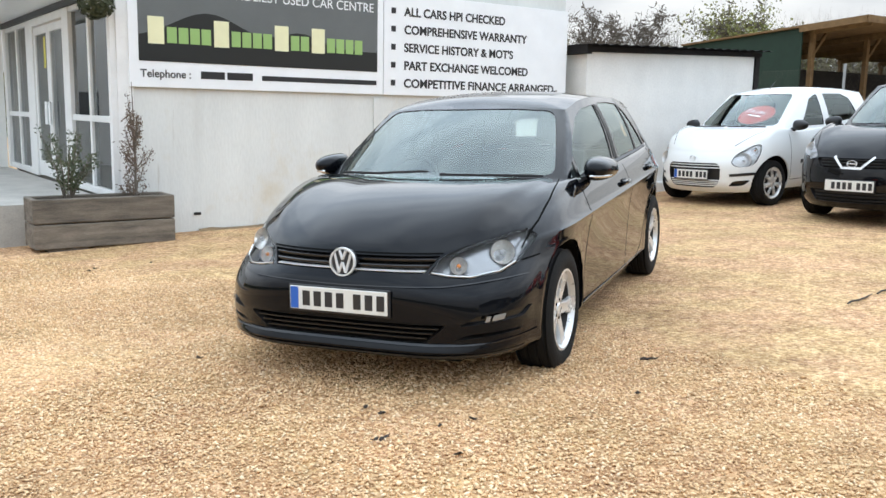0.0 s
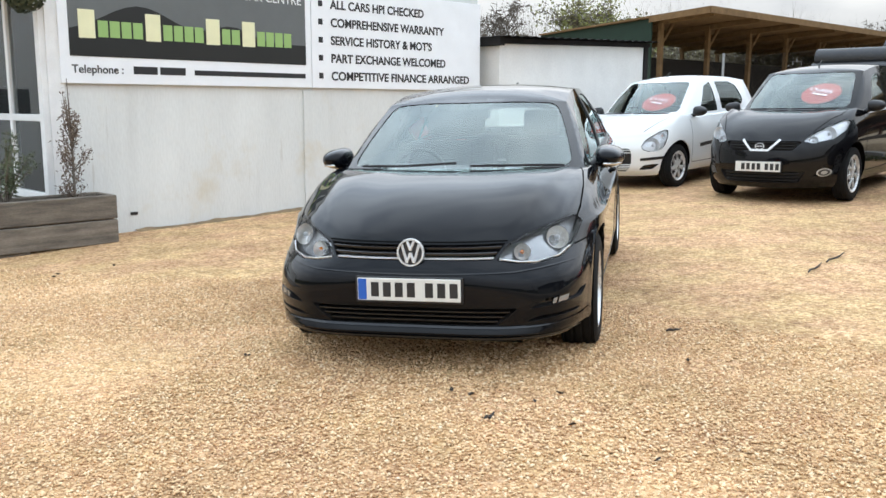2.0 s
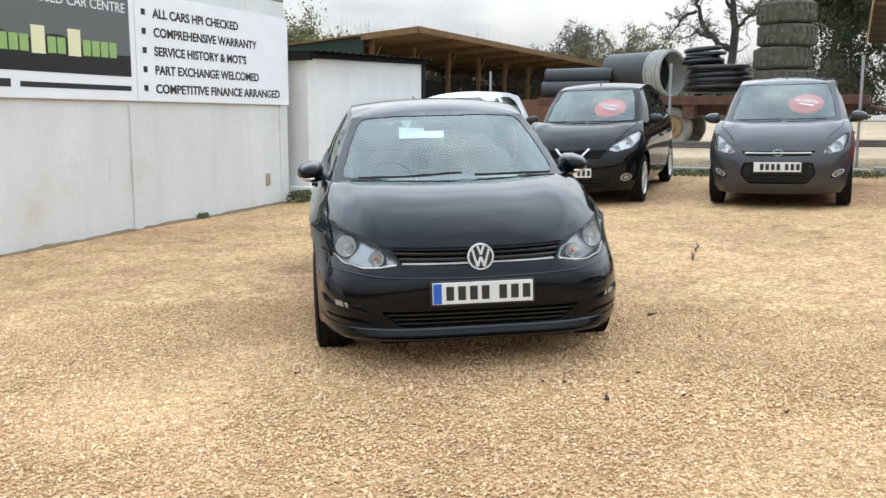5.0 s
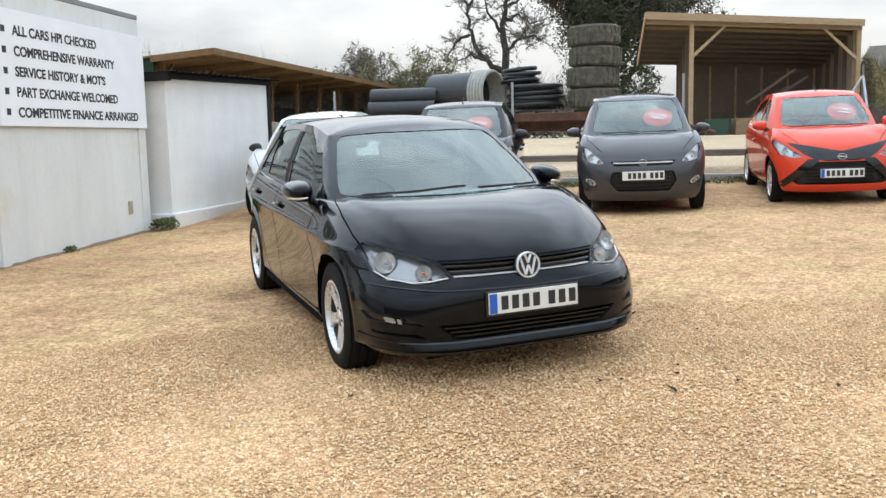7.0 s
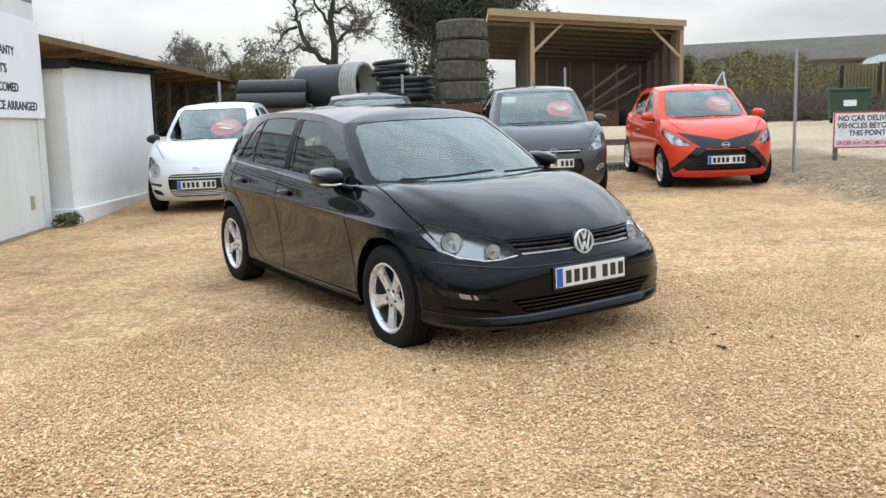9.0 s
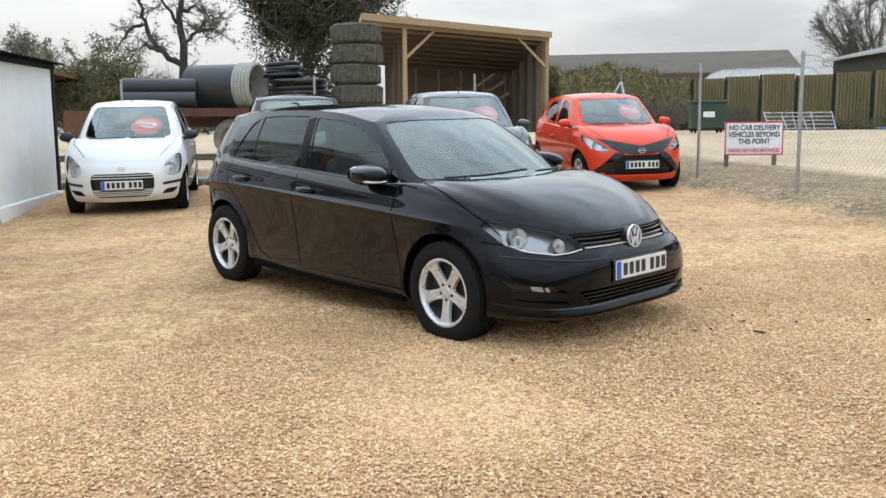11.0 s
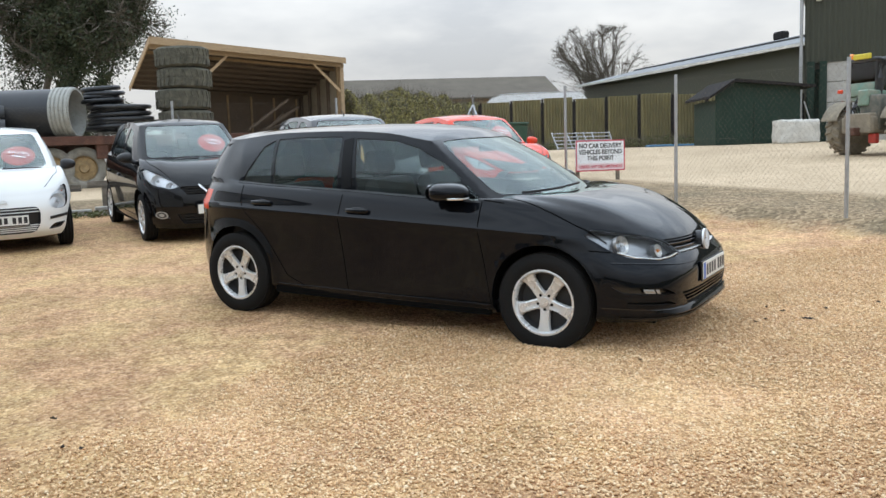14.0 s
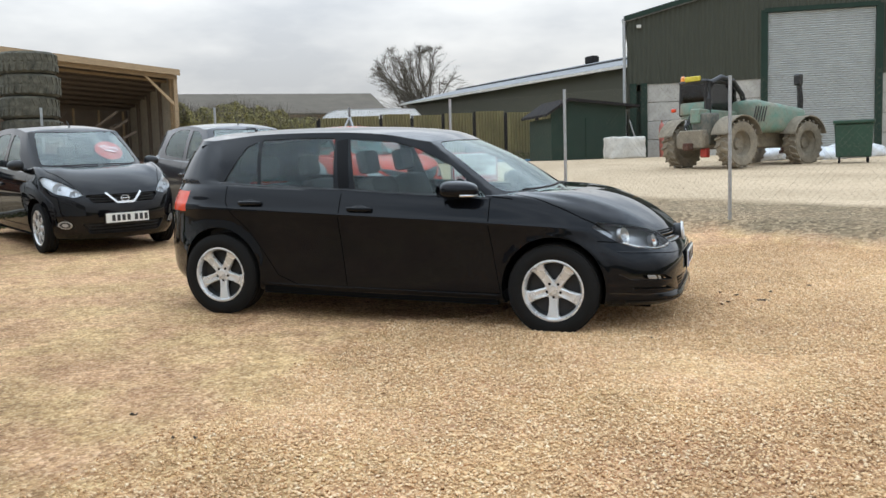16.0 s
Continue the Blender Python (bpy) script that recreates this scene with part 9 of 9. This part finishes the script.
        tagged(part("plastic_bag", b, M_POLY, smooth=60, m=Matrix.Translation((x, y, land(x, y) + 0.13))), "crumpled white plastic bag in a heap", "bag", "heap of plastic bags")
    x, y = 30.6, -5.6
    tagged(part("gas_cylinder", moved(lathe([(0, 0), (0.11, 0), (0.13, 0.05), (0.13, 1.35), (0.08, 1.52), (0.03, 1.56), (0.03, 1.68), (0, 1.68)], 20, "z"), pose(0, 0, 0, 0, 5, 0)), surf("pinkish_red_paint", (0.42, 0.13, 0.10), 0.5), smooth=40, m=Matrix.Translation((x, y, 1.06))), "faded red gas cylinder against the wall", "cylinder")
    s = thing("tip_skip", "rusty orange open tipper body beyond the trailer", "skip", Matrix.Translation((15.2, 24.6, land(15.2, 24.6))) @ pose(0, 0, 0, 0, 0, -50) @ Matrix.Diagonal((0.62, 0.62, 0.75, 1)))
    part("tub", joined([box(-1.2, 1.2, -0.9, -0.84, 0.5, 1.6), box(-1.2, 1.2, 0.84, 0.9, 0.5, 1.6), box(-1.2, -1.14, -0.84, 0.84, 0.5, 1.6), box(1.14, 1.2, -0.84, 0.84, 0.5, 1.9), box(-1.2, 1.2, -0.9, 0.9, 0.4, 0.5)]), surf("orange_rust_paint", (0.15, 0.065, 0.035), 0.8, var=0.4), s)
    part("skid", box(-1.1, 1.1, -0.7, -0.6, 0, 0.4), M_RUST, s)
    part("skid", box(-1.1, 1.1, 0.6, 0.7, 0, 0.4), M_RUST, s)
    # old tyres in the gap between cabin and shed
    for k in range(2):
        tagged(part("old_tyre", moved(tyre_bm(0.30, 0.19, 0.19), pose(0, 0, 0, 0, 0, 0)), M_RUBBER, smooth=50, m=CABIN_M @ pose(6.25, 0.55, 0.34 + 0.60 * k, 0, 0, 60)), "worn black car tyre leaning in the gap beside the cabin", "tyre", "tyres beside the cabin")


yard_things()


def telehandler():
    z0 = land(17.2, -2.65)
    m = Matrix.Translation((17.2, -2.65, z0)) @ pose(0, 0, 0, 0, 0, -61)      # x forward from the rear axle, y left
    t = thing("telehandler", "dusty green telehandler with muddy tyres and a raised rear boom", "tractor", m)
    def wheel(x, y):
        w = part("wheel", moved(lathe([(0, 0.02), (0.12, 0.05), (0.16, -0.02), (0.30, 0.0), (0.34, 0.12), (0.36, 0.14), (0.36, -0.16), (0, -0.16)], 32), pose(x, y, 0.64) @ pose(0, 0, 0, 0, 0, 0 if y > 0 else 180)), M_MUD, t, smooth=40)
        part("tyre", moved(lathe([(0.35, -0.17), (0.46, -0.22), (0.58, -0.21), (0.605, -0.15), (0.61, 0.15), (0.58, 0.21), (0.46, 0.22), (0.35, 0.17)], 40), pose(x, y, 0.64)), M_MUD, w, smooth=40)
        for j in range(20):
            for sd in (1, -1):
                b = box(0.59, 0.645, 0.0, 0.21, -0.035, 0.035, 0.008)
                for v in b.verts:
                    v.co.y *= sd
                    v.co.z += abs(v.co.y) * 0.35
                part("lug", moved(b, pose(x, y, 0.64) @ pose(0, 0, 0, 0, 18 * j + (9 if sd < 0 else 0), 0)), M_MUD, w)
    for x in (0.0, 2.85):
        for y in (0.95, -0.95):
            wheel(x, y)
            arch = bmesh.new()
            prev = None
            for i in range(13):
                a = radians(20 + 140 * i / 12)
                p = (x + 0.76 * math.cos(a), 0.64 + 0.74 * math.sin(a))
                cur = [arch.verts.new((p[0], y - 0.27, p[1])), arch.verts.new((p[0], y + 0.27, p[1])), arch.verts.new((p[0] * 1.0, y + 0.27, p[1] + 0.03)), arch.verts.new((p[0], y - 0.27, p[1] + 0.03))]
                if prev:
                    for k in range(4):
                        arch.faces.new((prev[k], prev[(k + 1) % 4], cur[(k + 1) % 4], cur[k]))
                prev = cur
            part("mudguard", arch, M_MUD, t, smooth=40)
    part("chassis", box(-0.75, 3.5, -0.42, 0.42, 0.55, 1.05, 0.03), M_MUD, t)
    part("axle", box(-0.12, 0.12, -0.75, 0.75, 0.52, 0.76, 0.04), M_MUD, t)
    part("axle", box(2.73, 2.97, -0.75, 0.75, 0.52, 0.76, 0.04), M_MUD, t)
    hood = box(0.95, 3.20, -0.86, 0.10, 0.95, 1.86, 0.16, 3)
    for v in hood.verts:
        if v.co.z > 1.4:
            v.co.z -= 0.14 * max(0, v.co.x - 1.5)
    part("engine_cover", hood, M_TELEGREEN, t, smooth=50)
    for k in range(5):
        part("vent", moved(box(-0.02, 0.02, -0.005, 0.005, -0.22, 0.22), pose(0.85 + 0.11 * k, -0.868, 1.45, 0, 18, 0)), M_TRIM, t)
    cab = box(-0.12, 1.30, -0.02, 0.95, 0.95, 1.52, 0.07, 2)
    part("cab_base", cab, M_TELEGREEN, t, smooth=50)
    part("rear_panel", moved(box(-0.05, 0.03, 0.04, 0.90, 0.0, 0.34, 0.02, 2), pose(-0.12, 0, 1.50, 0, 6, 0)), M_TELEGREEN, t, smooth=50)
    roof = box(-0.16, 1.18, -0.04, 0.97, 2.34, 2.46, 0.06, 3)
    for v in roof.verts:
        v.co.z -= 0.05 * (v.co.x / 1.2) ** 2
    part("cab_roof", roof, M_TRIM, t, smooth=50)
    for x, y in ((-0.10, 0.02), (-0.10, 0.92), (1.10, 0.02), (1.10, 0.92)):
        part("cab_pillar", tube([(x + (0.15 if x > 0.5 else 0), y, 1.48), (x, y, 2.0), (x + 0.02, y, 2.37)], 0.045, 8), M_TRIM, t, smooth=60)
    for b in ((-0.11, -0.10, 0.06, 0.88, 1.84, 2.34), (-0.06, 1.10, 0.925, 0.932, 1.54, 2.34), (-0.06, 1.10, -0.005, 0.002, 1.54, 2.34), (1.14, 1.15, 0.06, 0.88, 1.54, 2.34)):
        part("cab_window", box(*b), M_CABGLASS, t)
    part("seat", joined([box(0.25, 0.70, 0.25, 0.68, 1.35, 1.52, 0.05, 2), box(0.22, 0.34, 0.27, 0.66, 1.50, 2.0, 0.05, 2)]), M_TRIM, t, smooth=50)
    part("steering_wheel", moved(tube([(0, 0.18 * math.cos(a), 0.18 * math.sin(a)) for a in (2 * math.pi * k / 16 for k in range(17))], 0.018, 6), pose(0.86, 0.47, 1.78, 0, -55, 0)), M_TRIM, t, smooth=60)
    # black arch over the boom side of the cab
    arch = bmesh.new()
    add_tube(arch, [(-0.14, -0.10, 1.0), (-0.16, -0.12, 1.9), (-0.04, -0.12, 2.34), (0.35, -0.12, 2.50), (0.85, -0.12, 2.40), (1.22, -0.13, 2.05), (1.40, -0.14, 1.60)], [0.09, 0.085, 0.085, 0.08, 0.08, 0.075, 0.07], 10)
    part("cab_arch", arch, M_TRIM, t, smooth=60)
    part("light_bar", box(-0.20, -0.12, 0.16, 0.70, 2.42, 2.56, 0.02), surf("yellow_plate", (0.62, 0.5, 0.04), 0.5, bump=0), t)
    # rear of the machine: dark valve block, rams and hoses between the wheels
    part("valve_block", box(-0.55, -0.12, -0.50, 0.12, 0.62, 1.50, 0.06, 2), M_TELEDARK, t, smooth=50)
    part("counterweight", box(-0.72, -0.20, -0.46, 0.55, 0.55, 0.98, 0.07, 2), M_MUD, t, smooth=50)
    for k in range(2):
        y = 0.25 + 0.28 * k
        part("ram", tube([(-0.34, y, 0.62), (-0.30, y, 1.35)], 0.045, 10), M_GALV, t, smooth=60)
        part("ram_sleeve", tube([(-0.35, y, 0.60), (-0.325, y, 1.0)], 0.065, 10), M_TELEDARK, t, smooth=60)
    for k in range(5):
        y = 0.10 + 0.07 * k
        part("hose", tube([(-0.30, y, 1.50), (-0.52, y + 0.03, 1.30 - 0.05 * k), (-0.50, y - 0.06, 0.95), (-0.30, y, 0.75)], 0.018, 6), M_TRIM, t, smooth=60)
    part("tail_light", box(-0.30, -0.22, 0.96, 1.12, 1.60, 1.70, 0.02), M_REDLAMP, t)
    part("mirror_arm", tube([(0.9, 0.95, 1.9), (1.0, 1.22, 1.95)], 0.02, 6), M_TRIM, t)
    part("mirror", box(0.96, 1.02, 1.14, 1.32, 1.78, 2.12, 0.03), M_TRIM, t)
    part("red_can", box(-0.62, -0.44, -0.44, -0.22, 0.30, 0.55, 0.03), surf("red_hose_drum", (0.45, 0.04, 0.025), 0.6), t)
    part("boom", moved(box(-0.3, 3.9, -0.17, 0.17, -0.20, 0.20, 0.03), pose(-0.3, -0.02, 1.42, 0, 3, 0)), M_TELEGREEN, t)
    part("boom_tip", moved(box(3.6, 4.3, -0.12, 0.12, -0.5, 0.16, 0.03), pose(-0.3, -0.02, 1.42, 0, 4, 0)), M_TRIM, t)
    part("carriage", joined([box(3.95, 4.10, -0.65, 0.65, 0.35, 0.45), box(3.95, 4.10, -0.65, 0.65, 1.1, 1.2), box(3.95, 4.05, -0.6, -0.5, 0.35, 1.2), box(3.95, 4.05, 0.5, 0.6, 0.35, 1.2)]), M_RUST, t)
    part("hydraulic_arm", tube([(3.3, -0.5, 1.2), (3.2, -0.62, 1.9), (3.12, -0.6, 2.5)], [0.10, 0.08, 0.07], 8), M_TRIM, t)
    part("work_lamp", box(3.0, 3.2, -0.72, -0.5, 2.30, 2.62, 0.04), M_TRIM, t)
    part("beacon", moved(lathe([(0, 0), (0.07, 0), (0.065, 0.12), (0.03, 0.15), (0, 0.15)], 16, "z"), pose(-0.06, 0.86, 2.45)), M_AMBER, t, smooth=40)
    part("cab_side", box(0.0, 1.10, -0.10, -0.06, 0.95, 1.56, 0.02), M_TELEGREEN, t)
    part("lamp_mast", tube([(3.3, -0.5, 1.5), (3.28, -0.5, 2.3)], 0.05, 8), M_TRIM, t)
    part("hitch", box(-0.95, -0.70, -0.1, 0.1, 0.5, 0.7, 0.02), M_RUST, t)


telehandler()


# ---- loose shingle ----
def shingle():
    """Pebbles lying on the lot round the black car, one joined mesh; they thin out towards the edges."""
    rng = np.random.default_rng(5)
    n = 200000
    a = np.radians(rng.uniform(-205, -52, n))
    r = np.sqrt(rng.uniform(0.8 ** 2, 5.3 ** 2, n))
    keep = rng.uniform(0, 1, n) < np.clip((5.3 - r) / 0.9, 0, 1) * np.clip((np.degrees(a) + 205) / 12, 0, 1) * np.clip((-52 - np.degrees(a)) / 12, 0, 1)
    a, r = a[keep], r[keep]
    n = len(a)
    x, y = 0.4 + r * np.cos(a), 6.0 + r * np.sin(a)
    size = rng.gamma(9.0, 0.00074, n).clip(0.0035, 0.014)
    base = np.array([(1, 0, 0), (0, 1, 0), (-1, 0, 0), (0, -1, 0), (0, 0, 1), (0, 0, -1)], float)
    v = base[None] * (0.75 + 0.5 * rng.random((n, 6, 1)))
    v = v * np.stack([size * rng.uniform(0.9, 1.5, n), size * rng.uniform(0.7, 1.0, n), size * rng.uniform(0.45, 0.75, n)], 1)[:, None]
    th, tl = rng.uniform(0, 6.283, n), rng.normal(0, 0.35, n)
    c, s = np.cos(tl)[:, None], np.sin(tl)[:, None]
    v = np.stack([v[..., 0] * c + v[..., 2] * s, v[..., 1], -v[..., 0] * s + v[..., 2] * c], -1)
    c, s = np.cos(th)[:, None], np.sin(th)[:, None]
    v = np.stack([v[..., 0] * c - v[..., 1] * s, v[..., 0] * s + v[..., 1] * c, v[..., 2]], -1)
    v += np.stack([x, y, SLOPE * x - 0.036 * np.exp(-((x + 0.75) ** 2 + (y - 4.9) ** 2) / 9.0) + 0.004 + size * 0.35 * rng.random(n)], 1)[:, None]
    tri = np.array([(0, 1, 4), (1, 2, 4), (2, 3, 4), (3, 0, 4), (1, 0, 5), (2, 1, 5), (3, 2, 5), (0, 3, 5)])
    f = (tri[None] + 6 * np.arange(n)[:, None, None]).reshape(-1)
    me = bpy.data.meshes.new("shingle")
    me.vertices.add(6 * n)
    me.vertices.foreach_set("co", v.reshape(-1))
    me.loops.add(len(f))
    me.loops.foreach_set("vertex_index", f)
    me.polygons.add(8 * n)
    me.polygons.foreach_set("loop_start", np.arange(0, 24 * n, 3))
    me.update(calc_edges=True)
    me.materials.append(M_PEBBLE)
    tagged(new("shingle", me), "loose honey-coloured shingle pebbles spread over the lot", "gravel", kind="stuff")


shingle()


def litter():
    """Twigs and dead leaves on the shingle."""
    rng = random.Random(9)
    for x, y, L, yaw in ((3.2, 6.15, 0.55, 42), (2.82, 5.83, 0.45, 45), (1.09, 4.49, 0.10, 10), (-0.22, 3.4, 0.07, 60)):
        pts = [(L * (k / 5 - 0.5), 0.02 * math.sin(k * 1.7) * L, 0.012 + 0.004 * (k % 2)) for k in range(6)]
        tagged(part("twig", tube(pts, [0.006, 0.008, 0.007, 0.006, 0.005, 0.003], 5), M_BARKDARK, m=Matrix.Translation((x, y, SLOPE * x + hollow(x, y))) @ pose(0, 0, 0, 0, 0, yaw)), "small dark twig lying on the gravel", "twig", "twigs on the gravel")
    for x, y in ((0.0, 3.51), (-0.25, 3.68), (0.07, 3.2), (0.26, 2.78), (-2.55, 7.55), (-2.94, 7.17), (-0.33, 3.76), (0.14, 3.59), (-0.26, 3.36), (-2.93, 7.27), (-1.3, 4.6), (0.9, 3.9)):
        b = bmesh.new()
        k = 7
        ring = []
        for i in range(k):
            a = 2 * math.pi * i / k
            rr = 0.021 * (0.6 + 0.5 * abs(math.cos(a))) * rng.uniform(0.8, 1.2)
            ring.append(b.verts.new((rr * math.cos(a), rr * 0.6 * math.sin(a), 0.016 + rng.uniform(0, 0.014))))
        c = b.verts.new((0, 0, 0.014))
        for i in range(k):
            b.faces.new((c, ring[i], ring[(i + 1) % k]))
        tagged(part("dead_leaf", b, M_SOIL, m=Matrix.Translation((x, y, SLOPE * x + hollow(x, y))) @ pose(0, 0, 0, 0, 0, rng.uniform(0, 360))), "curled brown dead leaf on the gravel", "leaf", "dead leaves on the gravel")


litter()
